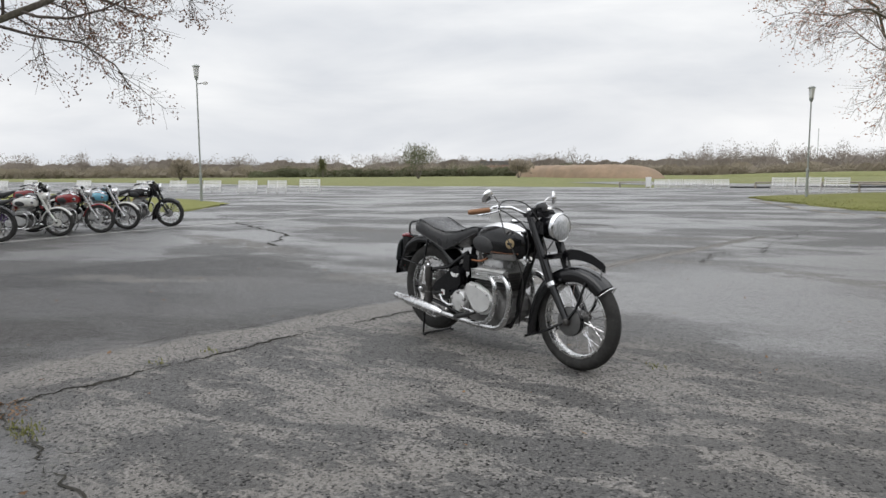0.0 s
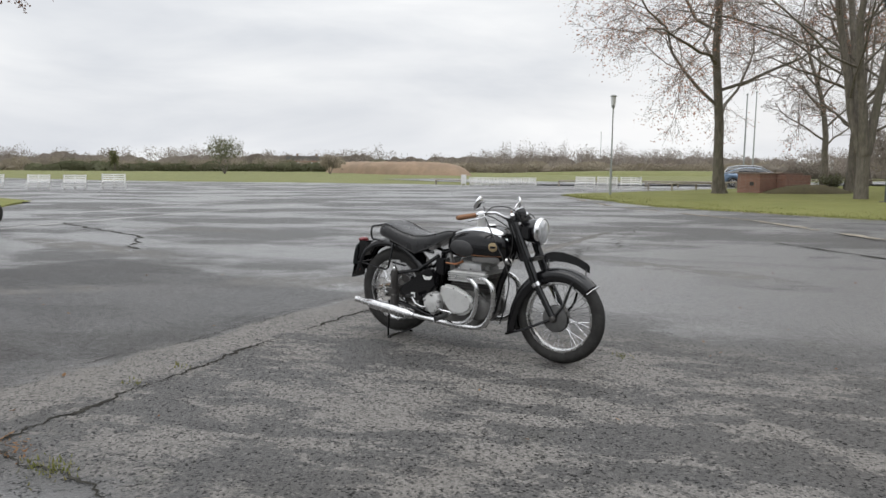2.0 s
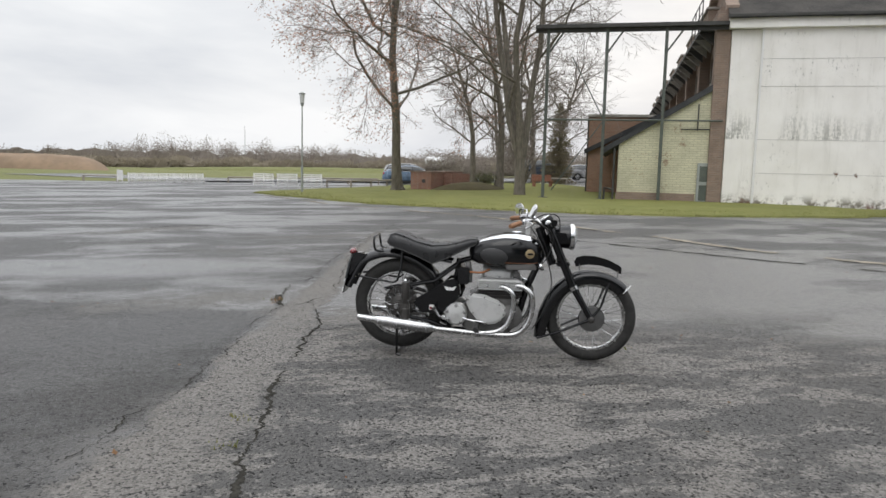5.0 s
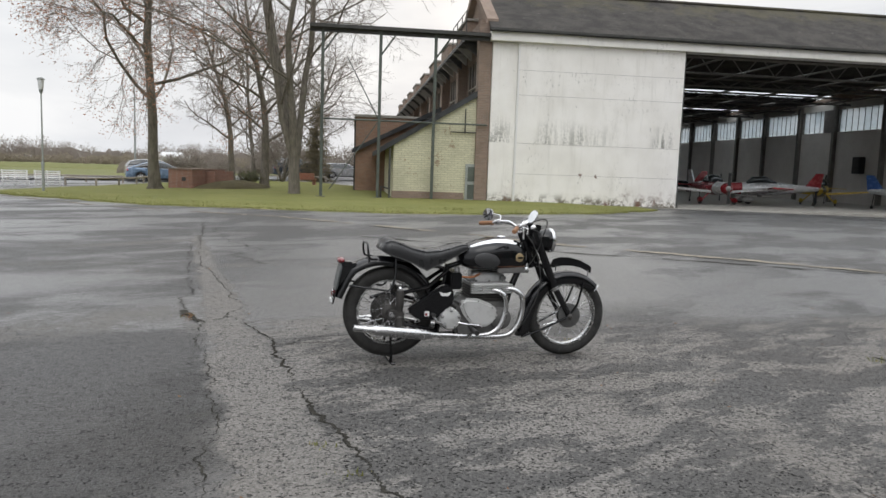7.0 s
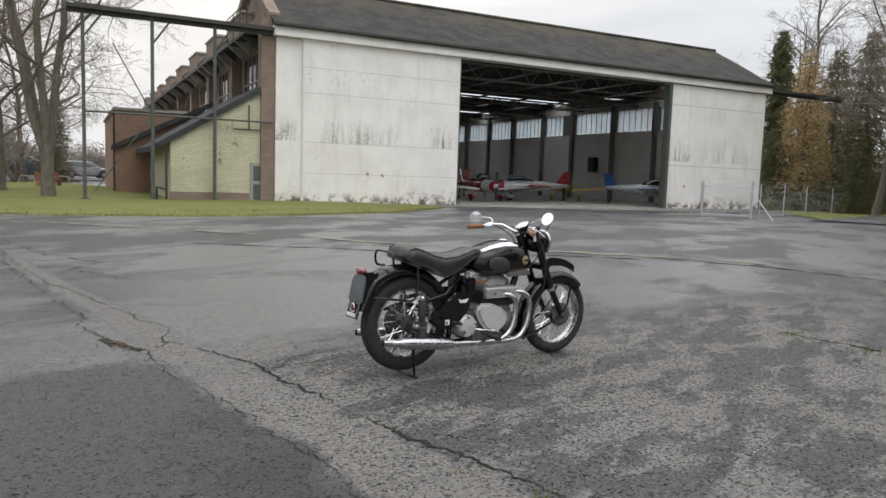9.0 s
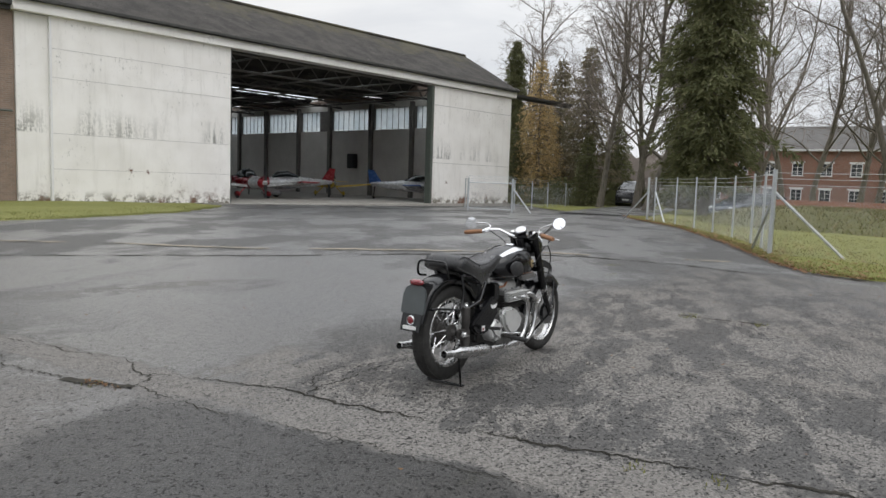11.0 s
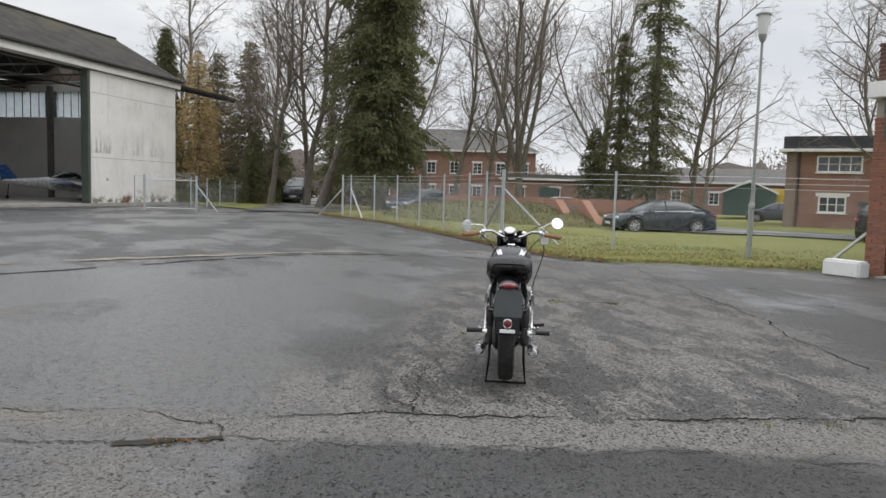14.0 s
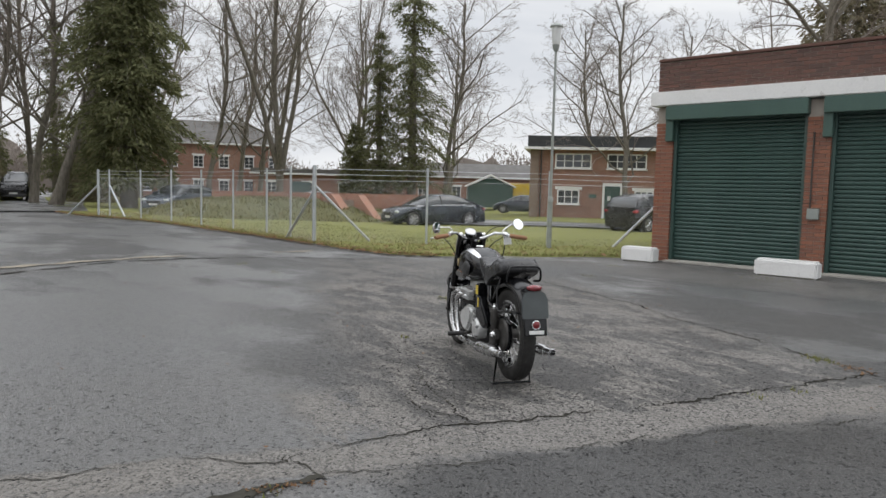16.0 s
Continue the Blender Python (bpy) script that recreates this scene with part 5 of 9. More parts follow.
# ---- far hedges and woods ----
def crown_quads(g, rng, c, base, radius, height, count, size, fan):
    """One shrub or far tree: a cloud of small leaves, or twigs that fan out from its foot."""
    for _ in range(count):
        d = Vector((rng.gauss(0, 1), rng.gauss(0, 1), rng.gauss(0, 1))).normalized()
        lump = 0.78 + 0.4 * noise.noise((c.x + d.x * 1.7, c.y + d.y * 1.7, d.z * 1.7))
        p = c + Vector((d.x * radius, d.y * radius, d.z * height)) * lump * rng.random() ** 0.45
        if p.z < base - 0.1:
            p.z = base + rng.random() * height * 0.4
        s = size * rng.uniform(0.5, 1.4)
        if rng.random() < fan:
            a = (p - Vector((c.x, c.y, base - height * 0.3))).normalized() + Vector((rng.gauss(0, 0.3), rng.gauss(0, 0.3), rng.gauss(0, 0.3)))
            a = a.normalized() * s * 1.7
            b = a.orthogonal().normalized() * s * 0.22
        else:
            a = Vector((rng.gauss(0, 1), rng.gauss(0, 1), rng.gauss(0, 1))).normalized() * s
            b = a.orthogonal().normalized() * s * 0.7
        b = Matrix.Rotation(rng.uniform(0, 6.28), 3, a.normalized()) @ b
        g.add([p - a * 0.5, p + b * 0.5, p + a * 0.5, p - b * 0.5], [(0, 1, 2, 3)])


def scrub(name, label, path, depth, shrubs, low, high, radius, count, size, material, seed, fan=0.0):
    """A belt of many shrubs or small trees of differing height along a line."""
    rng = random.Random(seed)
    pts = resample(path, 200)
    g = Geo()
    for _ in range(shrubs):
        k = rng.uniform(0, 198.9)
        p = pts[int(k)].lerp(pts[int(k) + 1], k % 1)
        x, y = p.x + rng.gauss(0, depth), p.y + rng.gauss(0, depth)
        z = gz(x, y)
        f = min(1, max(0, 0.5 + 0.6 * noise.noise((x * 0.03, y * 0.03, seed)) + rng.gauss(0, 0.22)))
        h = low + (high - low) * f ** 1.6
        r = radius * rng.uniform(0.6, 1.2)
        crown_quads(g, rng, Vector((x, y, z + h * 0.5)), z, r, h * 0.55, int(count * (0.6 + 0.4 * h / high)), size, fan)
    # dense inner growth, lower than the tops
    fine = resample(path, max(60, int(sum(math.dist(a, b) for a, b in zip(path, path[1:])) / (radius * 0.3))))
    for row in (-depth * 0.8, 0.0, depth * 0.8):
        k0 = len(g.v)
        for p in fine:
            top = low * (0.68 + 0.75 * noise.noise((p.x * 0.25 / radius * 2, p.y * 0.25 / radius * 2, seed + row)) + 0.3 * noise.noise((p.x * 1.1 / radius * 2, p.y * 1.1 / radius * 2, seed)))
            for z in (-0.3, top * 0.5, top):
                x, y = p.x + row + noise.noise((p.x, p.y, z)) * 0.9, p.y + row + noise.noise((p.y, p.x, z)) * 0.9
                g.v.append((x, y, gz(x, y) + z))
        g.f += [(k0 + 3 * i + j, k0 + 3 * i + 3 + j, k0 + 3 * i + 4 + j, k0 + 3 * i + 1 + j) for i in range(len(fine) - 1) for j in (0, 1)]
    return tagged(part(name, g, material, smooth=0), label, "hedge", kind="stuff")


def bush(label, x, y, radius, height, count, size, material, seed, fan=0.3, foot=0.0):
    g = Geo()
    rng = random.Random(seed)
    t = thing("bush", label, "bush", at(x, y))
    for _ in range(7):
        a, f = rng.uniform(0, 6.28), rng.uniform(0.15, 0.55)
        q = Vector((math.cos(a) * radius * f, math.sin(a) * radius * f, foot + (height - foot) * rng.uniform(0.4, 0.66)))
        crown_quads(g, rng, q, foot, radius * 0.6, (height - foot) * 0.4, count // 7, size, fan)
    part("crown", g, material, t, smooth=0)
    stems = Geo()
    for k in range(5):
        a = k * 1.3
        stems.tube([(0, 0, -0.1), (math.cos(a) * radius * 0.2, math.sin(a) * radius * 0.2, height * 0.3), (math.cos(a) * radius * 0.5, math.sin(a) * radius * 0.5, height * 0.7)], [0.09, 0.06, 0.03], 4, caps=False)
    part("stems", stems, M_BARK, t, smooth=0)


HEDGE = [(-190, -20), (-150, 30), (-125, 70), (-100, 100), (-85, 112), (-60, 125), (-30, 140), (30, 160)]
scrub("hedge", "long brown winter hedge along the airfield", HEDGE, 1.6, 330, 2.0, 3.4, 2.3, 300, 0.21, M_HEDGE, 1, 0.2)
scrub("hedge", "dark evergreen scrub in the hedge", [(-128, 60), (-112, 82), (-95, 98), (-84, 106)], 1.2, 70, 1.8, 3.0, 1.8, 380, 0.18, M_HEDGE2, 2, 0.05)
scrub("far_wood", "hazy belt of bare trees beyond the airfield", [(-330, -30), (-260, 80), (-200, 160), (-140, 215), (-70, 250), (10, 265), (80, 270)], 9, 330, 4.4, 9.5, 4.5, 280, 0.46, M_FARWOOD, 3, 0.5)
scrub("far_wood", "bare reddish scrub behind the earth bank", [(-78, 138), (-55, 142), (-30, 150), (-10, 160), (20, 170)], 4, 130, 3.0, 7.6, 2.6, 460, 0.26, M_FARWOOD, 4, 0.6)
scrub("far_wood", "low woods behind the brick buildings", [(60, 75), (105, 50), (120, 20), (120, -20), (105, -50), (70, -70), (40, -80)], 6, 130, 6.5, 12, 5.0, 420, 0.5, M_FARWOOD, 6, 0.6)
scrub("far_wood", "bare scrub beyond the road", [(-14, 84), (-4, 92), (8, 96), (20, 92)], 2.5, 60, 1.4, 5.0, 2.4, 520, 0.22, M_FARWOOD, 5, 0.5)
scrub("shrubbery", "dark shrubs under the trees by the gate", [(46, 29), (50, 24), (54, 19)], 1.2, 20, 1.2, 2.6, 1.3, 260, 0.24, M_NEEDLE, 7, 0.1)
bush("rounded bare bush above the hedge", -102.3, 35.7, 2.2, 4.3, 1900, 0.3, M_HEDGE, 8, 0.5)
bush("tall airy tree rising from the hedge", -85.5, 66.8, 4.2, 6.2, 2300, 0.26, M_HEDGE2, 9, 0.65, 0.8)
bush("small dark evergreen above the hedge", -116.5, 68.2, 1.1, 4.4, 900, 0.25, M_NEEDLE, 10, 0.1)
bush("pale willow scrub beside the earth bank", -77.6, 81.2, 2.6, 3.6, 1700, 0.3, M_HEDGE, 12, 0.6)
bush("bare thorn bush behind the slender tree", 0.6, 52.5, 3.4, 4.6, 3200, 0.18, M_FARWOOD, 13, 0.7)
bush("dark low bush beside the brick shelter", -2.0, 38.6, 1.1, 1.1, 1200, 0.1, M_HEDGE2, 15, 0.3)


# ---- grass and litter ----
def blades(name, label, spots, height, material, seed, width=0.012, category="grass"):
    rng = random.Random(seed)
    g = Geo()
    for x, y, z in spots:
        a = rng.uniform(0, 6.28)
        h = height * rng.uniform(0.5, 1.4)
        s = Vector((math.cos(a), math.sin(a), 0)) * width * rng.uniform(0.7, 1.6)
        tip = Vector((x + rng.gauss(0, h * 0.45), y + rng.gauss(0, h * 0.45), z + h))
        b = Vector((x, y, z - 0.01))
        g.add([b - s, b + s, tip], [(0, 1, 2)])
    return tagged(part(name, g, material, smooth=0), label, category, kind="stuff")


def strewn(line, n, inward, out, seed, lift=0.04):
    rng = random.Random(seed)
    pts = resample(line, 120)
    spots = []
    for _ in range(n):
        k = rng.uniform(0, 118.9)
        p = pts[int(k)].lerp(pts[int(k) + 1], k % 1)
        t = (pts[int(k) + 1] - pts[int(k)]).normalized()
        s = Vector((t.y, -t.x, 0)) * (rng.random() ** 2 * inward - rng.random() * out)
        spots.append((p.x + s.x, p.y + s.y, gz(p.x + s.x, p.y + s.y) + lift))
    return spots


blades("grass_tufts", "ragged green grass along the lawn edge", strewn(LAWN, 22000, 6.0, 0.12, 1), 0.042, M_BLADE, 1, 0.014)
blades("grass_tufts", "short grass along the verge edge", strewn(list(reversed(VERGE)), 7000, 3.0, 0.1, 2), 0.035, M_BLADE, 2, 0.018)


def leaves_flat(name, label, spots, size, seed, material):
    rng = random.Random(seed)
    g = Geo()
    for x, y, z in spots:
        a = rng.uniform(0, 6.28)
        s = size * rng.uniform(0.5, 1.3)
        d, e = Vector((math.cos(a), math.sin(a), rng.uniform(-0.3, 0.3))) * s, Vector((-math.sin(a), math.cos(a), rng.uniform(-0.3, 0.3))) * s * 0.6
        c = Vector((x, y, z + 0.012))
        g.add([c - d, c + e, c + d + Vector((0, 0, 0.01)), c - e], [(0, 1, 2, 3)])
    return tagged(part(name, g, material, smooth=0), label, "leaves", kind="stuff")


leaves_flat("fallen_leaves", "brown fallen leaves gathered along the fence foot", strewn(LAWN[4:], 2600, 0.8, 0.25, 3, 0.03), 0.06, 3, M_DEADLEAF)
leaves_flat("fallen_leaves", "scattered fallen leaves on the lawn edge", strewn(LAWN, 1500, 3.0, 0.3, 4, 0.06), 0.05, 4, M_DEADLEAF)
rng = random.Random(9)
leaves_flat("fallen_leaves", "few small leaves scattered on the asphalt", [(rng.uniform(-5, 9), rng.uniform(-5, 6), 0.0) for _ in range(130)], 0.018, 5, M_DEADLEAF)
for x, y, r, n in ((1.04, .41, .05, 40), (-.4, -2.95, .08, 220), (3.33, -.57, .09, 90), (3.32, -1.28, .07, 70), (-2.25, 1.7, .05, 30), (-1.3, -1.6, .05, 40), (-1.22, -2.0, .05, 40), (5.5, -3.6, .1, 60), (7.0, -4.9, .15, 70), (4.9, -6.6, .3, 160), (7.6, 2.0, .12, 60),
                   (6.2, 1.5, .1, 50),):
    blades("weed_tuft", "small green weed tuft growing from a crack", [(x + rng.gauss(0, r), y + rng.gauss(0, r * .6), 0.0) for _ in range(n // 2)], 0.022, M_BLADE, int(n + x * 7), 0.006, "weed")
leaves_flat("crack_litter", "dead leaves caught in a hole of the crack", [(-2.22 + rng.gauss(0, .025), 1.66 + rng.gauss(0, .1), -0.002) for _ in range(45)], 0.01, 8, M_DEADLEAF)
leaves_flat("crack_litter", "dead brown leaves beside the weeds", [(-.75 + rng.gauss(0, .1), -2.95 + rng.gauss(0, .06), 0.0) for _ in range(50)], 0.014, 9, M_DEADLEAF)

# ---- wire fence and gate ----
fence = thing("wire_fence", "chain-link fence on galvanised posts with three barbed strands", "fence")
FENCE = [(26.8, 8.0), (26.1, 7.45), (24.47, 6.05), (22.4, 4.72), (20.4, 3.55), (18.35, 2.45), (16.1, 1.45), (14.4, 0.85), (12.75, 0.35), (11.95, -2.35), (11.5, -5.4), (11.4, -8.75)]


def fence_post(x, y, h, parent, thick=0.045):
    z = gz(x, y)
    return part("post", Geo().tube([(x, y, z - 0.05), (x, y, z + h)], thick, 6), M_GALV, parent, smooth=40)


for i, (x, y) in enumerate(FENCE):
    fence_post(x, y, 1.93, fence, 0.05 if i in (0, 8, 11) else 0.03)
for (x, y), (dx, dy), h in (((12.75, 0.35), (0.25, -1.5), 1.45), ((12.75, 0.35), (1.3, 0.65), 1.3), ((26.8, 8.0), (0.5, 1.3), 1.3), ((11.4, -8.75), (-0.15, 1.7), 1.45), ((26.1, 7.45), (-0.9, -0.75), 1.3)):
    z = gz(x, y)
    part("brace", Geo().tube([(x, y, z + h), (x + dx, y + dy, z - 0.02)], 0.035, 6), M_GALV, fence)


def wire_run(a, b, parent, height=1.55, pitch=0.07):
    za, zb = gz(*a), gz(*b)
    A, B = Vector((*a, za)), Vector((*b, zb))
    L = (B - A).length
    d = (B - A) / L
    g = Geo()
    n = int(L / pitch)
    for k in range(-int(height / pitch), n):
        for sgn in (0, 1):
            s0, s1 = k * pitch, k * pitch + height
            z0, z1 = 0.0, height
            if s0 < 0:
                z0, s0 = -s0, 0.0
            if s1 > L:
                z1, s1 = z0 + (L - s0), L
            if s1 - s0 < 0.05:
                continue
            if sgn:
                z0, z1 = height - z0, height - z1
            p, q = A + d * s0 + Vector((0, 0, z0 + 0.03)), A + d * s1 + Vector((0, 0, z1 + 0.03))
            g.tube([p, q], 0.0011, 3, caps=False)
    mesh_ = tagged(part("mesh", g, M_GALV, parent, "diamond wire mesh", smooth=0), kind="stuff")
    for h in (1.6, 1.73, 1.86):
        w = Geo().tube([A + Vector((0, 0, h)), A.lerp(B, 0.5) + Vector((0, 0, h - 0.01)), B + Vector((0, 0, h))], 0.005, 4, caps=False)
        part("barbed_strand", w, M_GALV, parent, smooth=0)


for a, b in zip(FENCE, FENCE[1:]):
    wire_run(a, b, fence)
gate_f = thing("wire_gate", "open galvanised wire gate beside the hangar", "gate")
GATE = [(33.3, 20.6), (30.5, 20.6), (27.6, 18.0), (28.1, 15.6), (29.2, 13.4)]
for i, (x, y) in enumerate(GATE[2:4]):
    fence_post(x, y, 1.75, gate_f, 0.06)
z = gz(27.8, 17)
part("gate_frame", Geo().tube([(27.6, 18, z + 0.15), (28.1, 15.6, z + 0.15), (28.1, 15.6, z + 1.5), (27.6, 18, z + 1.5)], 0.03, 6, closed=True), M_GALV, gate_f)
part("brace", Geo().tube([(28.1, 15.6, z + 1.3), (28.3, 14.6, z)], 0.035, 6), M_GALV, gate_f)
wire_run((27.6, 18), (28.1, 15.6), gate_f, 1.4)
fence_b = thing("wire_fence", "chain-link fence running back along the road", "fence")
LINE_B = [(31.2, 20.5), (33, 18.2), (36, 18.6), (40, 19.5), (45, 20.5), (50, 22)]
for x, y in LINE_B:
    fence_post(x, y, 1.75, fence_b, 0.04)
for a, b in zip(LINE_B, LINE_B[1:]):
    wire_run(a, b, fence_b, 1.4, 0.1)


# ---- lamp posts ----
def lamp_post(x, y, h, camera_arm=False, label="slim grey lamp post with a glass lantern"):
    t = thing("lamp_post", label, "lamp post", Matrix.Translation((x, y, gz(x, y))), "lamp posts")
    part("base", Geo().lathe([(0.06, -0.1), (0.06, 1.15), (0.07, 1.16), (0.07, 1.24), (0.04, 1.3)], 14), M_LAMPGREY, t)
    part("pole", Geo().lathe([(0.036, 1.28), (0.028, h - 0.5)], 12), M_LAMPGREY, t)
    lan = part("lantern", Geo().lathe([(0.05, h - 0.52), (0.085, h - 0.46), (0.1, h - 0.36), (0.13, h - 0.02), (0.128, h - 0.02)], 14), M_LANTERN, t, "clear ribbed glass lantern")
    part("collar", Geo().lathe([(0.04, h - 0.6), (0.07, h - 0.55), (0.09, h - 0.44), (0.088, h - 0.44)], 14), M_LAMPGREY, lan)
    part("cap", Geo().lathe([(0.16, h - 0.03), (0.16, h), (0.09, h + 0.05), (0.001, h + 0.07)], 14), M_LAMPGREY, lan)
    if camera_arm:
        part("arm", Geo().tube([(0, 0, h - 0.75), (0.3, 0.25, h - 0.72)], 0.02, 6), M_STEELDARK, t)
        part("floodlight", Geo().box(0.22, 0.4, 0.17, 0.33, h - 0.78, h - 0.68), M_WHITE, t, bevel=0.01)
    return t


M_LANTERN = glass_mat("lantern_glass", (0.78, 0.79, 0.78), 0.3)
lamp_post(-27.4, 8.8, 5.85, True, "slim grey lamp post with lantern and floodlight")
lamp_post(-10.3, 29.1, 4.75)
lamp_post(10.85, -5.17, 5.35)


# ---- white benches ----
def bench(m, label):
    t = thing("bench", label, "bench", m, "white benches on the apron")
    for k in range(3):
        part("seat_slat", Geo().box(-0.74, 0.74, 0.0 + k * 0.13, 0.11 + k * 0.13, 0.42, 0.45), M_WHITE, t, bevel=0.005)
    for k in range(4):
        z = 0.5 + k * 0.125
        part("back_slat", Geo().box(-0.74, 0.74, 0.40 + k * 0.045, 0.425 + k * 0.045, z, z + 0.08), M_WHITE, t, bevel=0.005)
    for k in range(2):
        z = 0.12 + k * 0.145
        part("front_slat", Geo().box(-0.78, 0.78, -0.05 + k * 0.025, -0.025 + k * 0.025, z, z + 0.08), M_WHITE, t, bevel=0.005)
        part("back_slat", Geo().box(-0.74, 0.74, 0.44, 0.46, z, z + 0.09), M_WHITE, t, bevel=0.005)
    for x in (-0.66, 0.0, 0.66):
        part("leg", Geo().box(x - 0.03, x + 0.03, 0.02, 0.08, 0, 0.43), M_WHITE, t, bevel=0.004)
        part("leg", Geo().box(x - 0.03, x + 0.03, 0.38, 0.44, 0, 0.5), M_WHITE, t, bevel=0.004)
        part("rail", Geo().box(x - 0.03, x + 0.03, 0.02, 0.44, 0.36, 0.42), M_WHITE, t)
        part("stile", Geo().tube([(x, 0.42, 0.4), (x, 0.58, 0.98)], 0.03, 4), M_WHITE, t)
    return t


b0 = bench(at(-38.8, 20.7, 55, 0.93), "white slatted wooden bench on the apron edge")
for x, y, a in ((-40.0, 18.9, 233), (-41.7, 17.6, 231), (-45.5, 16.7, 230), (-49.6, 15.8, 228), (-54.1, 14.8, 226), (-62, 12.4, 224), (-68.2, 9.6, 222), (-66, 7, 222)):
    copy_thing(b0, at(x, y, a - 180, 0.93))
for k in range(5):
    copy_thing(b0, at(-26.2 + k * 0.82 + 0.3, 42.0 + k * 0.6, 36 + 6 * (k % 2), 0.74))
for k in range(3):
    copy_thing(b0, at(-15.4 + k * 1.75, 37.9 - k * 0.75, 20, 0.9))
part_sign = thing("notice_board", "small white notice board at the apron edge", "sign", at(-27.3, 42.4, 30))
part("board", Geo().box(-0.2, 0.2, -0.02, 0.02, 0.15, 0.85), M_WHITE, part_sign, bevel=0.01)
part("leg", Geo().box(-0.18, -0.13, -0.02, 0.02, 0, 0.16), M_WHITE, part_sign)
part("leg", Geo().box(0.13, 0.18, -0.02, 0.02, 0, 0.16), M_WHITE, part_sign)


def rail_fence(pts, h, label):
    t = thing("rail_fence", label, "fence")
    q = resample(pts, max(2, int(sum(math.dist(a, b) for a, b in zip(pts, pts[1:])) / 2) + 1))
    for p in q:
        z = gz(p.x, p.y)
        part("post", Geo().box(p.x - 0.05, p.x + 0.05, p.y - 0.05, p.y + 0.05, z - 0.05, z + h), M_WOOD, t)
    for a, b in zip(q, q[1:]):
        part("rail", Geo().tube([(a.x, a.y, gz(a.x, a.y) + h), (b.x, b.y, gz(b.x, b.y) + h)], 0.06, 6), M_WOOD, t)


rail_fence([(-31, 44), (-27.6, 42.6)], 0.42, "low white wooden rail at the apron edge")
rail_fence([(-21, 46), (-16, 46), (-10, 47)], 0.42, "low wooden rail along the grass")
rail_fence([(-11.6, 38.6), (-9.8, 37.3), (-8.4, 41), (-8.2, 46)], 0.45, "low wooden rail beside the verge")
rail_fence([(-5, 52), (0, 55), (4, 53)], 0.45, "low wooden rail behind the trees")


M_ROUGH = grass_mat("rough_bank_grass", (0.1, 0.105, 0.04), (0.15, 0.145, 0.06), (0.2, 0.165, 0.09))
M_SOIL = grass_mat("rough_soil", (0.09, 0.075, 0.045), (0.12, 0.1, 0.055), (0.15, 0.14, 0.06))


# ---- brick shelter on the verge ----
shel = thing("brick_shelter", "low red brick shelter half buried in earth", "shelter")
sm = Matrix.Translation((-4.35, 36.6, gz(-4.5, 36.8))) @ Matrix.Rotation(radians(-32), 4, "Z")
part("wall", Geo().box(-1.3, 0.2, -1.1, 1.9, -0.1, 1.02, sm), M_WALLFAR, shel, "red brick wall with a square hole", smooth=0)
part("wall", Geo().box(0.2, 0.75, 0.1, 1.9, -0.1, 0.98, sm), M_WALLFAR, shel, smooth=0)
# no hole is cut: a dark block paints the shade inside it
part("hole", Geo().box(-0.45, -0.2, -1.115, -1.0, 0.42, 0.62, sm), M_STEELDARK, shel, "dark block for the shade in a square opening")
part("coping", Geo().box(-1.35, 0.25, -1.15, 1.95, 1.02, 1.09, sm), M_WALLBROWN, shel, smooth=0)


def mound(name, label, cx, cy, rx, ry, h, material, turn=0.0, power=2.0, seed=0, nr=14, na=40, category="mound"):
    g = Geo()
    g.v.append((cx, cy, gz(cx, cy) + h))
    for i in range(1, nr + 1):
        f = i / nr
        for j in range(na):
            a = 2 * math.pi * j / na
            lx, ly = rx * f * math.cos(a), ry * f * math.sin(a)
            x = cx + lx * math.cos(turn) - ly * math.sin(turn)
            y = cy + lx * math.sin(turn) + ly * math.cos(turn)
            k = (1 - f ** power) if i < nr else 0
            z = gz(x, y) + h * max(0, k) + (0.12 * h * noise.noise((x * 1.2, y * 1.2, seed)) if 0 < i < nr else -0.1)
            g.v.append((x, y, z))
    g.f += [(0, 1 + j, 1 + (j + 1) % na) for j in range(na)]
    for i in range(nr - 1):
        for j in range(na):
            j2 = (j + 1) % na
            g.f.append((1 + i * na + j, 1 + (i + 1) * na + j, 1 + (i + 1) * na + j2, 1 + i * na + j2))
    return tagged(part(name, g, material, smooth=80), label, category, kind="structure")


mound("earth_bank", "earth heaped against the brick shelter", -2.7, 36.3, 2.3, 1.2, 0.5, M_SOIL, radians(25), 2, 3)
mound("earth_bank", "long bare brown earth bank on the airfield", -72.6, 90.3, 21, 6, 1.95, M_EARTH, radians(-20), 8, 4, 20, 60)
mound("grass_bank", "long low grass bank across the airfield", -22, 112, 42, 5, 0.75, M_FIELD, radians(8), 3, 6, 12, 60)
mound("grass_bank", "grassy bank of an old shelter behind the fence", 31.4, 0.6, 4.7, 6.6, 0.98, M_ROUGH, 0, 3.2, 9, 16, 48)


rng = random.Random(61)
bank = []
for _ in range(7000):
    f, a = rng.random() ** 0.5 * 0.98, rng.uniform(0, 6.283)
    bx, by = 31.4 + 4.7 * f * math.cos(a), 0.6 + 6.6 * f * math.sin(a)
    bank.append((bx, by, gz(bx, by) + 0.98 * (1 - f ** 3.2) - 0.02))
M_BANKBLADE = leaf_mat("rough_bank_blades", (0.11, 0.115, 0.04), (0.17, 0.165, 0.065), (0.24, 0.2, 0.11))
blades("bank_grass", "tussocky rough grass on the old bank", bank, 0.13, M_BANKBLADE, 62, 0.03)


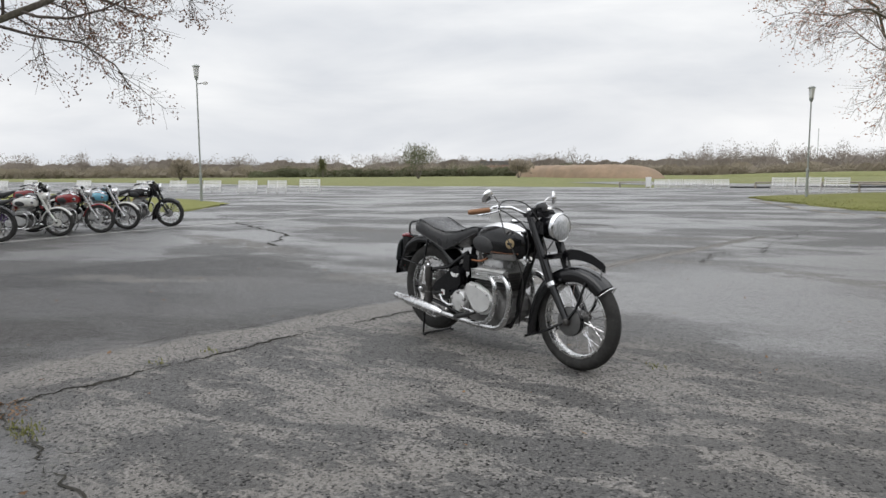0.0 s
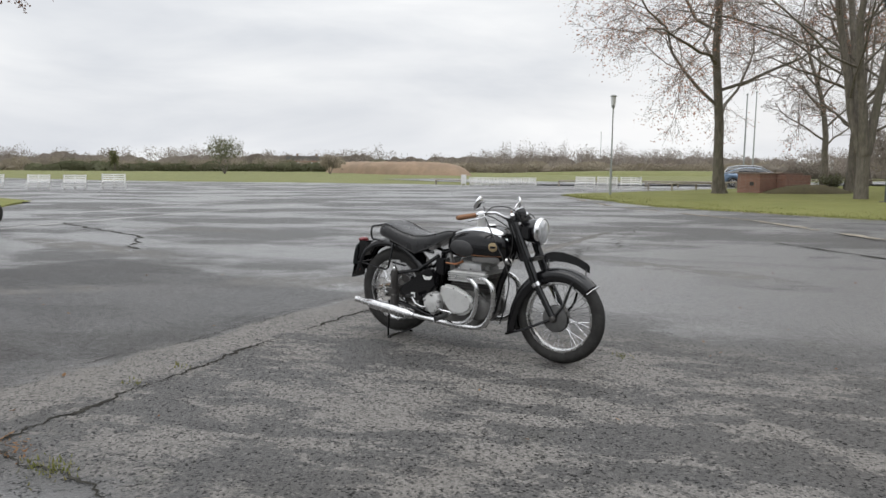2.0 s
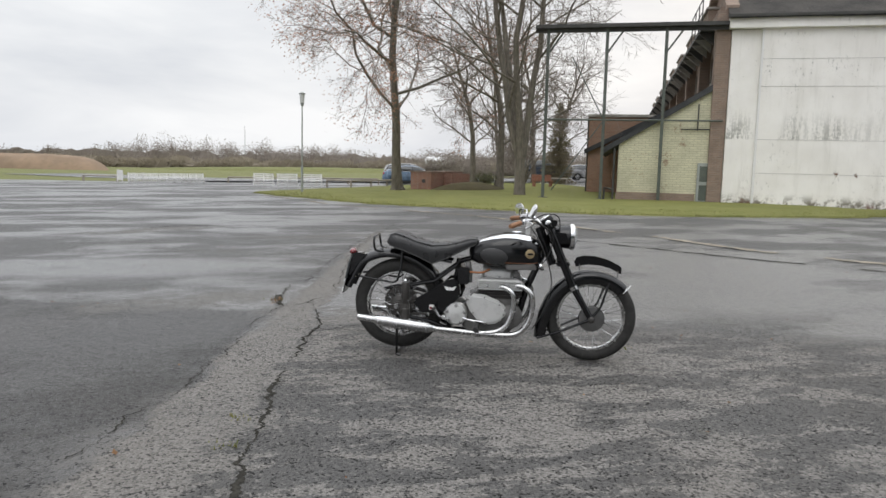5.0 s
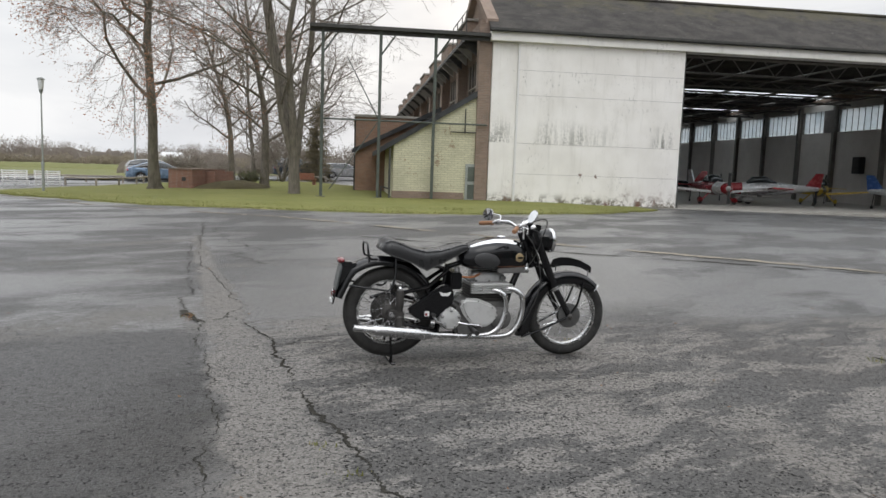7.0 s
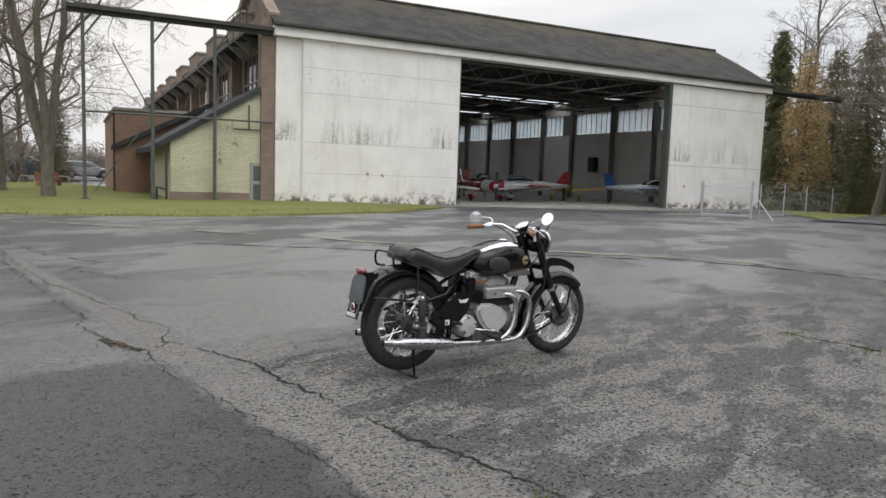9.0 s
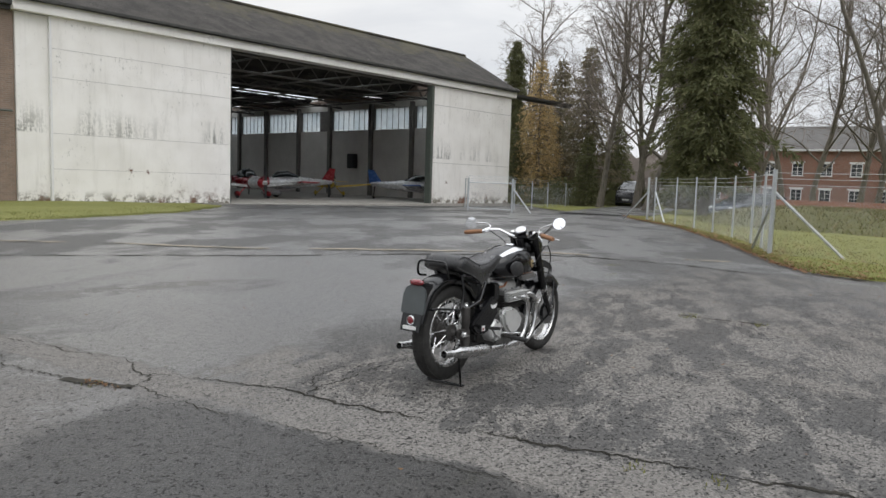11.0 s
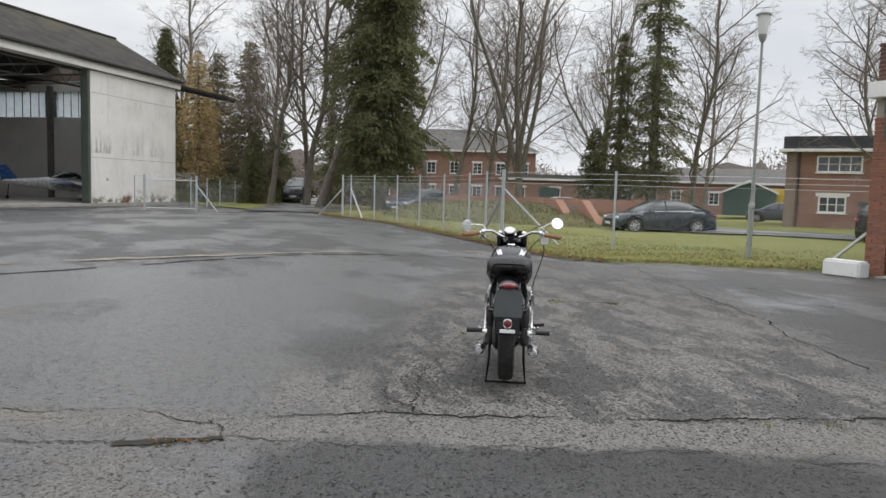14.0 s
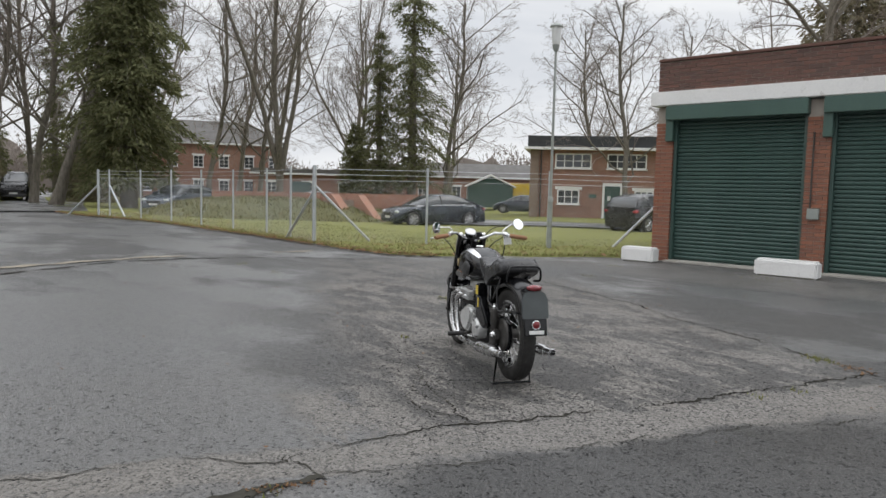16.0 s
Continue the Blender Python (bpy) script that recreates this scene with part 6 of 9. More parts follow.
# ---- old shelter wall on the bank ----
sw = thing("shelter_wall", "low orange brick wall capping the grass bank", "wall")
zb = gz(33, 0)
for (x0, y0), (x1, y1) in (((33.2, 3.9), (33.0, -7.5)), ((33.0, -7.5), (37, -8))):
    A, B = Vector((x0, y0, 0)), Vector((x1, y1, 0))
    d = (B - A)
    a = math.atan2(d.y, d.x)
    part("wall", Geo().box(0, d.length, -0.12, 0.12, 0.0, 1.32, Matrix.Translation((x0, y0, zb)) @ Matrix.Rotation(a, 4, "Z")), M_WALLORANGE, sw, smooth=0)
ramp = thing("brick_steps", "two sloping brick cheek walls of old shelter steps", "steps")
for y in (-1.75, -3.0):
    m_ = Matrix.Translation((29.6, y, gz(29.5, -3))) @ Matrix.Rotation(radians(36), 4, "Z")
    g = Geo().prism([(-1.75, -0.2), (-1.7, 0.02), (-0.35, 1.3), (0.5, 1.3), (0.5, -0.2)], -0.24, 0.24, m_)
    part("cheek_wall", g, M_WALLORANGE, ramp, "weathered orange brick with pale mortar", smooth=0)
part("doorway", Geo().box(-0.2, 0.0, -1.0, 0.9, -0.1, 1.05, Matrix.Translation((29.6, -2.3, gz(30, -3)))), M_WALLBROWN, ramp, smooth=0)


# ---- white concrete blocks ----
def barrier(x, y, turn, L, label):
    t = thing("concrete_block", label, "barrier", Matrix.Translation((x, y, gz(x, y))) @ Matrix.Rotation(radians(turn), 4, "Z"), "white blocks before the workshop")
    part("block", Geo().box(-L / 2, L / 2, -0.16, 0.16, -0.01, 0.3), M_WHITE, t, smooth=40, bevel=0.035)
    part("foot", Geo().box(-L / 2 + 0.06, L / 2 - 0.06, -0.13, 0.13, -0.02, 0.03), M_CONC, t)


barrier(7.95, -5.98, 213, 0.72, "short white painted concrete block")
barrier(5.2, -7.3, 213, 1.05, "long white painted concrete block")


# ---- cars ----
def car_paint(name, c, rough=0.22):
    n = Nodes(name)
    return n.done(n.mix(n.span(n.noise(3, 4), 0.3, 0.7), c, tuple(x * 0.8 for x in c)), n.span(n.noise(6, 4), 0.3, 0.7, rough, rough + 0.08), 0.25, Coat_Weight=0.6, Coat_Roughness=0.08)


M_TYRE = worn("tyre_rubber", (0.02, 0.02, 0.02), (0.035, 0.034, 0.033), 0.8, scale=12, fine=80)
M_ALLOY = worn("alloy_wheel", (0.5, 0.5, 0.51), (0.6, 0.6, 0.61), 0.35, 0.8, scale=10)
M_REDLAMP = glass_mat("red_lens", (0.35, 0.015, 0.02), 0.12)
M_CLEARLAMP = glass_mat("clear_lens", (0.6, 0.62, 0.63), 0.1)
M_BLACKTRIM = worn("black_trim", (0.015, 0.015, 0.016), (0.025, 0.025, 0.026), 0.5, scale=9)
M_PLATE = worn("plate_white", (0.62, 0.62, 0.6), (0.7, 0.7, 0.68), 0.5, scale=9)


def car(m, paint, label, L=4.6, W=1.8, H=1.43, wheelbase=2.8, kind="saloon", group="parked cars"):
    """A car that looks along +x, on its wheels."""
    t = thing("car", label, "car", m, group)
    k, h = L / 4.6, H / 1.43
    if kind == "saloon":
        low = [(-2.28, .62), (-2.2, .95), (-1.75, 1.0), (-1.0, 0.98), (0.95, 0.93), (1.7, 0.84), (2.15, 0.7), (2.3, .5)]
        roof = [(-1.95, 0.99), (-1.2, 1.3), (-0.55, 1.43), (0.1, 1.42), (0.55, 1.33), (1.25, 0.92)]
    elif kind == "hatch":
        low = [(-2.25, .6), (-2.25, .95), (-1.9, 1.02), (-1.0, 1.0), (0.9, 0.96), (1.7, 0.88), (2.15, 0.72), (2.3, .5)]
        roof = [(-2.2, 1.0), (-1.95, 1.32), (-1.2, 1.45), (0.0, 1.45), (0.5, 1.36), (1.35, 0.95)]
    else:
        low = [(-2.28, .7), (-2.28, 1.1), (-1.9, 1.15), (-1.0, 1.14), (0.9, 1.1), (1.75, 1.02), (2.2, 0.85), (2.3, .6)]
        roof = [(-2.22, 1.12), (-2.05, 1.5), (-1.3, 1.66), (0.1, 1.66), (0.6, 1.55), (1.4, 1.08)]
    low = [(x * k, z * h) for x, z in low]
    roof = [(x * k, z * h) for x, z in roof]
    wr = 0.325 * h ** 0.5
    xf, xr = wheelbase / 2 + 0.05, -wheelbase / 2 + 0.05
    # body: rings across the car
    xs = sorted(set([x for x, _ in low] + [xf - wr * 1.12, xf, xf + wr * 1.12, xr - wr * 1.12, xr, xr + wr * 1.12, xf - wr * 0.8, xf + wr * 0.8, xr - wr * 0.8, xr + wr * 0.8, -0.6 * k, 0.3 * k]))

    def interp(tab, x):
        for (x0, z0), (x1, z1) in zip(tab, tab[1:]):
            if x0 <= x <= x1 and x1 > x0:
                return z0 + (z1 - z0) * (x - x0) / (x1 - x0)
        return tab[0][1] if x < tab[0][0] else tab[-1][1]

    rings = []
    for x in xs:
        zt = interp(low, x)
        zb = 0.2 * h
        for c in (xf, xr):
            d = abs(x - c)
            if d < wr * 1.13:
                zb = max(zb, wr + math.sqrt(max(0, (wr * 1.13) ** 2 - d * d)) * 1.0)
        zb = min(zb, zt - 0.05)
        e = max(0.0, (abs(x) - L * 0.4) / (L * 0.1))
        w = W / 2 * (1 - 0.16 * e * e)
        zm = zb + (zt - zb) * 0.6
        rings.append([Vector((x, s * q, z)) for s, q, z in ((1, w * 0.93, zb), (1, w, zb + (zm - zb) * 0.4), (1, w, zm), (1, w * 0.95, zt - 0.03), (1, w * 0.86, zt), (-1, w * 0.86, zt), (-1, w * 0.95, zt - 0.03), (-1, w, zm), (-1, w, zb + (zm - zb) * 0.4), (-1, w * 0.93, zb))])
    body = part("body", Geo().loft(rings), paint, t, smooth=50)
    # glasshouse
    g, rings = Geo(), []
    for i, (x, z) in enumerate(roof):
        zb = interp(low, x) - 0.02
        w0, w1 = W / 2 * 0.88, W / 2 * (0.88 - 0.2 * min(1, (z - zb) / (0.45 * h)))
        zz_ = max(z, zb + 0.01)
        rings.append([Vector((x, w0, zb)), Vector((x, (w0 + w1) / 2 + 0.02, (zb + zz_) / 2)), Vector((x, w1, zz_ - 0.04)), Vector((x, w1 * 0.8, zz_)), Vector((x, -w1 * 0.8, zz_)), Vector((x, -w1, zz_ - 0.04)), Vector((x, -(w0 + w1) / 2 - 0.02, (zb + zz_) / 2)), Vector((x, -w0, zb))])
    part("glass", Geo().loft(rings), M_CARGLASS, t, "dark tinted windows", smooth=50)
    # roof skin and pillars over the glass
    g = Geo()
    rr = [[p + Vector((0, 0, 0.006)) for p in r[2:6]] for r in rings[1:-1]]
    g.loft(rr, caps=False, wrap=False)
    part("roof_skin", g, paint, t, smooth=60)
    for s in (0, 1):
        side = (lambda v: Vector((v.x, -v.y, v.z))) if s else (lambda v: v)
        for i in range(len(rings) - 1):
            a, b = rings[i], rings[i + 1]
            if i in (0, len(rings) - 2):
                part("pillar", Geo().tube([side(a[0] + Vector((0, 0.0, 0.01))), side(b[2])], 0.035, 5), paint, t)
        mid = rings[len(rings) // 2]
        part("pillar", Geo().tube([side(mid[0] + Vector((-0.1, 0.01, 0))), side(mid[2] + Vector((-0.05, 0, 0)))], 0.035, 5), M_BLACKTRIM, t)
        part("window_trim", Geo().tube([side(r[0] + Vector((0, 0.012, 0.02))) for r in rings[1:]], 0.012, 4), M_ALLOY if kind == "saloon" else M_BLACKTRIM, t)
        yy = (-1 if s else 1) * (W / 2 + 0.02)
        part("door_handle", Geo().box(-0.55 * k, -0.38 * k, min(yy, yy * 0.98), max(yy, yy * 0.98), 0.78 * h, 0.81 * h), paint, t)
        part("door_handle", Geo().box(0.4 * k, 0.57 * k, min(yy, yy * 0.98), max(yy, yy * 0.98), 0.77 * h, 0.8 * h), paint, t)
        part("door_seam", Geo().box(-0.3 * k, -0.285 * k, min(yy, yy * 0.96), max(yy, yy * 0.96) - 0.012, 0.3 * h, 0.9 * h), M_BLACKTRIM, t)
        part("sill", Geo().box(xr + wr * 1.2, xf - wr * 1.2, min(yy * 0.95, yy * 1.0), max(yy * 0.95, yy * 1.0), 0.18 * h, 0.26 * h), M_BLACKTRIM, t)
        mir = part("mirror", Geo().ball((0.85 * k, yy * 1.08, 0.97 * h), 0.1, 10, 6, 0.8, 1, 0.7), paint, t)
        part("headlamp", Geo().ball((L * 0.47, yy * 0.72, 0.64 * h), 0.13, 10, 6, 0.7, 1.3, 0.6), M_CLEARLAMP, t)
        part("tail_lamp", Geo().ball((-L * 0.475, yy * 0.8, 0.8 * h), 0.12, 10, 6, 0.6, 1.3, 0.7), M_REDLAMP, t)
        for x in (xf, xr):
            y0 = (-1 if s else 1) * (W / 2 - 0.11)
            rot = Matrix.Translation((x, y0, wr)) @ Matrix.Rotation(radians(90 if s else -90), 4, "X")
            wh = part("wheel", Geo().lathe([(wr * 0.6, -0.1), (wr * 0.95, -0.1), (wr, -0.07), (wr, 0.07), (wr * 0.95, 0.1), (wr * 0.68, 0.105), (wr * 0.66, 0.07)], 24, rot, False), M_TYRE, t, "black tyre")
            part("rim", Geo().lathe([(wr * 0.68, 0.1), (wr * 0.64, 0.06), (wr * 0.6, 0.03), (0.001, 0.02)], 20, rot, False), M_BLACKTRIM, wh)
            sp = Geo()
            for q in range(7):
                a = q * 2 * math.pi / 7
                sp.tube([rot @ Vector((0.03 * math.cos(a), 0.03 * math.sin(a), 0.09)), rot @ Vector((wr * 0.66 * math.cos(a), wr * 0.66 * math.sin(a), 0.085))], 0.025, 4)
            sp.lathe([(wr * 0.66, 0.07), (wr * 0.69, 0.1), (wr * 0.62, 0.1), (wr * 0.61, 0.06)], 20, rot, False)
            part("spokes", sp, M_ALLOY, wh)
    part("grille", Geo().box(L * 0.485, L * 0.5 + 0.004, -0.45, 0.45, 0.42 * h, 0.6 * h), M_BLACKTRIM, t, bevel=0.01)
    part("number_plate", Geo().box(L * 0.5, L * 0.5 + 0.015, -0.26, 0.26, 0.36 * h, 0.46 * h), M_PLATE, t, "blank pale number plate")
    part("bumper", Geo().box(L * 0.46, L * 0.495, -W * 0.4, W * 0.4, 0.2 * h, 0.36 * h), paint, t, bevel=0.03)
    part("bumper", Geo().box(-L * 0.498, -L * 0.46, -W * 0.4, W * 0.4, 0.26 * h, 0.5 * h), paint, t, bevel=0.03)
    part("underside", Geo().box(-L * 0.42, L * 0.42, -W * 0.36, W * 0.36, 0.17 * h, 0.5 * h), M_BLACKTRIM, t)
    return t


P_NAVY = car_paint("navy_paint", (0.022, 0.032, 0.045))
P_GREYBLUE = car_paint("grey_blue_paint", (0.075, 0.09, 0.115))
P_SILVER = car_paint("silver_paint", (0.45, 0.46, 0.47))
P_WHITE = car_paint("white_car_paint", (0.72, 0.72, 0.72))
P_BLACK = car_paint("black_paint", (0.012, 0.012, 0.014))
P_BLUE = car_paint("pale_blue_paint", (0.17, 0.25, 0.36))
P_RED = car_paint("red_car_paint", (0.3, 0.03, 0.03))
P_YELLOW = car_paint("yellow_paint", (0.62, 0.42, 0.03), 0.4)


def carat(x, y, heading, lift=0.1):
    return Matrix.Translation((x, y, gz(x, y) + lift)) @ Matrix.Rotation(radians(heading), 4, "Z")


car(carat(26.6, -6.15, 104, 0.0), P_NAVY, "dark navy saloon car parked beside the lawn", 4.62, 1.81, 1.43, 2.8)
car(carat(36.6, 5.8, 150, 0.06), P_GREYBLUE, "dark grey-blue hatchback half hidden by the bank", 4.4, 1.8, 1.45, 2.65, "hatch")
car(carat(20.6, -13.7, 292, 0.0), P_BLACK, "small black hatchback behind the workshop corner", 3.9, 1.7, 1.5, 2.5, "hatch")
car(carat(53.5, 18.6, 190, 0.1), P_BLACK, "dark four-wheel-drive car on the road behind trees", 4.5, 1.85, 1.75, 2.7, "suv")
car(carat(49, -18.9, 60, 0.1), P_GREYBLUE, "dark car beside the brick house", 4.3, 1.75, 1.45, 2.6, "hatch")
w1 = car(carat(72.3, 34.0, 20, 0.05), P_WHITE, "white car in the row beyond the trees", 4.3, 1.75, 1.5, 2.6, "hatch")
for x, y, a in ((73.0, 32.4, 24), (73.6, 30.8, 15), (74.5, 28.3, 20), (75.6, 25.6, 18), (71.0, 37.5, 22)):
    copy_thing(w1, carat(x, y, a, 0.05))
car(carat(74.2, 29.6, 20, 0.05), P_SILVER, "silver car in the row beyond the trees", 4.4, 1.75, 1.5, 2.6, "hatch")
car(carat(72.6, 33.2, 20, 0.05), P_GREYBLUE, "grey car in the row beyond the trees", 4.4, 1.75, 1.5, 2.6, "hatch")
car(carat(63, -3.5, 100, 0.1), P_SILVER, "silver car behind the orange wall", 4.4, 1.75, 1.5, 2.6, "hatch")
car(carat(-8.2, 51.2, 12, 0.0), P_BLUE, "pale blue saloon behind the leaning tree", 4.6, 1.8, 1.42, 2.75)
car(carat(-40.7, 139.7, 15, 0.3), P_RED, "red car far across the airfield", 4.5, 1.8, 1.5, 2.7, "hatch")
car(carat(-9.0, 55.5, 14, 0.12), P_SILVER, "silver car behind the pale blue saloon", 4.4, 1.75, 1.45, 2.65, "hatch")
car(carat(2.5, 68, 5, 0.12), P_GREYBLUE, "dark car on the far road", 4.5, 1.8, 1.6, 2.7, "suv")
car(carat(7.2, 68, 5, 0.12), P_SILVER, "silver car on the far road", 4.5, 1.8, 1.5, 2.7, "hatch")
van = thing("truck", "yellow box truck behind the green shed", "truck", carat(66, -25.5, 70))
part("box", Geo().box(-2.5, 1.5, -1.1, 1.1, 0.6, 2.7), P_YELLOW, van, bevel=0.05)
part("cab", Geo().box(1.55, 3.0, -1.0, 1.0, 0.5, 2.1), P_YELLOW, van, bevel=0.1)
for x in (-1.6, 2.2):
    for y in (-0.95, 0.95):
        part("wheel", Geo().lathe([(0.3, -0.12), (0.4, -0.1), (0.4, 0.1), (0.3, 0.12)], 16, Matrix.Translation((x, y, 0.4)) @ Matrix.Rotation(radians(90), 4, "X")), M_TYRE, van)
# concrete mixer, its drum simplified to a level tapered tank
mix_ = thing("tanker", "white concrete mixer lorry on the distant road", "lorry", carat(-15.2, 134, 10))
part("tank", Geo().tube([(-2.6, 0, 2.0), (-2.2, 0, 2.0), (1.2, 0, 2.0), (1.5, 0, 2.0)], [0.5, 0.95, 0.95, 0.6], 14), P_WHITE, mix_)
part("cab", Geo().box(1.8, 3.2, -1.1, 1.1, 0.6, 2.5), P_WHITE, mix_, bevel=0.08)
part("chassis", Geo().box(-2.8, 3.0, -0.5, 0.5, 0.6, 1.1), M_BLACKTRIM, mix_)
for x in (-2, -1, 2.4):
    for y in (-0.95, 0.95):
        part("wheel", Geo().lathe([(0.3, -0.12), (0.45, -0.1), (0.45, 0.1), (0.3, 0.12)], 16, Matrix.Translation((x, y, 0.45)) @ Matrix.Rotation(radians(90), 4, "X")), M_TYRE, mix_)


# ---- brick buildings ----
def window_unit(parent, x0, x1, z0, z1, y, cols, rows, lintel=True):
    w = part("window", Geo().box(x0, x1, y - 0.01, y + 0.06, z0, z1), M_WINDOW, parent, "white framed window with small panes", smooth=0)
    g = Geo().box(x0 - 0.05, x0 + 0.04, y - 0.04, y + 0.02, z0, z1).box(x1 - 0.04, x1 + 0.05, y - 0.04, y + 0.02, z0, z1)
    g.box(x0, x1, y - 0.04, y + 0.02, z0 - 0.03, z0 + 0.05).box(x0, x1, y - 0.04, y + 0.02, z1 - 0.05, z1 + 0.03)
    part("frame", g, M_WHITE, w, smooth=0)
    for c in range(1, cols):
        x = x0 + (x1 - x0) * c / cols
        part("glazing_bar", Geo().box(x - 0.03, x + 0.03, y - 0.035, y - 0.012, z0, z1), M_WHITE, w, smooth=0)
    for r in range(1, rows):
        z = z0 + (z1 - z0) * r / rows
        part("glazing_bar", Geo().box(x0, x1, y - 0.036, y - 0.013, z - 0.02, z + 0.02), M_WHITE, w, smooth=0)
    part("sill", Geo().box(x0 - 0.12, x1 + 0.12, y - 0.1, y, z0 - 0.1, z0 - 0.03), M_WHITE, w, smooth=0)
    if lintel:
        part("lintel", Geo().box(x0 - 0.2, x1 + 0.2, y - 0.05, y, z1 + 0.03, z1 + 0.22), M_WHITE, w, smooth=0)
    return w


HB = Matrix.Translation((39.6, -16.0, -0.3)) @ Matrix.Rotation(radians(-115), 4, "Z")
house = thing("brick_house", "two-storey red brick building with flat dark roof", "house", HB)
part("wall", Geo().box(0, 12, 0, 8, -0.8, 4.55), M_WALLFAR, house, "red brick wall", smooth=0)
part("pilaster", Geo().box(-0.12, 0.45, -0.12, 0.5, -0.8, 4.5), M_WALLBROWN, house, smooth=0)
part("eaves_board", Geo().box(-0.5, 12.4, -0.6, 8.5, 4.45, 4.62), M_WHITE, house, "white soffit board", smooth=0)
part("roof", Geo().box(-0.3, 12.3, -0.35, 8.3, 4.62, 5.35), M_BLACKROOF, house, "dark flat roof edge", smooth=0)
window_unit(house, 1.55, 3.8, 3.3, 4.2, 0, 4, 2, False)
window_unit(house, 4.9, 7.3, 3.3, 4.2, 0, 4, 2, False)
window_unit(house, 1.75, 3.1, 0.95, 1.85, 0, 3, 2)
window_unit(house, 6.7, 7.8, 0.95, 1.85, 0, 3, 2)
dd = part("door", Geo().box(4.75, 5.75, -0.06, 0.0, 0.0, 2.15), M_GREEN, house, "dark green panelled door", smooth=0)
part("frame", Geo().box(4.62, 4.76, -0.08, 0, 0, 2.3).box(5.74, 5.88, -0.08, 0, 0, 2.3).box(4.62, 5.88, -0.08, 0, 2.15, 2.35), M_WHITE, dd, smooth=0)
part("notice", Geo().box(4.95, 5.15, -0.07, -0.061, 1.2, 1.5), M_WHITE, dd)
part("name_sign", Geo().box(3.75, 4.25, -0.03, 0, 1.35, 1.6), M_GREENBOX, house, "small green sign plate")
part("drainpipe", Geo().tube([(0.6, -0.15, 0), (0.6, -0.15, 4.5)], 0.05, 6), M_STEELDARK, house)


def block_house(name, label, m, L, D, H, roof_h, cols, storeys, roof=True, gap=3.0):
    t = thing(name, label, "building", m)
    part("wall", Geo().box(0, L, 0, D, -0.5, H), M_WALLFAR, t, "red brick wall", smooth=0)
    if roof:
        e = 0.4
        g = Geo().add([(-e, -e, H), (L + e, -e, H), (L + e, D + e, H), (-e, D + e, H), (D / 2, D / 2, H + roof_h), (L - D / 2, D / 2, H + roof_h)],
                      [(0, 1, 5, 4), (1, 2, 5), (2, 3, 4, 5), (3, 0, 4), (3, 2, 1, 0)])
        part("roof", g, M_ROOFGREY, t, "grey hipped roof", smooth=0)
    else:
        part("roof", Geo().box(-0.3, L + 0.3, -0.3, D + 0.3, H, H + roof_h), M_ROOFGREY, t, "pale flat roof edge", smooth=0)
    part("eaves_board", Geo().box(-0.42, L + 0.42, -0.42, -0.3, H - 0.2, H), M_WHITE, t, smooth=0)
    for s in range(storeys):
        for c in range(cols):
            x = (c + 0.5) * L / cols
            window_unit(t, x - 0.55, x + 0.55, 0.9 + s * 3.0, 2.3 + s * 3.0, 0, 2, 3)
    return t


block_house("barracks", "long two-storey red brick barracks with hipped roof", Matrix.Translation((88, 22, -0.5)) @ Matrix.Rotation(radians(-88), 4, "Z"), 24, 9, 6.9, 3.0, 8, 2)
low_b = block_house("brick_range", "low flat-roofed red brick range behind the trees", Matrix.Translation((83, 2.0, -0.5)) @ Matrix.Rotation(radians(-92), 4, "Z"), 17, 7, 3.4, 0.5, 4, 1, False)
part("garage_door", Geo().box(4.4, 6.6, -0.05, 0.0, 0, 2.4), M_GREEN, low_b, "dark green garage door")
part("garage_door", Geo().box(11.5, 13.5, -0.05, 0.0, 0, 2.4), M_GREEN, low_b, "dark green garage door")
block_house("brick_range", "red brick block beyond the green shed", Matrix.Translation((86, -17, -0.5)) @ Matrix.Rotation(radians(-98), 4, "Z"), 22, 7, 3.6, 1.8, 5, 1)
shed = thing("shed", "dark green timber shed with a pale roof", "shed", Matrix.Translation((65.5, -19.3, -0.35)) @ Matrix.Rotation(radians(-105), 4, "Z"))
part("wall", Geo().prism([(0, 0), (4.6, 0), (4.6, 2.1), (2.3, 3.1), (0, 2.1)], 0, 6), M_GREEN, shed, "dark green boarding", smooth=0)
part("roof", Geo().prism([(-0.25, 2.05), (2.3, 3.2), (4.85, 2.05), (4.85, 2.2), (2.3, 3.38), (-0.25, 2.2)], -0.2, 6.2), M_WHITE, shed, "pale roof with white barge boards", smooth=0)
cot = thing("cottage", "distant brick cottages beyond the airfield hedge", "house", Matrix.Translation((-162, 160, -0.6)) @ Matrix.Rotation(radians(40), 4, "Z") @ Matrix.Scale(0.55, 4))
part("wall", Geo().box(-11, 11, 0, 8, 0, 4.6), M_WALLFAR, cot, smooth=0)
part("roof", Geo().prism([(-11.5, 4.5), (11.5, 4.5), (11.0, 7.2), (-11.0, 7.2)], 2, 6), M_ROOFGREY, cot, "grey-brown roof", smooth=0)
for x in (-8, -4, 4, 8):
    part("window", Geo().box(x - 0.9, x + 0.9, -0.06, 0, 2.6, 3.8), M_WHITE, cot)
for x in (-5, 6):
    part("chimney", Geo().box(x - 0.6, x + 0.6, 3.6, 4.6, 7, 8.6), M_WALLBROWN, cot, smooth=0)
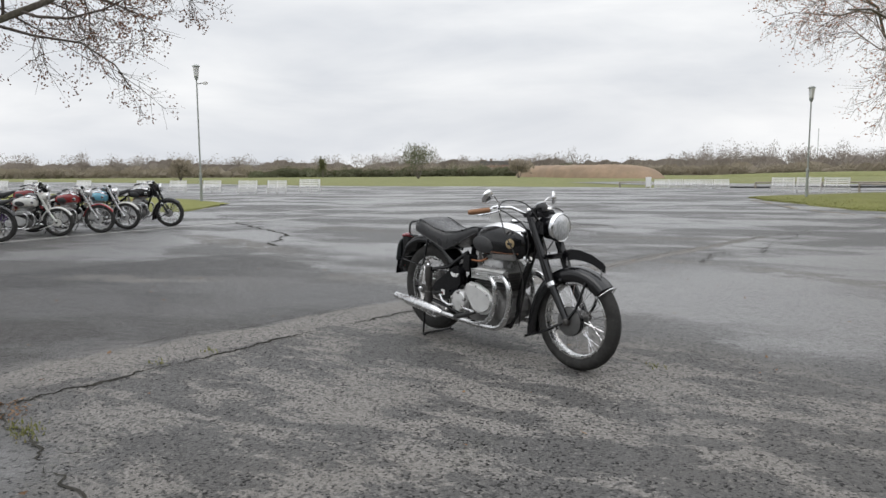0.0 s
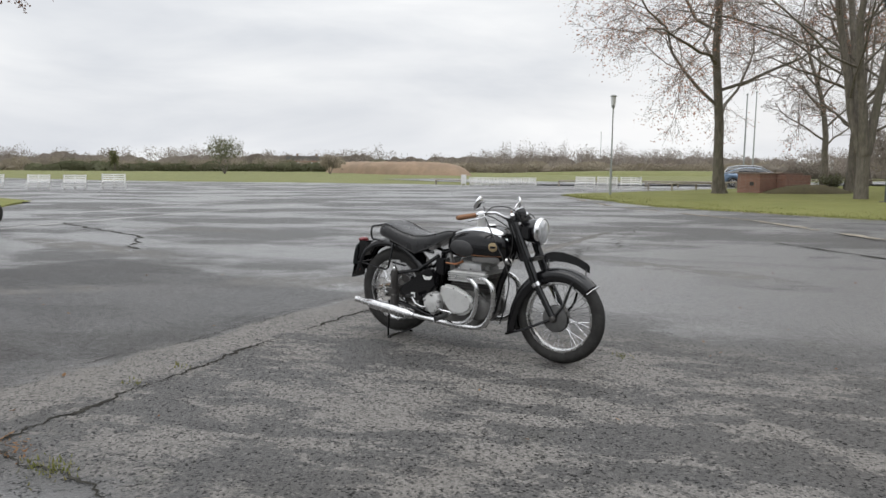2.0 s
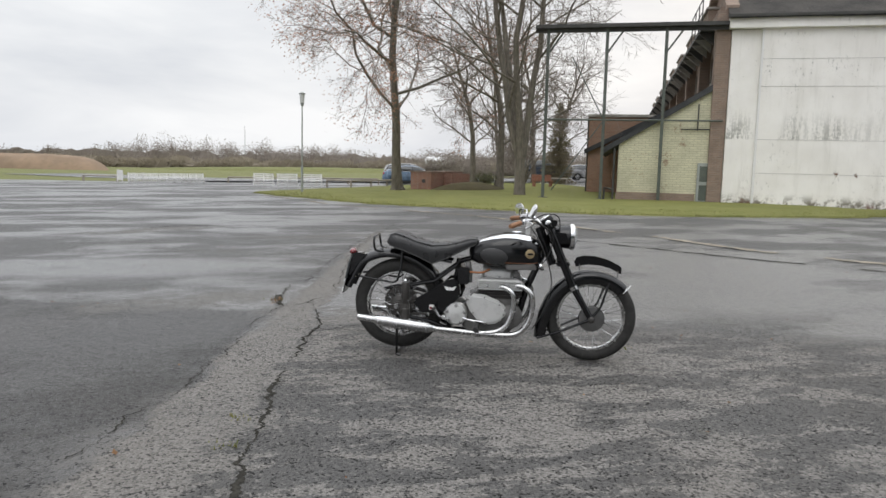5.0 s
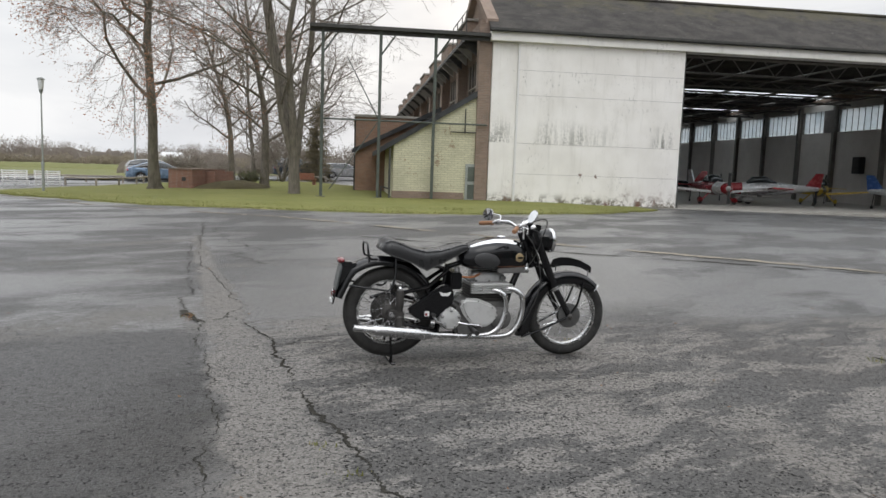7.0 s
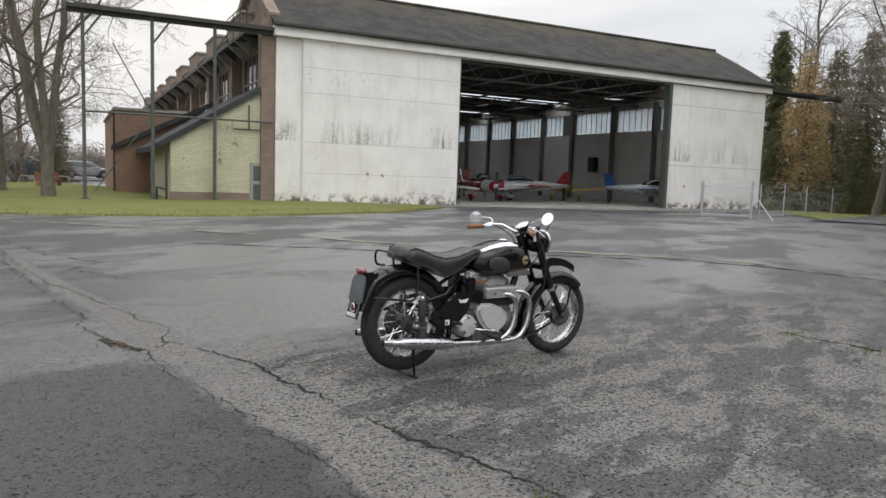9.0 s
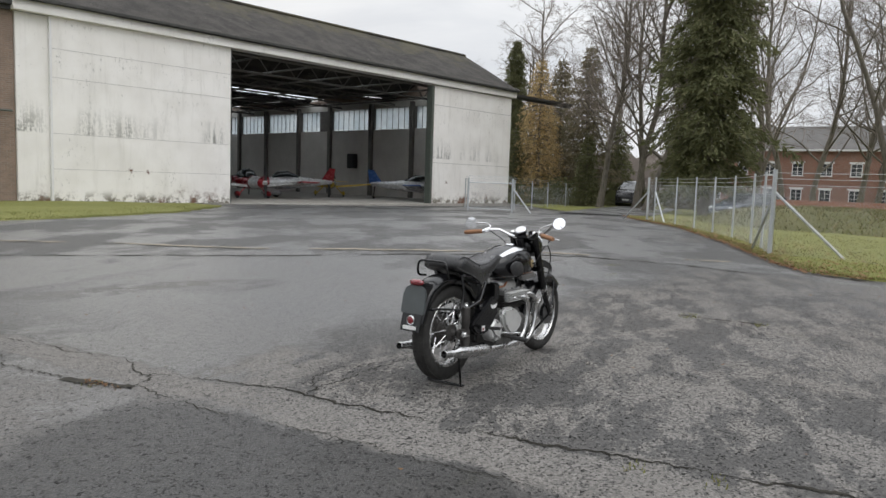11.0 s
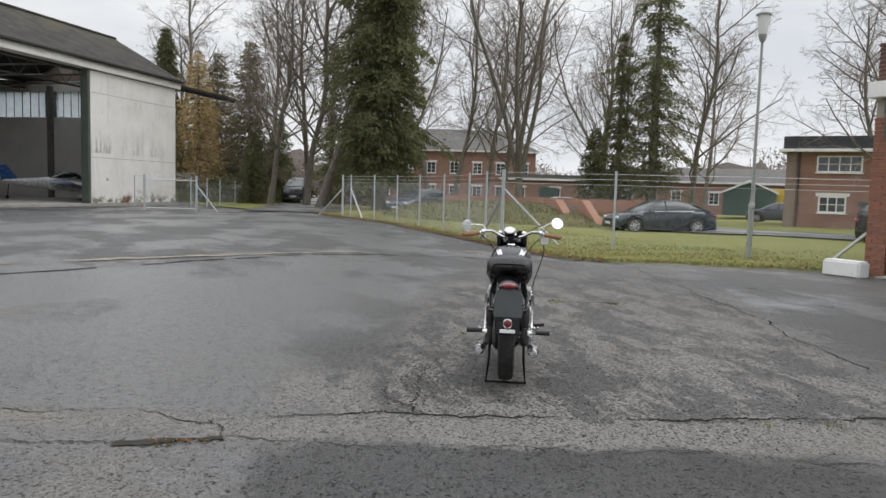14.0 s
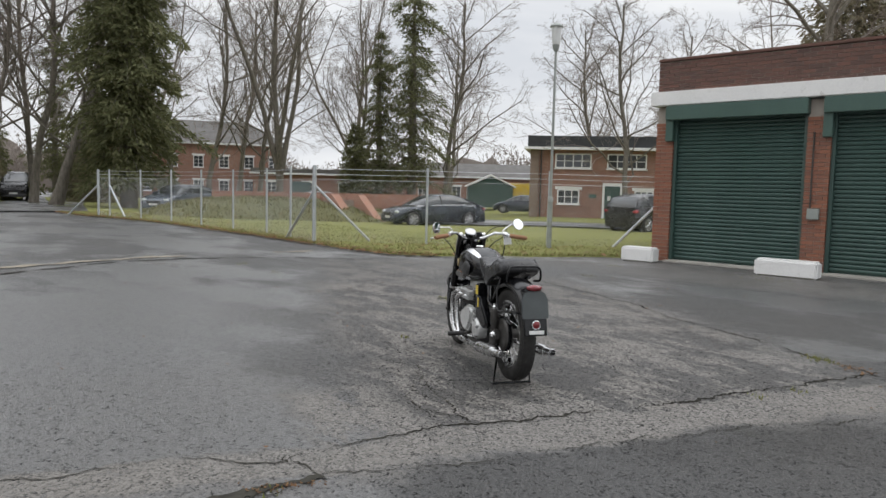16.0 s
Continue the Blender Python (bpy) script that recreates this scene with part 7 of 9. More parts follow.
for x, y, h in ((-60, 150, 9), (-14, 80, 9.5), (-12, 66, 8)):
    mast = thing("mast", "thin pale mast beyond the airfield", "mast", at(x, y))
    part("pole", Geo().lathe([(0.09, 0), (0.05, h)], 8), M_LAMPGREY, mast)
    part("cap", Geo().ball((0, 0, h), 0.1, 8, 6), M_LAMPGREY, mast)
bench_red = thing("picnic_bench", "small orange picnic bench under the trees", "bench", at(1.8, 44, 20))
part("seat", Geo().box(-0.7, 0.7, -0.2, 0.2, 0.4, 0.46), M_WALLORANGE, bench_red)
part("back", Geo().box(-0.7, 0.7, 0.2, 0.26, 0.46, 0.85), M_WALLORANGE, bench_red)
for x in (-0.6, 0.6):
    part("leg", Geo().box(x - 0.05, x + 0.05, -0.18, 0.22, 0, 0.41), M_WALLORANGE, bench_red)


# ---- aircraft in the hangar ----
def aircraft(m, paint, trim, label, span=8.2, wing_paint=None):
    t = thing("light_aircraft", label, "aircraft", m, "aircraft in the hangar")
    rings = []
    for x, w, z0, z1 in ((2.35, .22, .75, 1.15), (2.1, .36, .62, 1.25), (1.2, .48, .55, 1.32), (0.4, .52, .52, 1.4), (-.6, .48, .56, 1.42), (-2.0, .28, .72, 1.28), (-3.4, .1, .92, 1.16)):
        rings.append([Vector((x, w * math.cos(a), (z0 + z1) / 2 + (z1 - z0) / 2 * math.sin(a))) for a in [2 * math.pi * k / 12 for k in range(12)]])
    part("fuselage", Geo().loft(rings), paint, t, smooth=60)
    part("spinner", Geo().lathe([(0.16, 0), (0.12, 0.12), (0.001, 0.26)], 12, Matrix.Translation((2.35, 0, 0.95)) @ Matrix.Rotation(radians(90), 4, "Y")), trim, t)
    part("propeller", Geo().box(2.4, 2.44, -0.08, 0.08, 0.1, 1.8), M_BLACKTRIM, t, bevel=0.01)
    part("cowl_band", Geo().loft([[p + (p - Vector((p.x, 0, 0.93))) * 0.02 for p in r] for r in rings[1:3]], caps=False), trim, t, smooth=60)
    for s in (1, -1):
        a = [Vector((x, s * y, z)) for x, y, z in ((1.1, .45, .66), (1.1, .45, .8), (-.45, .45, .7), (-.45, .45, .66))]
        b = [Vector((x, s * y, z)) for x, y, z in ((.85, span / 2, 1.02), (.85, span / 2, 1.1), (-.25, span / 2, 1.05), (-.25, span / 2, 1.02))]
        w = part("wing", Geo().loft([a, b]), wing_paint or paint, t, smooth=30)
        c = [p.lerp(q, 0.86) + Vector((0, 0, 0.004 if i in (1, 2) else -0.004)) for i, (p, q) in enumerate(zip(a, b))]
        part("wing_tip", Geo().loft([c, [q + Vector((0, s * 0.02, 0.004 if i in (1, 2) else -0.004)) for i, q in enumerate(b)]]), trim, w, smooth=30)
        a = [Vector((x, s * y, z)) for x, y, z in ((-2.7, .05, 1.05), (-2.75, .05, 1.1), (-3.4, .05, 1.08), (-3.4, .05, 1.05))]
        b = [Vector((x, s * 1.3, z)) for x, z in ((-2.95, 1.06), (-2.95, 1.1), (-3.4, 1.08), (-3.4, 1.06))]
        part("tailplane", Geo().loft([a, b]), paint, t, smooth=30)
        leg = part("undercarriage", Geo().tube([(0.9, s * 0.5, 0.66), (0.95, s * 0.95, 0.2)], 0.04, 6), paint, t)
        part("wheel", Geo().lathe([(0.08, -0.05), (0.19, -0.04), (0.19, 0.04), (0.08, 0.05)], 14, Matrix.Translation((0.95, s * 1.0, 0.19)) @ Matrix.Rotation(radians(90), 4, "X")), M_TYRE, leg)
        part("wheel_spat", Geo().ball((0.92, s * 1.0, 0.27), 0.3, 10, 8, 1.2, 0.4, 0.55), paint, leg, smooth=60)
    part("fin", Geo().prism([(-2.6, 1.15), (-3.2, 2.0), (-3.65, 2.0), (-3.5, 1.05)], -0.035, 0.035), trim, t, smooth=0)
    part("canopy", Geo().loft([[Vector((x, w * math.cos(a), z + h * math.sin(a))) for a in [math.pi * k / 8 for k in range(9)]] for x, w, z, h in ((0.95, .3, 1.25, .05), (0.55, .42, 1.3, .38), (-.2, .42, 1.32, .42), (-.9, .25, 1.3, .1))], wrap=False), M_CARGLASS, t, smooth=60)
    part("tail_wheel", Geo().ball((-3.2, 0, 0.1), 0.1, 8, 6, 1, 0.5, 1), M_TYRE, t)
    part("tail_strut", Geo().tube([(-3.1, 0, 0.95), (-3.2, 0, 0.12)], 0.03, 5), M_STEELDARK, t)
    return t


def parked(u, v, heading):
    p = hang(u, v)
    return Matrix.Translation((p.x, p.y, 0.005)) @ Matrix.Rotation(HA + radians(heading), 4, "Z")


P_AIRRED = car_paint("aircraft_red", (0.35, 0.02, 0.03))
P_AIRBLUE = car_paint("aircraft_blue", (0.06, 0.14, 0.38))
aircraft(parked(14.6, 7.6, -95), P_AIRRED, P_WHITE, "small red and white low-wing aircraft, nose outward", 8.8, P_WHITE)
aircraft(parked(19.0, 9.8, 165), P_WHITE, P_AIRRED, "white light aircraft with a red fin", 10.5)
aircraft(parked(24.2, 11.5, -130), P_YELLOW, P_BLACK, "yellow and black light aircraft", 7.8)
aircraft(parked(26.2, 4.4, -60), P_WHITE, P_AIRBLUE, "small white light aircraft with a blue fin", 6.2)
aircraft(parked(15.5, 17.5, 170), P_BLACK, P_AIRRED, "dark light aircraft deep in the hangar", 8.5)
ext = thing("wall_heater", "dark box heater on the hangar wall", "heater", HANGAR)
part("casing", Geo().box(U1 - 0.6, U1 - 0.12, 15.6, 16.4, 2.2, 3.4), M_BLACKTRIM, ext, bevel=0.03)
part("grille", Geo().box(U1 - 0.63, U1 - 0.601, 15.7, 16.3, 2.3, 3.3), M_STEELDARK, ext)

# ---- motorcycles ----
def gloss(name, c, rough=0.12, coat=0.8):
    n = Nodes(name)
    col = n.mix(n.span(n.noise(5, 4), 0.3, 0.7), c, tuple(x * 0.75 for x in c))
    col = n.mix(n.span(n.noise(38, 4, 0.7), 0.6, 0.8, 0, 0.12), col, (0.05, 0.048, 0.045))
    return n.done(col, n.span(n.noise(14, 4), 0.3, 0.75, rough, rough + 0.12), 0.0, Coat_Weight=coat, Coat_Roughness=0.06)


def shiny(name, c, rough, dull=0.1, metal=1.0):
    n = Nodes(name)
    col = n.mix(n.span(n.noise(16, 5, 0.65), 0.45, 0.8, 0, 0.55), c, tuple(x * 0.55 for x in c))
    n.bump(n.noise(60, 3), 0.03, 0.002)
    return n.done(col, n.span(n.noise(22, 4), 0.3, 0.75, rough, rough + dull), metal)


B_BLACK = gloss("black_enamel", (0.006, 0.006, 0.007), 0.07, 0.0)
B_DULL = gloss("plate_black", (0.06, 0.07, 0.071), 0.3, 0.3)
B_CHROME = shiny("chrome", (0.72, 0.72, 0.73), 0.08, 0.12)
B_PIPE = shiny("dulled_chrome", (0.6, 0.6, 0.6), 0.16, 0.16)
B_RIM = shiny("old_rim_chrome", (0.56, 0.56, 0.555), 0.16, 0.16, 1.0)
B_HUB = worn("dull_hub", (0.09, 0.09, 0.09), (0.14, 0.138, 0.135), 0.45, 0.5, scale=14)
B_ALLOY = shiny("cast_alloy", (0.5, 0.5, 0.495), 0.36, 0.18, 0.5)
B_IRON = worn("grey_iron", (0.24, 0.24, 0.235), (0.34, 0.335, 0.33), 0.5, 0.6, scale=14, dirt=(0.09, 0.08, 0.07), amount=0.6)
B_CASE = worn("dull_casting", (0.1, 0.098, 0.094), (0.17, 0.166, 0.16), 0.6, 0.2, scale=12, dirt=(0.05, 0.045, 0.04), amount=0.6)
B_DARK = worn("oily_iron", (0.045, 0.043, 0.04), (0.075, 0.07, 0.066), 0.5, 0.4, scale=14)
B_SEAT = worn("black_leathercloth", (0.014, 0.014, 0.015), (0.024, 0.024, 0.025), 0.33, scale=9, fine=130, bump=0.25)
B_PIPING = worn("grey_piping", (0.06, 0.06, 0.06), (0.09, 0.09, 0.088), 0.6)
B_GRIP = worn("brown_rubber", (0.22, 0.105, 0.05), (0.28, 0.14, 0.07), 0.7, scale=20, bump=0.3)
B_RUBBER = worn("black_rubber", (0.022, 0.022, 0.022), (0.034, 0.033, 0.032), 0.7, scale=20, bump=0.3)
B_TYRE = worn("worn_tyre", (0.022, 0.0215, 0.021), (0.04, 0.039, 0.037), 0.75, scale=16, fine=90, dirt=(0.07, 0.066, 0.06), amount=0.5, bump=0.4, Specular_IOR_Level=0.25)
B_GOLD = worn("gilt_badge", (0.36, 0.27, 0.15), (0.45, 0.35, 0.2), 0.45, 0.4)
B_COPPER = worn("copper_pipe", (0.26, 0.11, 0.055), (0.34, 0.15, 0.07), 0.4, 0.6)
B_PAPER = worn("paper_tag", (0.7, 0.7, 0.69), (0.78, 0.78, 0.77), 0.7)
B_LABEL = worn("yellow_label", (0.62, 0.45, 0.05), (0.68, 0.5, 0.08), 0.6)
n_ = Nodes("mirror_glass")
B_MIRROR = n_.done((0.86, 0.87, 0.88), 0.02, 1.0)
n_ = Nodes("headlamp_glass")
B_LENS = n_.done(n_.mix(n_.span(n_.noise(30, 2, co=n_.mapped(scale=(1, 6, 1))), 0.4, 0.6), (0.42, 0.43, 0.44), (0.62, 0.63, 0.64)), 0.12, 0.35, Coat_Weight=1.0, Coat_Roughness=0.03)
B_RED = gloss("red_lens_plastic", (0.2, 0.012, 0.018), 0.15)
B_PAD = worn("grey_black_rubber", (0.024, 0.024, 0.025), (0.036, 0.036, 0.037), 0.5, scale=20, bump=0.3)
B_BRIGHT = shiny("polished_alloy", (0.66, 0.66, 0.65), 0.3, 0.2, 0.5)


def flow(pts, k=5):
    """A smooth curve through the points."""
    v = [Vector(p) for p in pts]
    v = [v[0] * 2 - v[1]] + v + [v[-1] * 2 - v[-2]]
    out = []
    for i in range(1, len(v) - 2):
        a, b, c, d = v[i - 1], v[i], v[i + 1], v[i + 2]
        for j in range(k):
            u = j / k
            out.append(0.5 * (2 * b + (c - a) * u + (2 * a - 5 * b + 4 * c - d) * u * u + (3 * b - a - 3 * c + d) * u ** 3))
    return out + [v[-2]]


ACROSS = Matrix.Rotation(radians(90), 4, "X")


def arc_guard(cx, cz, table, half, drop, steps=26, thick=0.004):
    """A mudguard: table of (angle, radius) round the axle, valanced at its sides."""
    g, rings = Geo(), []
    a0, a1 = table[0][0], table[-1][0]
    for i in range(steps + 1):
        a = a0 + (a1 - a0) * i / steps
        for (p, r0), (q, r1) in zip(table, table[1:]):
            if p <= a <= q:
                r = r0 + (r1 - r0) * (a - p) / (q - p)
        c, s = math.cos(radians(a)), math.sin(radians(a))
        d0 = min(0.042, drop * 0.7)
        sec = [(half * math.sin(radians(q)), r - d0 * (1 - math.cos(radians(q)))) for q in (-84, -68, -52, -36, -20, -8, 8, 20, 36, 52, 68, 84)]
        sec = [(-half, r - drop)] + sec + [(half, r - drop)]
        sec += [(y * 0.96, q - thick) for y, q in reversed(sec)]
        rings.append([Vector((cx + q * c, y, cz + q * s)) for y, q in sec])
    return g.loft(rings)


def wheel(parent, name, cx, cz, R, rim, w, hub_r, hub_y, hub_mat, rim_mat, hero, drum=0.0, spokes=20):
    m = Matrix.Translation((cx, 0, cz)) @ ACROSS
    h = w / 2
    t = part(name, Geo().lathe([(rim - 0.003, -h * 0.55), (rim + 0.022, -h * 0.86), (R - 0.045, -h), (R - 0.02, -h * 0.86), (R - 0.006, -h * 0.5), (R, -h * 0.12), (R, h * 0.12), (R - 0.006, h * 0.5), (R - 0.02, h * 0.86), (R - 0.045, h), (rim + 0.022, h * 0.86), (rim - 0.003, h * 0.55)], 56 if hero else 32, m, False), B_TYRE, parent, "worn black tyre on a spoked rim", smooth=40)
    part("rim", Geo().lathe([(rim + 0.011, -h * 0.66), (rim + 0.007, -h * 0.75), (rim - 0.004, -h * 0.76), (rim - 0.009, -h * 0.6), (rim - 0.013, -h * 0.25), (rim - 0.013, h * 0.25), (rim - 0.009, h * 0.6), (rim - 0.004, h * 0.76), (rim + 0.007, h * 0.75), (rim + 0.011, h * 0.66)], 56 if hero else 32, m, False), rim_mat, t, "chromed steel rim", smooth=40)
    part("hub", Geo().lathe([(0.02, -0.09), (0.03, -0.075), (hub_r * 0.5, -0.05), (hub_r * 0.62, -0.045), (hub_r * 0.62, -0.035), (0.035, -0.02), (0.035, 0.03), (hub_r * 0.6, 0.045), (hub_r * 0.6, 0.055), (0.03, 0.065), (0.02, 0.09)], 24, m), hub_mat, t, smooth=40)
    if drum:
        y0 = hub_y
        part("brake_drum", Geo().lathe([(0.03, y0 - 0.018), (drum * 0.55, y0 - 0.016), (drum * 0.9, y0 - 0.008), (drum * 0.97, y0), (drum, y0 + 0.006), (drum, y0 + 0.04), (drum * 0.7, y0 + 0.045), (0.03, y0 + 0.045)], 32, m), hub_mat, t, "brake drum with a dark alloy plate", smooth=30)
        part("brake_rim", Geo().lathe([(drum * 1.0, y0 + 0.004), (drum * 1.05, y0 + 0.008), (drum * 1.05, y0 + 0.03), (drum, y0 + 0.034)], 32, m, False), B_BLACK, t, smooth=30)
        part("brake_arm", Geo().box(cx - 0.035, cx + 0.03, (-y0 - 0.004) if y0 < 0 else -y0 - 0.02, (-y0 + 0.0) if y0 < 0 else -y0, cz - drum * 0.62, cz - drum * 0.5), B_CHROME, t)
    if hero:
        meshes = []
        for side in (-1, 1):
            for lean in (-1, 1):
                a = 0.42 * lean
                p = Vector((hub_r * 0.58 * math.cos(a), side * 0.045, hub_r * 0.58 * math.sin(a)))
                q = Vector(((rim - 0.013), side * 0.006, 0))
                me = Geo().tube([p, q], 0.0019, 4, caps=False).mesh("spoke", 0)
                me.materials.append(B_CHROME)
                meshes.append(me)
        for k in range(spokes * 2):
            o = new("spoke", meshes[k % 4])
            o.parent = t
            o.matrix_basis = Matrix.Translation((cx, 0, cz)) @ Matrix.Rotation(2 * math.pi * k / (spokes * 2) + 0.05, 4, "Y")
    else:
        g = Geo()
        for k in range(spokes * 2):
            a = 2 * math.pi * k / (spokes * 2)
            b = a + (0.5 if k % 4 < 2 else -0.5)
            sd = 0.04 if k % 2 else -0.04
            g.tube([(cx + 0.05 * math.cos(b), sd, cz + 0.05 * math.sin(b)), (cx + (rim - 0.02) * math.cos(a), 0, cz + (rim - 0.02) * math.sin(a))], 0.003, 3, caps=False)
        part("spoke_set", g, B_CHROME, t, "wire spokes", smooth=0)["kind"] = "stuff"
    return t


def both(fn):
    for s in (1, -1):
        fn(s)


def motorcycle(m, label, pal=None, hero=False, group="", guard_front="valanced", high_bars=False):
    c = dict(tank=B_BLACK, panel=B_CHROME, guard=B_BLACK, frame=B_BLACK, side=B_BLACK, fork=B_BLACK, seat=B_SEAT, rim=B_RIM, hub=B_IRON)
    c.update(pal or {})
    t = thing("motorcycle", label, "motorcycle", m, group)
    RX, RZ, FX, FZ = -0.69, 0.37, 0.72, 0.325
    wheel(t, "rear_wheel", RX, RZ, 0.335, 0.234, 0.112, 0.1, -0.085 if hero else 0.03, B_DARK if hero else c["hub"], c["rim"], hero, 0.118 if hero else 0.0)
    fw = wheel(t, "front_wheel", FX, FZ, 0.325, 0.238, 0.09, 0.09, 0.05, B_HUB if hero else c["hub"], c["rim"], hero, 0.09)
    if hero:
        g = Geo()
        for k in range(72):
            a = 2 * math.pi * k / 72
            for y, off in ((-0.036, 0), (-0.012, 0.5), (0.012, 0), (0.036, 0.5)):
                b = a + off * 2 * math.pi / 72
                r = 0.3335 - (y / 0.036) ** 2 * 0.0115
                mm = Matrix.Translation((RX, 0, RZ)) @ Matrix.Rotation(b, 4, "Y") @ Matrix.Translation((r, y, 0))
                g.box(-0.004, 0.0015, -0.0095, 0.0095, -0.010, 0.010, mm)
        part("tread", g, B_TYRE, t.children[0], "blocky tread", smooth=0)["kind"] = "stuff"
    # forks
    A, K, E = Vector((0.385, 0, 1.0)), Vector((0.575, 0, 0.56)), Vector((FX - 0.005, 0, FZ))

    def fork(s):
        y = Vector((0, s * 0.1, 0))
        f = part("fork_leg", Geo().tube([A + y, A.lerp(K, 0.5) + y, K + y], [0.027, 0.029, 0.031], 16), c["fork"], t, smooth=50)
        part("collar", Geo().tube([K + y, K + y + (E - K) * 0.1], 0.034, 16), B_CHROME, f)
        part("slider", Geo().tube([K + y + (E - K) * 0.08, K + y + (E - K) * 0.9, E + y], [0.025, 0.022, 0.026], 14), c["fork"], f, smooth=50)
        part("axle_cap", Geo().lathe([(0.024, -0.02), (0.024, 0.02), (0.012, 0.03)], 12, Matrix.Translation(E + y) @ Matrix.Rotation(radians(-90 * s), 4, "X")), B_DARK, f)
        part("fork_nut", Geo().lathe([(0.022, 0), (0.022, 0.015), (0.012, 0.028), (0.001, 0.03)], 12, Matrix.Translation(A + y)), B_CHROME, f)
    both(fork)
    part("yoke", Geo().box(0.345, 0.43, -0.125, 0.125, 0.965, 0.995), c["fork"], t, bevel=0.01)
    part("yoke", Geo().box(0.45, 0.55, -0.125, 0.125, 0.7, 0.735), c["fork"], t, bevel=0.01)
    part("steering_head", Geo().tube([(0.325, 0, 0.97), (0.43, 0, 0.7)], 0.032, 14), c["frame"], t)
    # headlamp
    hx, hz = 0.49, 0.905
    ax = Matrix.Translation((hx, 0, hz)) @ Matrix.Rotation(radians(90), 4, "Y")
    hl = part("headlamp", Geo().lathe([(0.001, -0.11), (0.035, -0.1), (0.062, -0.07), (0.08, -0.02), (0.088, 0.05), (0.088, 0.07)], 28, ax), c["fork"], t, "round black headlamp shell", smooth=50)
    part("rim", Geo().lathe([(0.088, 0.055), (0.096, 0.06), (0.097, 0.078), (0.088, 0.09), (0.084, 0.088)], 28, ax, False), B_CHROME, hl, "chrome headlamp rim", smooth=50)
    part("lens", Geo().lathe([(0.088, 0.084), (0.07, 0.098), (0.04, 0.108), (0.001, 0.112)], 28, ax), B_LENS, hl, "ribbed glass lens", smooth=60)
    both(lambda s: part("bracket", Geo().box(0.42, 0.52, min(s * 0.083, s * 0.105), max(s * 0.083, s * 0.105), 0.86, 0.94), c["fork"], hl, bevel=0.006))
    sp = part("speedometer", Geo().lathe([(0.03, -0.06), (0.044, -0.03), (0.046, 0.0), (0.042, 0.008), (0.038, 0.006)], 20, Matrix.Translation((0.37, 0.02, 1.035)) @ Matrix.Rotation(radians(-38), 4, "Y")), B_BLACK, t)
    part("dial", Geo().lathe([(0.04, 0.007), (0.001, 0.0075)], 20, Matrix.Translation((0.37, 0.02, 1.035)) @ Matrix.Rotation(radians(-38), 4, "Y")), B_PAPER, sp, "pale speedometer dial")
    part("bezel", Geo().lathe([(0.046, 0.0), (0.048, 0.006), (0.042, 0.012), (0.04, 0.008)], 20, Matrix.Translation((0.37, 0.02, 1.035)) @ Matrix.Rotation(radians(-38), 4, "Y"), False), B_CHROME, sp)
    # handlebars
    up = 0.1 if high_bars else 0.0
    path = [(0.12, 0.39, 1.0 + up), (0.185, 0.27, 1.015 + up), (0.225, 0.235, 1.03 + up), (0.29, 0.17, 1.03 + up), (0.34, 0.1, 0.99), (0.36, 0.05, 0.975), (0.36, 0, 0.975)]
    hb = part("handlebar", Geo().tube(path + [(x, -y, z) for x, y, z in reversed(path[:-1])], 0.0115, 12), B_CHROME, t, "swept-back chrome handlebar", smooth=60)

    def bar_end(s):
        part("grip", Geo().tube([(0.118, s * 0.395, 1.0 + up), (0.13, s * 0.375, 1.002 + up), (0.186, s * 0.268, 1.015 + up)], [0.014, 0.0185, 0.017], 14), B_GRIP if hero else B_RUBBER, hb, "brown rubber grip" if hero else "", smooth=60)
        part("lever", Geo().tube([(0.23, s * 0.235, 1.025 + up), (0.275, s * 0.27, 1.01 + up), (0.245, s * 0.34, 0.995 + up), (0.215, s * 0.405, 0.985 + up)], [0.008, 0.006, 0.005, 0.006], 8), B_CHROME, hb, smooth=60)
        part("lever_clamp", Geo().tube([(0.2, s * 0.255, 1.02 + up), (0.232, s * 0.228, 1.03 + up)], 0.019, 10), B_CHROME, hb)
        part("cable", Geo().tube(flow([(0.25, s * 0.24, 1.02 + up), (0.36, s * 0.26, 0.99), (0.42, s * 0.17, 0.9), (0.36, s * 0.09, 0.72), (0.2, s * 0.06, 0.66)]), 0.004, 6), B_RUBBER, hb)
        if hero:
            zm, xm = (1.075, 0.178) if s > 0 else (1.108, 0.268)
            mir = part("mirror", Geo().lathe([(0.049, 0.004), (0.05, -0.002), (0.04, -0.016), (0.012, -0.024), (0.001, -0.025)], 24, Matrix.Translation((xm, s * 0.368, zm)) @ Matrix.Rotation(radians(40 if s > 0 else 12), 4, "Z") @ Matrix.Rotation(radians(-89 if s > 0 else -66), 4, "Y")), B_CHROME, hb, "round bar mirror", smooth=60)
            part("mirror_glass", Geo().lathe([(0.046, 0.0045), (0.001, 0.005)], 24, Matrix.Translation((xm, s * 0.368, zm)) @ Matrix.Rotation(radians(40 if s > 0 else 12), 4, "Z") @ Matrix.Rotation(radians(-89 if s > 0 else -66), 4, "Y")), B_MIRROR, mir)
            part("mirror_stem", Geo().tube([(0.225, s * 0.22, 1.035), (0.235, s * 0.225, 1.06), (0.235, s * 0.25, 1.078), (xm + 0.025, s * 0.33, zm + 0.005), (xm + 0.016, s * 0.362, zm)], 0.005, 8), B_CHROME, mir, smooth=60)
    both(bar_end)
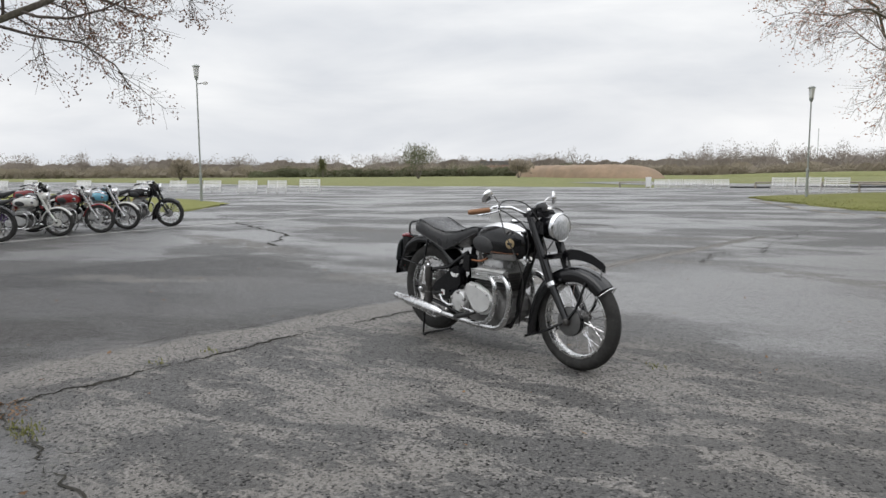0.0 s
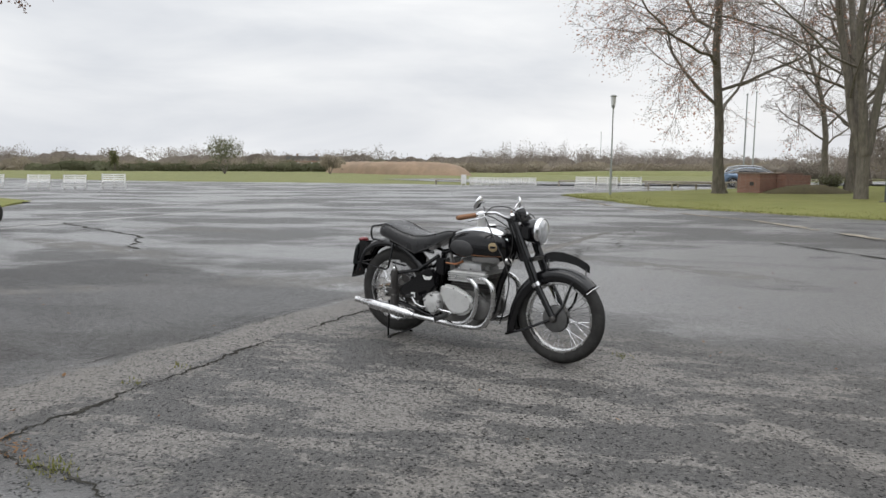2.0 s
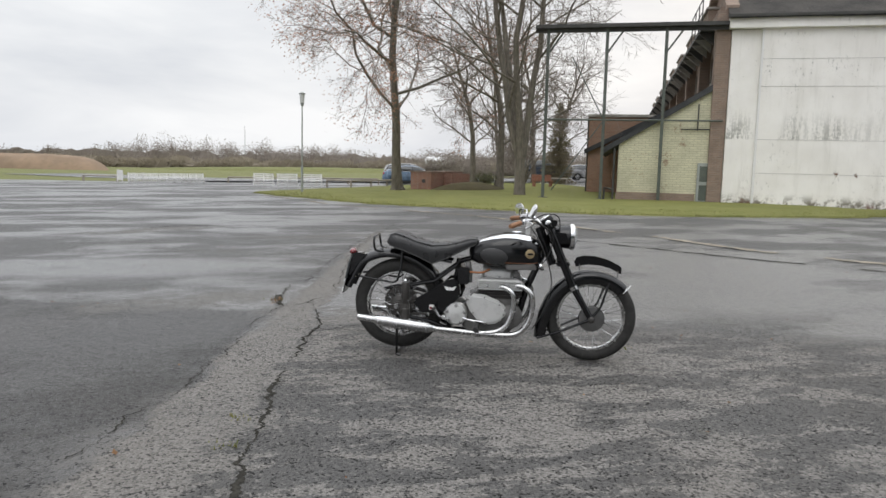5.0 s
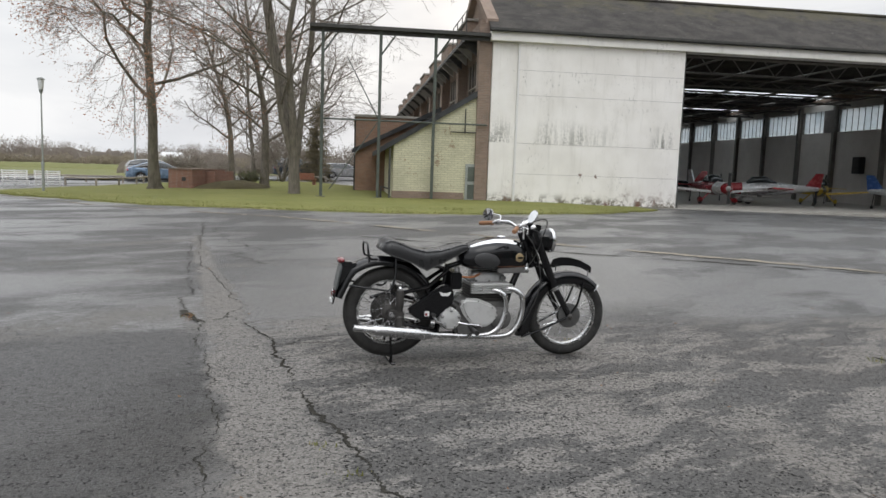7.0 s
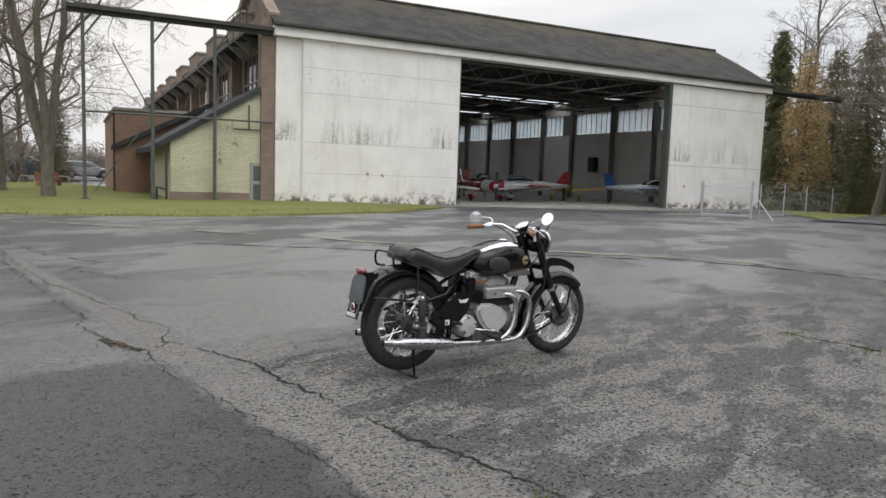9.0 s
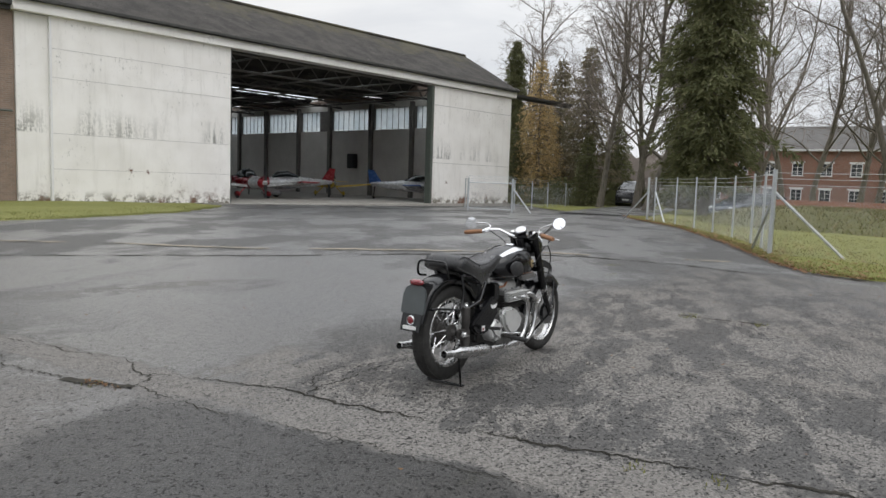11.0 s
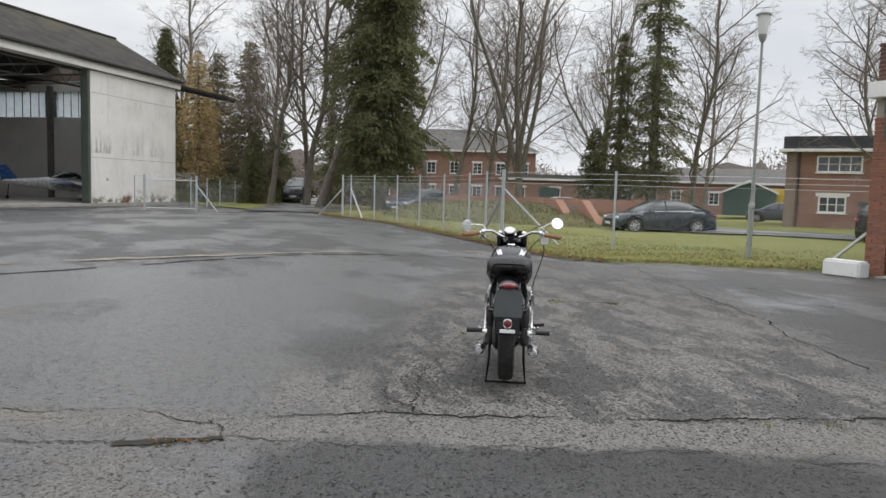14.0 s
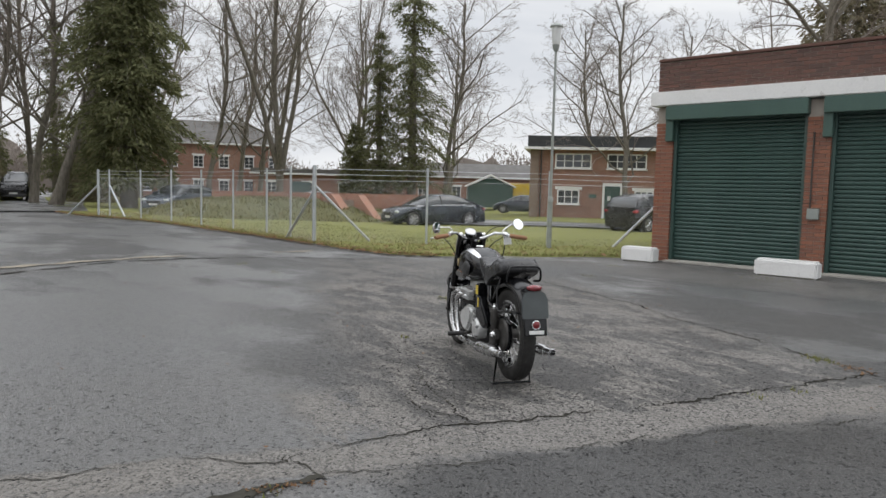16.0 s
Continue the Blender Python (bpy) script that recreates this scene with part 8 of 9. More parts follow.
    if hero:
        part("tag", Geo().box(-0.032, 0.032, -0.001, 0.001, -0.085, 0.0, Matrix.Translation((0.245, -0.262, 1.022)) @ Matrix.Rotation(radians(62), 4, "Z") @ Matrix.Rotation(radians(8), 4, "Y")), B_PAPER, hb, "white paper tag tied to the handlebar")
        part("cable", Geo().tube(flow([(0.24, -0.24, 1.02), (0.35, -0.29, 1.08), (0.45, -0.2, 1.06), (0.47, -0.08, 0.93)]), 0.004, 6), B_RUBBER, hb)
        part("brake_cable", Geo().tube(flow([(0.25, -0.24, 1.0), (0.34, -0.27, 0.86), (0.42, -0.2, 0.6), (0.36, -0.15, 0.36), (0.3, -0.1, 0.24)]), 0.0045, 6), B_RUBBER, t)
        part("horn", Geo().lathe([(0.02, 0), (0.035, 0.015), (0.03, 0.03), (0.001, 0.035)], 14, Matrix.Translation((0.33, -0.07, 0.68)) @ Matrix.Rotation(radians(60), 4, "Y")), B_CHROME, t)
        part("switch", Geo().box(0.385, 0.45, -0.1, -0.04, 0.985, 1.03), B_BLACK, t, bevel=0.008)
    # front mudguard
    if guard_front == "valanced":
        tab = [(44, 0.347), (70, 0.345), (100, 0.345), (135, 0.35), (165, 0.363), (185, 0.39), (202, 0.437)]
        fg = part("front_mudguard", arc_guard(FX, FZ, tab, 0.068, 0.085), c["guard"], t, "deeply valanced black mudguard" if hero else "", smooth=50)
    else:
        tab = [(28, 0.345), (70, 0.345), (100, 0.345), (150, 0.347), (172, 0.35)]
        fg = part("front_mudguard", arc_guard(FX, FZ, tab, 0.055, 0.03), c["guard"], t, smooth=50)
    if hero:
        tip = Vector((FX + 0.35 * math.cos(radians(43)), 0, FZ + 0.35 * math.sin(radians(43))))
        part("beading", Geo().tube([tip + Vector((-0.04, -0.066, -0.05)), tip + Vector((0.01, -0.03, -0.006)), tip + Vector((0.02, 0, 0.0)), tip + Vector((0.01, 0.03, -0.006)), tip + Vector((-0.04, 0.066, -0.05))], 0.0035, 6), B_CHROME, fg, smooth=60)
        pl = part("number_blade", Geo().prism([(0.60, 0.69), (0.585, 0.725), (0.6, 0.757), (0.66, 0.774), (0.73, 0.772), (0.82, 0.752), (0.905, 0.712), (0.927, 0.69), (0.925, 0.645), (0.84, 0.688), (0.76, 0.706), (0.68, 0.708)], -0.004, 0.004), B_BLACK, fg, "black blade-shaped front plate", smooth=0)
        for x, z in ((0.625, 0.665), (0.9, 0.62)):
            part("bolt", Geo().tube([(x, 0, z), (x, 0, z + 0.05)], 0.006, 6), B_CHROME, pl)
    both(lambda s: part("stay", Geo().tube([(FX - 0.01, s * 0.105, FZ), (FX + 0.06, s * 0.095, FZ + 0.09), (0.835, s * 0.07, 0.585)], 0.009, 8), c["fork"], fg))
    both(lambda s: part("stay", Geo().tube([(FX - 0.01, s * 0.105, FZ), (0.5, s * 0.09, 0.225), (0.335, s * 0.075, 0.165)], 0.009, 8), c["fork"], fg))
    # frame
    fr = part("frame", Geo().tube([(0.36, 0, 0.86), (0.345, 0, 0.74), (0.25, 0, 0.52), (0.19, 0, 0.3), (0.12, 0, 0.19), (-0.3, 0, 0.18)], 0.025, 12).tube([(0.36, 0, 0.88), (-0.25, 0, 0.7)], 0.02, 10).tube([(-0.25, 0, 0.72), (-0.32, 0, 0.2)], 0.02, 10), c["frame"], t, "black tubular frame", smooth=50)

    def rear(s):
        y = s * 0.1
        part("frame_tube", Geo().tube([(-0.26, s * 0.05, 0.68), (-0.42, y, 0.56), (-0.63, s * 0.115, 0.52)], 0.015, 10), c["frame"], fr)
        part("frame_tube", Geo().tube([(-0.3, s * 0.06, 0.2), (-0.45, y, 0.26), (-0.65, s * 0.115, 0.3)], 0.015, 10), c["frame"], fr)
        part("frame_tube", Geo().tube([(-0.3, s * 0.07, 0.7), (-0.5, s * 0.115, 0.74), (-0.66, s * 0.12, 0.77)], 0.012, 8), c["frame"], fr)
        pg = part("plunger", Geo().lathe([(0.03, 0.27), (0.034, 0.3), (0.034, 0.35), (0.024, 0.36), (0.024, 0.42), (0.03, 0.43), (0.03, 0.53), (0.026, 0.545)], 16, Matrix.Translation((-0.63, s * 0.125, 0))), B_DARK, t, "dark plunger suspension unit", smooth=40)
        part("cap", Geo().lathe([(0.018, 0.54), (0.018, 0.56), (0.012, 0.568), (0.012, 0.582), (0.001, 0.585)], 12, Matrix.Translation((-0.63, s * 0.125, 0))), B_CHROME, pg)
        part("link", Geo().box(-0.71, -0.6, s * 0.125 - 0.025, s * 0.125 + 0.025, 0.33, 0.4), B_DARK, pg, bevel=0.01)
        part("axle_nut", Geo().lathe([(0.022, 0.0), (0.022, 0.02), (0.012, 0.035)], 10, Matrix.Translation((RX, s * 0.14, RZ)) @ Matrix.Rotation(radians(-90 * s), 4, "X")), B_PIPE, pg)
    both(rear)
    # tank: rounded sections along x
    rings = []
    for x, w, z0, z1, r in ((-0.175, .05, .745, .80, .02), (-0.15, .095, .71, .835, .03), (-0.1, .13, .69, .868, .05), (-0.02, .155, .68, .898, .065), (0.08, .165, .675, .92, .07), (0.17, .165, .672, .923, .07),
                            (0.25, .155, .672, .912, .065), (0.31, .13, .68, .885, .05), (0.345, .095, .7, .85, .035), (0.36, .05, .73, .81, .02)):
        ring = []
        zm = z0 + (z1 - z0) * 0.42
        for k in range(20):
            a = 2 * math.pi * k / 20
            ca, sa = math.cos(a), math.sin(a)
            e = 0.62
            yy = w * math.copysign(abs(ca) ** e, ca)
            zz = (z1 - zm) * math.copysign(abs(sa) ** 0.75, sa) if sa > 0 else (zm - z0) * math.copysign(abs(sa) ** 0.6, sa)
            ring.append(Vector((x, yy, zm + zz)))
        rings.append(ring)
    tk = part("tank", Geo().loft(rings), c["tank"], t, "glossy teardrop fuel tank" if not hero else "glossy black tank with chrome shoulder panels", smooth=60)

    def tank_side(s):
        # chrome shoulder panel lying just off the tank
        g, sec = Geo(), []
        for i in range(2, 9):
            ring = rings[i]
            idx = [1, 2, 3, 4] if s > 0 else [9, 8, 7, 6]
            f = (i - 2) / 6
            lo = 1.15 + 0.95 * (1 - f)
            pts = []
            for q in range(4):
                u = min(2.999, lo + (3.0 - lo) * q / 3)
                k = min(2, int(u))
                p = ring[idx[k]].lerp(ring[idx[k + 1]], u - k)
                ctr = Vector((p.x, 0, 0.78))
                pts.append(p + (p - ctr).normalized() * 0.0025)
            sec.append(pts)
        part("chrome_panel", g.loft(sec, caps=False, wrap=False), c["panel"], tk, "bright chrome panel", smooth=60)
        y = s * 0.163
        part("knee_pad", Geo().lathe([(1.0, 0.0), (1.0, 0.006), (0.88, 0.012), (0.001, 0.014)], 24, Matrix.Translation((0.01, y - s * 0.006, 0.765)) @ Matrix.Rotation(radians(-90 * s), 4, "X") @ Matrix.Rotation(radians(8 * s), 4, "Z") @ Matrix.Diagonal((0.1, 0.056, 1, 1))), B_PAD, tk, "black rubber knee pad", smooth=50)
        bd = part("badge", Geo().lathe([(0.033, 0.0), (0.033, 0.006), (0.028, 0.009), (0.001, 0.01)], 20, Matrix.Translation((0.262, s * 0.15, 0.787)) @ Matrix.Rotation(radians(12 * -s), 4, "Z") @ Matrix.Rotation(radians(-90 * s), 4, "X")), B_GOLD if hero else B_CHROME, tk, "round gilt tank badge")
        part("badge_bar", Geo().box(0.238, 0.286, min(s * 0.158, s * 0.163), max(s * 0.158, s * 0.163), 0.78, 0.794, None), B_BLACK, bd)
        part("lower_panel", Geo().prism([(0.1, 0.668), (0.09, 0.705), (0.3, 0.715), (0.315, 0.675)], min(s * 0.13, s * 0.161), max(s * 0.13, s * 0.161)), B_CASE, tk, "dull grey lower tank panel", bevel=0.006)
        part("lining", Geo().tube([(0.09, s * 0.163, 0.72), (0.25, s * 0.161, 0.72), (0.32, s * 0.13, 0.722)], 0.0014, 4), B_COPPER, tk)
    both(tank_side)
    part("filler_cap", Geo().lathe([(0.034, 0.0), (0.036, 0.008), (0.03, 0.016), (0.001, 0.018)], 20, Matrix.Translation((0.165, 0.0, 0.921))), B_CHROME, tk)
    # seat
    rings = []
    top = [(-0.77, .85), (-0.75, .893), (-0.705, .912), (-0.64, .892), (-0.55, .855), (-0.44, .832), (-0.33, .836), (-0.24, .856), (-0.165, .876), (-0.12, .872)]
    bot = [(-0.77, .83), (-0.75, .815), (-0.705, .796), (-0.64, .775), (-0.55, .74), (-0.44, .685), (-0.33, .728), (-0.24, .775), (-0.165, .812), (-0.12, .835)]
    wid = [.13, .15, .156, .157, .15, .13, .118, .108, .096, .085]
    for (x, zt), (_, zb), w in zip(top, bot, wid):
        rings.append([Vector((x, y * w, zb + (zt - zb) * f)) for y, f in ((1, 0), (1.03, .35), (1.0, .7), (.88, .92), (.6, 1.0), (0, 1.02), (-.6, 1.0), (-.88, .92), (-1.0, .7), (-1.03, .35), (-1, 0), (0, 0.02))])
    st = part("seat", Geo().loft(rings), c["seat"], t, "padded black dual seat with grey piping", smooth=60)
    both(lambda s: part("piping", Geo().tube([(x, s * w * 1.01, z + 0.006) for (x, z), w in zip(bot, wid)], 0.0026, 6), B_PIPING, st, smooth=60))
    both(lambda s: part("piping", Geo().tube([(x, s * w * 0.9, z - (z - zb) * 0.08 + 0.002) for (x, z), (_, zb), w in zip(top[1:], bot[1:], wid[1:])], 0.003, 5), c["seat"], st, smooth=60))
    # rear mudguard, plate, lamps
    tab = [(28, .37), (60, .385), (90, .405), (112, .432), (132, .45), (150, .43), (163, .432)]
    rg = part("rear_mudguard", arc_guard(RX, RZ, tab, 0.083, 0.06), c["guard"], t, "black rear mudguard", smooth=50)
    if hero:
        pm = Matrix.Translation((-1.065, -0.005, 0.64)) @ Matrix.Rotation(radians(11), 4, "Y")
        pl = part("number_plate", Geo().prism([(y, z) for y, z in ((-.095, -.085), (-.085, -.097), (.085, -.097), (.095, -.085), (.093, .03), (.078, .072), (.045, .09), (-.045, .09), (-.078, .072), (-.093, .03))], -0.006, 0.006, pm @ Matrix.Rotation(radians(90), 4, "Z")), B_DULL, rg, "blank dark grey rear plate", bevel=0.004)
        part("plate_back", Geo().prism([(-1.05, 0.725), (-0.93, 0.735), (-1.0, 0.62), (-1.075, 0.56)], -0.07, 0.06), B_BLACK, rg, bevel=0.01)
        tl = part("tail_lamp", Geo().ball((-1.045, -0.005, 0.748), 0.056, 16, 10, 0.55, 1.0, 0.42), B_RED, rg, "red tail lamp", smooth=60)
        part("lamp_base", Geo().box(-1.05, -0.97, -0.055, 0.045, 0.722, 0.742), B_BLACK, tl, bevel=0.005)
        lp = part("tail_flap", Geo().box(-0.004, 0.004, -0.08, 0.08, -0.06, 0.06, Matrix.Translation((-1.094, -0.005, 0.495)) @ Matrix.Rotation(radians(14), 4, "Y")), B_BLACK, rg, bevel=0.004)
        part("reflector", Geo().ball((-1.1, -0.005, 0.508), 0.028, 14, 8, 0.45, 1, 1), B_RED, lp, "round red reflector", smooth=60)
        part("reflector_rim", Geo().tube([(-1.103, -0.005 + 0.028 * math.cos(a), 0.508 + 0.028 * math.sin(a)) for a in [k * math.pi / 8 for k in range(16)]], 0.004, 5, closed=True), B_CHROME, lp)
        part("maker_bar", Geo().box(-1.118, -1.108, -0.055, 0.045, 0.45, 0.472), B_PAPER, lp, "pale maker's bar without lettering")
        part("rail", Geo().tube(flow([(-0.8, .1, .765), (-0.855, .12, .775), (-0.868, .12, .83), (-0.868, .1, .868), (-0.865, .05, .873), (-0.865, -.05, .873), (-0.868, -.1, .868), (-0.868, -.12, .83), (-0.855, -.12, .775), (-0.8, -.1, .765)]), 0.008, 8), B_BLACK, t, "black grab rail behind the seat", smooth=60)
        part("lifting_handle", Geo().tube([(-1.01, .125, .575), (-1.01, -.125, .575)], 0.007, 8), B_BLACK, t)
    else:
        part("tail_lamp", Geo().ball((-1.06, 0, 0.66), 0.05, 12, 8, 0.7, 1, 0.8), B_RED, rg, "red tail lamp", smooth=60)
    both(lambda s: part("stay", Geo().tube([(-0.99, s * .09, .575), (-0.95, s * .125, .575), (-0.72, s * .128, .54), (-0.69, s * .128, .56), (-0.665, s * .125, .66), (-0.66, s * .1, .77)], 0.008, 8), c["frame"], rg, smooth=60))
    # engine
    eng = part("crankcase", Geo().prism([(-0.2, .2), (-0.22, .3), (-0.19, .43), (-0.1, .47), (0.14, .47), (0.2, .4), (0.2, .28), (0.12, .19), (0, .165)], -0.115, 0.115), B_CASE, t, "dull grey alloy crankcase", bevel=0.02)

    def covers(s):
        o = [(-0.19, .44), (-0.155, .487), (-0.05, .482), (0.07, .435), (0.115, .375), (0.09, .31), (0.03, .272), (-0.04, .262), (-0.1, .295), (-0.155, .36)]
        y0, y1 = sorted((s * 0.116, s * 0.172))
        cv = part("timing_cover", Geo().prism(o, y0, y1), B_BRIGHT, eng, "smooth pear-shaped alloy cover", smooth=50, bevel=0.02)
        for x, z in ((-0.165, .445), (-0.05, .465), (0.06, .415), (0.09, .345), (-0.03, .28), (-0.13, .35)):
            part("screw", Geo().lathe([(0.006, 0), (0.006, 0.005), (0.001, 0.007)], 8, Matrix.Translation((x, s * 0.17, z)) @ Matrix.Rotation(radians(-90 * s), 4, "X")), B_IRON, cv)
        part("end_cover", Geo().lathe([(0.085, 0.1), (0.085, 0.13), (0.07, 0.148), (0.001, 0.155)], 24, Matrix.Translation((0.14, 0, .325)) @ Matrix.Rotation(radians(-90 * s), 4, "X")), B_CASE, eng, smooth=50)
        gb = part("gearbox_cover", Geo().lathe([(0.082, 0.08), (0.082, 0.14), (0.07, 0.16), (0.03, 0.166), (0.001, 0.167)], 26, Matrix.Translation((-0.255, 0, .33)) @ Matrix.Rotation(radians(-90 * s), 4, "X")), B_BRIGHT, t, "round alloy gearbox cover", smooth=50)
        for k in range(5):
            a = k * 1.25 + 0.3
            part("boss", Geo().lathe([(0.013, 0.14), (0.013, 0.165), (0.007, 0.172), (0.001, 0.173)], 10, Matrix.Translation((-0.255 + 0.066 * math.cos(a), 0, .33 + 0.066 * math.sin(a))) @ Matrix.Rotation(radians(-90 * s), 4, "X")), B_IRON, gb)
        fp = part("footrest", Geo().tube([(-0.1, s * 0.13, .27), (-0.1, s * 0.2, .262)], 0.012, 8), B_DARK, t)
        part("rubber", Geo().tube([(-0.1, s * 0.2, .262), (-0.1, s * 0.325, .26)], 0.018, 12), B_RUBBER, fp, "black rubber footrest")
    both(covers)
    cyl = part("cylinder_block", Geo().box(-0.095, 0.205, -0.115, 0.115, 0.45, 0.575), B_DARK, eng, "dark finned cylinder block", bevel=0.01)
    for k in range(5):
        z = 0.47 + k * 0.019
        part("fin", Geo().box(-0.105 - 0.003 * (k % 2), 0.215, -0.13, 0.13, z, z + 0.006), B_DARK, cyl, bevel=0.002)
    hd = part("cylinder_head", Geo().box(-0.095, 0.2, -0.125, 0.125, 0.565, 0.6), B_IRON, eng, "grey finned cylinder head", bevel=0.008)

    def manifold(s):
        mf = part("exhaust_manifold", Geo().box(-0.09, 0.205, min(s * .118, s * .15), max(s * .118, s * .15), 0.52, 0.592), B_BRIGHT, hd, "finned exhaust manifold", bevel=0.008)
        for k in range(5):
            z = 0.523 + k * 0.0145
            part("fin", Geo().box(-0.1, 0.215, min(s * .12, s * .17), max(s * .12, s * .17), z, z + 0.0055), B_BRIGHT, mf)
        for x in (-0.03, 0.12):
            part("nut", Geo().lathe([(0.011, 0), (0.011, 0.012), (0.006, 0.02), (0.001, 0.021)], 6, Matrix.Translation((x, s * 0.16, .552)) @ Matrix.Rotation(radians(-90 * s), 4, "X")), B_CHROME, mf)
        for x in (-0.05, 0.05, 0.15):
            part("bolt", Geo().lathe([(0.009, 0), (0.009, 0.012), (0.001, 0.014)], 6, Matrix.Translation((x, s * 0.1, .6))), B_CHROME, hd)
        y = s * 0.185
        a = part("exhaust_pipe", Geo().tube(flow([(0.06, s * .15, .545), (0.11, s * .172, .535), (0.15, y, .5), (0.16, y, .43), (0.145, y, .34), (0.105, y, .265), (0.04, y, .222), (-0.05, y, .21), (-0.12, y, .209)]), 0.0185, 14), B_PIPE, t, "curved chrome exhaust pipe", smooth=60)
        b = part("exhaust_pipe", Geo().tube(flow([(0.17, s * .15, .555), (0.23, s * .17, .548), (0.28, y, .505), (0.293, y, .43), (0.28, y, .34), (0.245, y, .265), (0.19, y, .215), (0.1, y, .2), (-0.1, y, .205), (-0.43, y, .228)]), 0.0195, 14), B_PIPE, t, "long chrome exhaust pipe", smooth=60)
        base = Matrix.Translation((-0.42, y, .227)) @ Matrix(((-0.994, 0, -0.11, 0), (0, 1, 0, 0), (0.11, 0, -0.994, 0), (0, 0, 0, 1))) @ Matrix.Rotation(radians(90), 4, "Y")
        sl = part("silencer", Geo().lathe([(0.021, -0.02), (0.03, 0.0), (0.039, 0.03), (0.042, 0.1), (0.041, 0.36), (0.036, 0.41), (0.026, 0.435), (0.025, 0.55), (0.022, 0.552), (0.02, 0.42)], 22, base), B_PIPE, t, "tubular chrome silencer", smooth=50)
        part("clamp", Geo().lathe([(0.024, -0.025), (0.027, -0.02), (0.027, 0.0), (0.024, 0.004)], 16, base, False), B_CHROME, sl)
    both(manifold)
    rb = part("rocker_box", Geo().loft([[Vector((x, y * w, z)) for x, y in ((-0.055, -1), (0.13, -1), (0.15, -.6), (0.15, .6), (0.13, 1), (-0.055, 1), (-0.075, .6), (-0.075, -.6))] for z, w in ((.595, .085), (.635, .085), (.66, .075), (.672, .05))]), B_ALLOY, hd, "smooth grey rocker cover", smooth=50)
    part("inlet_box", Geo().box(0.13, 0.2, -0.06, 0.06, .59, .645), B_IRON, hd, bevel=0.015)
    part("carburettor", Geo().lathe([(0.03, -0.05), (0.032, 0.05), (0.022, 0.06), (0.02, 0.1)], 14, Matrix.Translation((-0.18, -0.02, .6))), B_IRON, t, smooth=50)
    part("fuel_pipe", Geo().tube(flow([(-0.02, -0.09, .66), (-0.08, -0.1, .635), (-0.17, -0.1, .636)]), 0.008, 8), B_COPPER, t, "copper fuel pipe", smooth=60)
    tb = part("tool_box", Geo().prism([(-0.57, .385), (-0.565, .42), (-0.31, .585), (-0.26, .583), (-0.235, .55), (-0.225, .46), (-0.3, .375), (-0.37, .325), (-0.5, .33)], -0.148, -0.085), c["side"], t, "black enamelled side case", smooth=50, bevel=0.014)
    part("side_case", Geo().prism([(-0.5, .4), (-0.31, .585), (-0.24, .58), (-0.2, .5), (-0.24, .4), (-0.4, .35)], 0.085, 0.145), c["side"], t, "black side case", smooth=50, bevel=0.014)
    if hero:
        em = part("emblem", Geo().lathe([(0.013, 0), (0.013, 0.004), (0.001, 0.006)], 12, Matrix.Translation((-0.3, -0.15, .515)) @ Matrix.Rotation(radians(90), 4, "X")), B_PAPER, tb, "small pale winged emblem")
        for s in (-1, 1):
            part("wing", Geo().prism([(s * .012, -0.016), (s * .014, 0.01), (s * .044, 0.02), (s * .04, 0.008), (s * .034, 0.002), (s * .032, -0.006), (s * .024, -0.01)], -0.004, 0.0, Matrix.Translation((-0.3, -0.149, .515))), B_PAPER, em)
        part("sticker", Geo().box(-0.45, -0.415, -0.152, -0.1485, .355, .392), B_PAPER, tb, "small white and red sticker")
        part("sticker", Geo().box(-0.446, -0.43, -0.1535, -0.1521, .36, .378), B_RED, tb)
        bt = part("battery", Geo().box(-0.25, -0.165, -0.12, 0.13, .545, .67), B_BLACK, t, "black battery box with yellow label", bevel=0.01)
        part("label", Geo().box(-0.235, -0.18, 0.131, 0.133, .585, .655), B_LABEL, bt)
        part("label", Geo().box(-0.305, -0.28, 0.146, 0.148, .5, .575), B_LABEL, bt)
        kk = part("kick_starter", Geo().tube([(-0.3, -0.17, .3), (-0.315, -0.2, .3), (-0.37, -0.21, .325), (-0.405, -0.21, .375)], [0.01, 0.01, 0.008, 0.009], 10), B_CHROME, t, "chrome kick starter", smooth=60)
        part("pedal", Geo().tube([(-0.405, -0.19, .378), (-0.405, -0.27, .385)], 0.012, 10), B_RUBBER, kk)
        part("gear_lever", Geo().tube(flow([(-0.2, -0.175, .31), (-0.14, -0.2, .3), (-0.05, -0.2, .29), (-0.04, -0.24, .29)]), 0.008, 8), B_CHROME, t, smooth=60)
        part("brake_pedal", Geo().tube([(-0.2, 0.15, .25), (-0.05, 0.2, .25), (0.03, 0.23, .26)], 0.008, 8), B_CHROME, t, smooth=60)
        ck = part("sprocket", Geo().lathe([(0.04, 0.052), (0.092, 0.052), (0.095, 0.058), (0.04, 0.06)], 36, Matrix.Translation((RX, 0, RZ)) @ Matrix.Rotation(radians(-90), 4, "X")), B_IRON, t, "rear chain sprocket")
        part("chain", Geo().tube([(RX, .058, RZ + 0.097), (RX - 0.07, .058, RZ + 0.068), (RX - 0.097, .058, RZ), (RX - 0.07, .058, RZ - 0.068), (RX, .058, RZ - 0.097), (-0.3, .058, .29), (-0.24, .058, .32), (-0.28, .058, .37)], 0.008, 6, closed=True), B_DARK, ck)
        part("chain_guard", Geo().tube([(-0.82, .065, .46), (-0.72, .07, .485), (-0.6, .075, .475), (-0.35, .08, .41)], [0.012, 0.016, 0.016, 0.012], 8), B_BLACK, t, smooth=60)
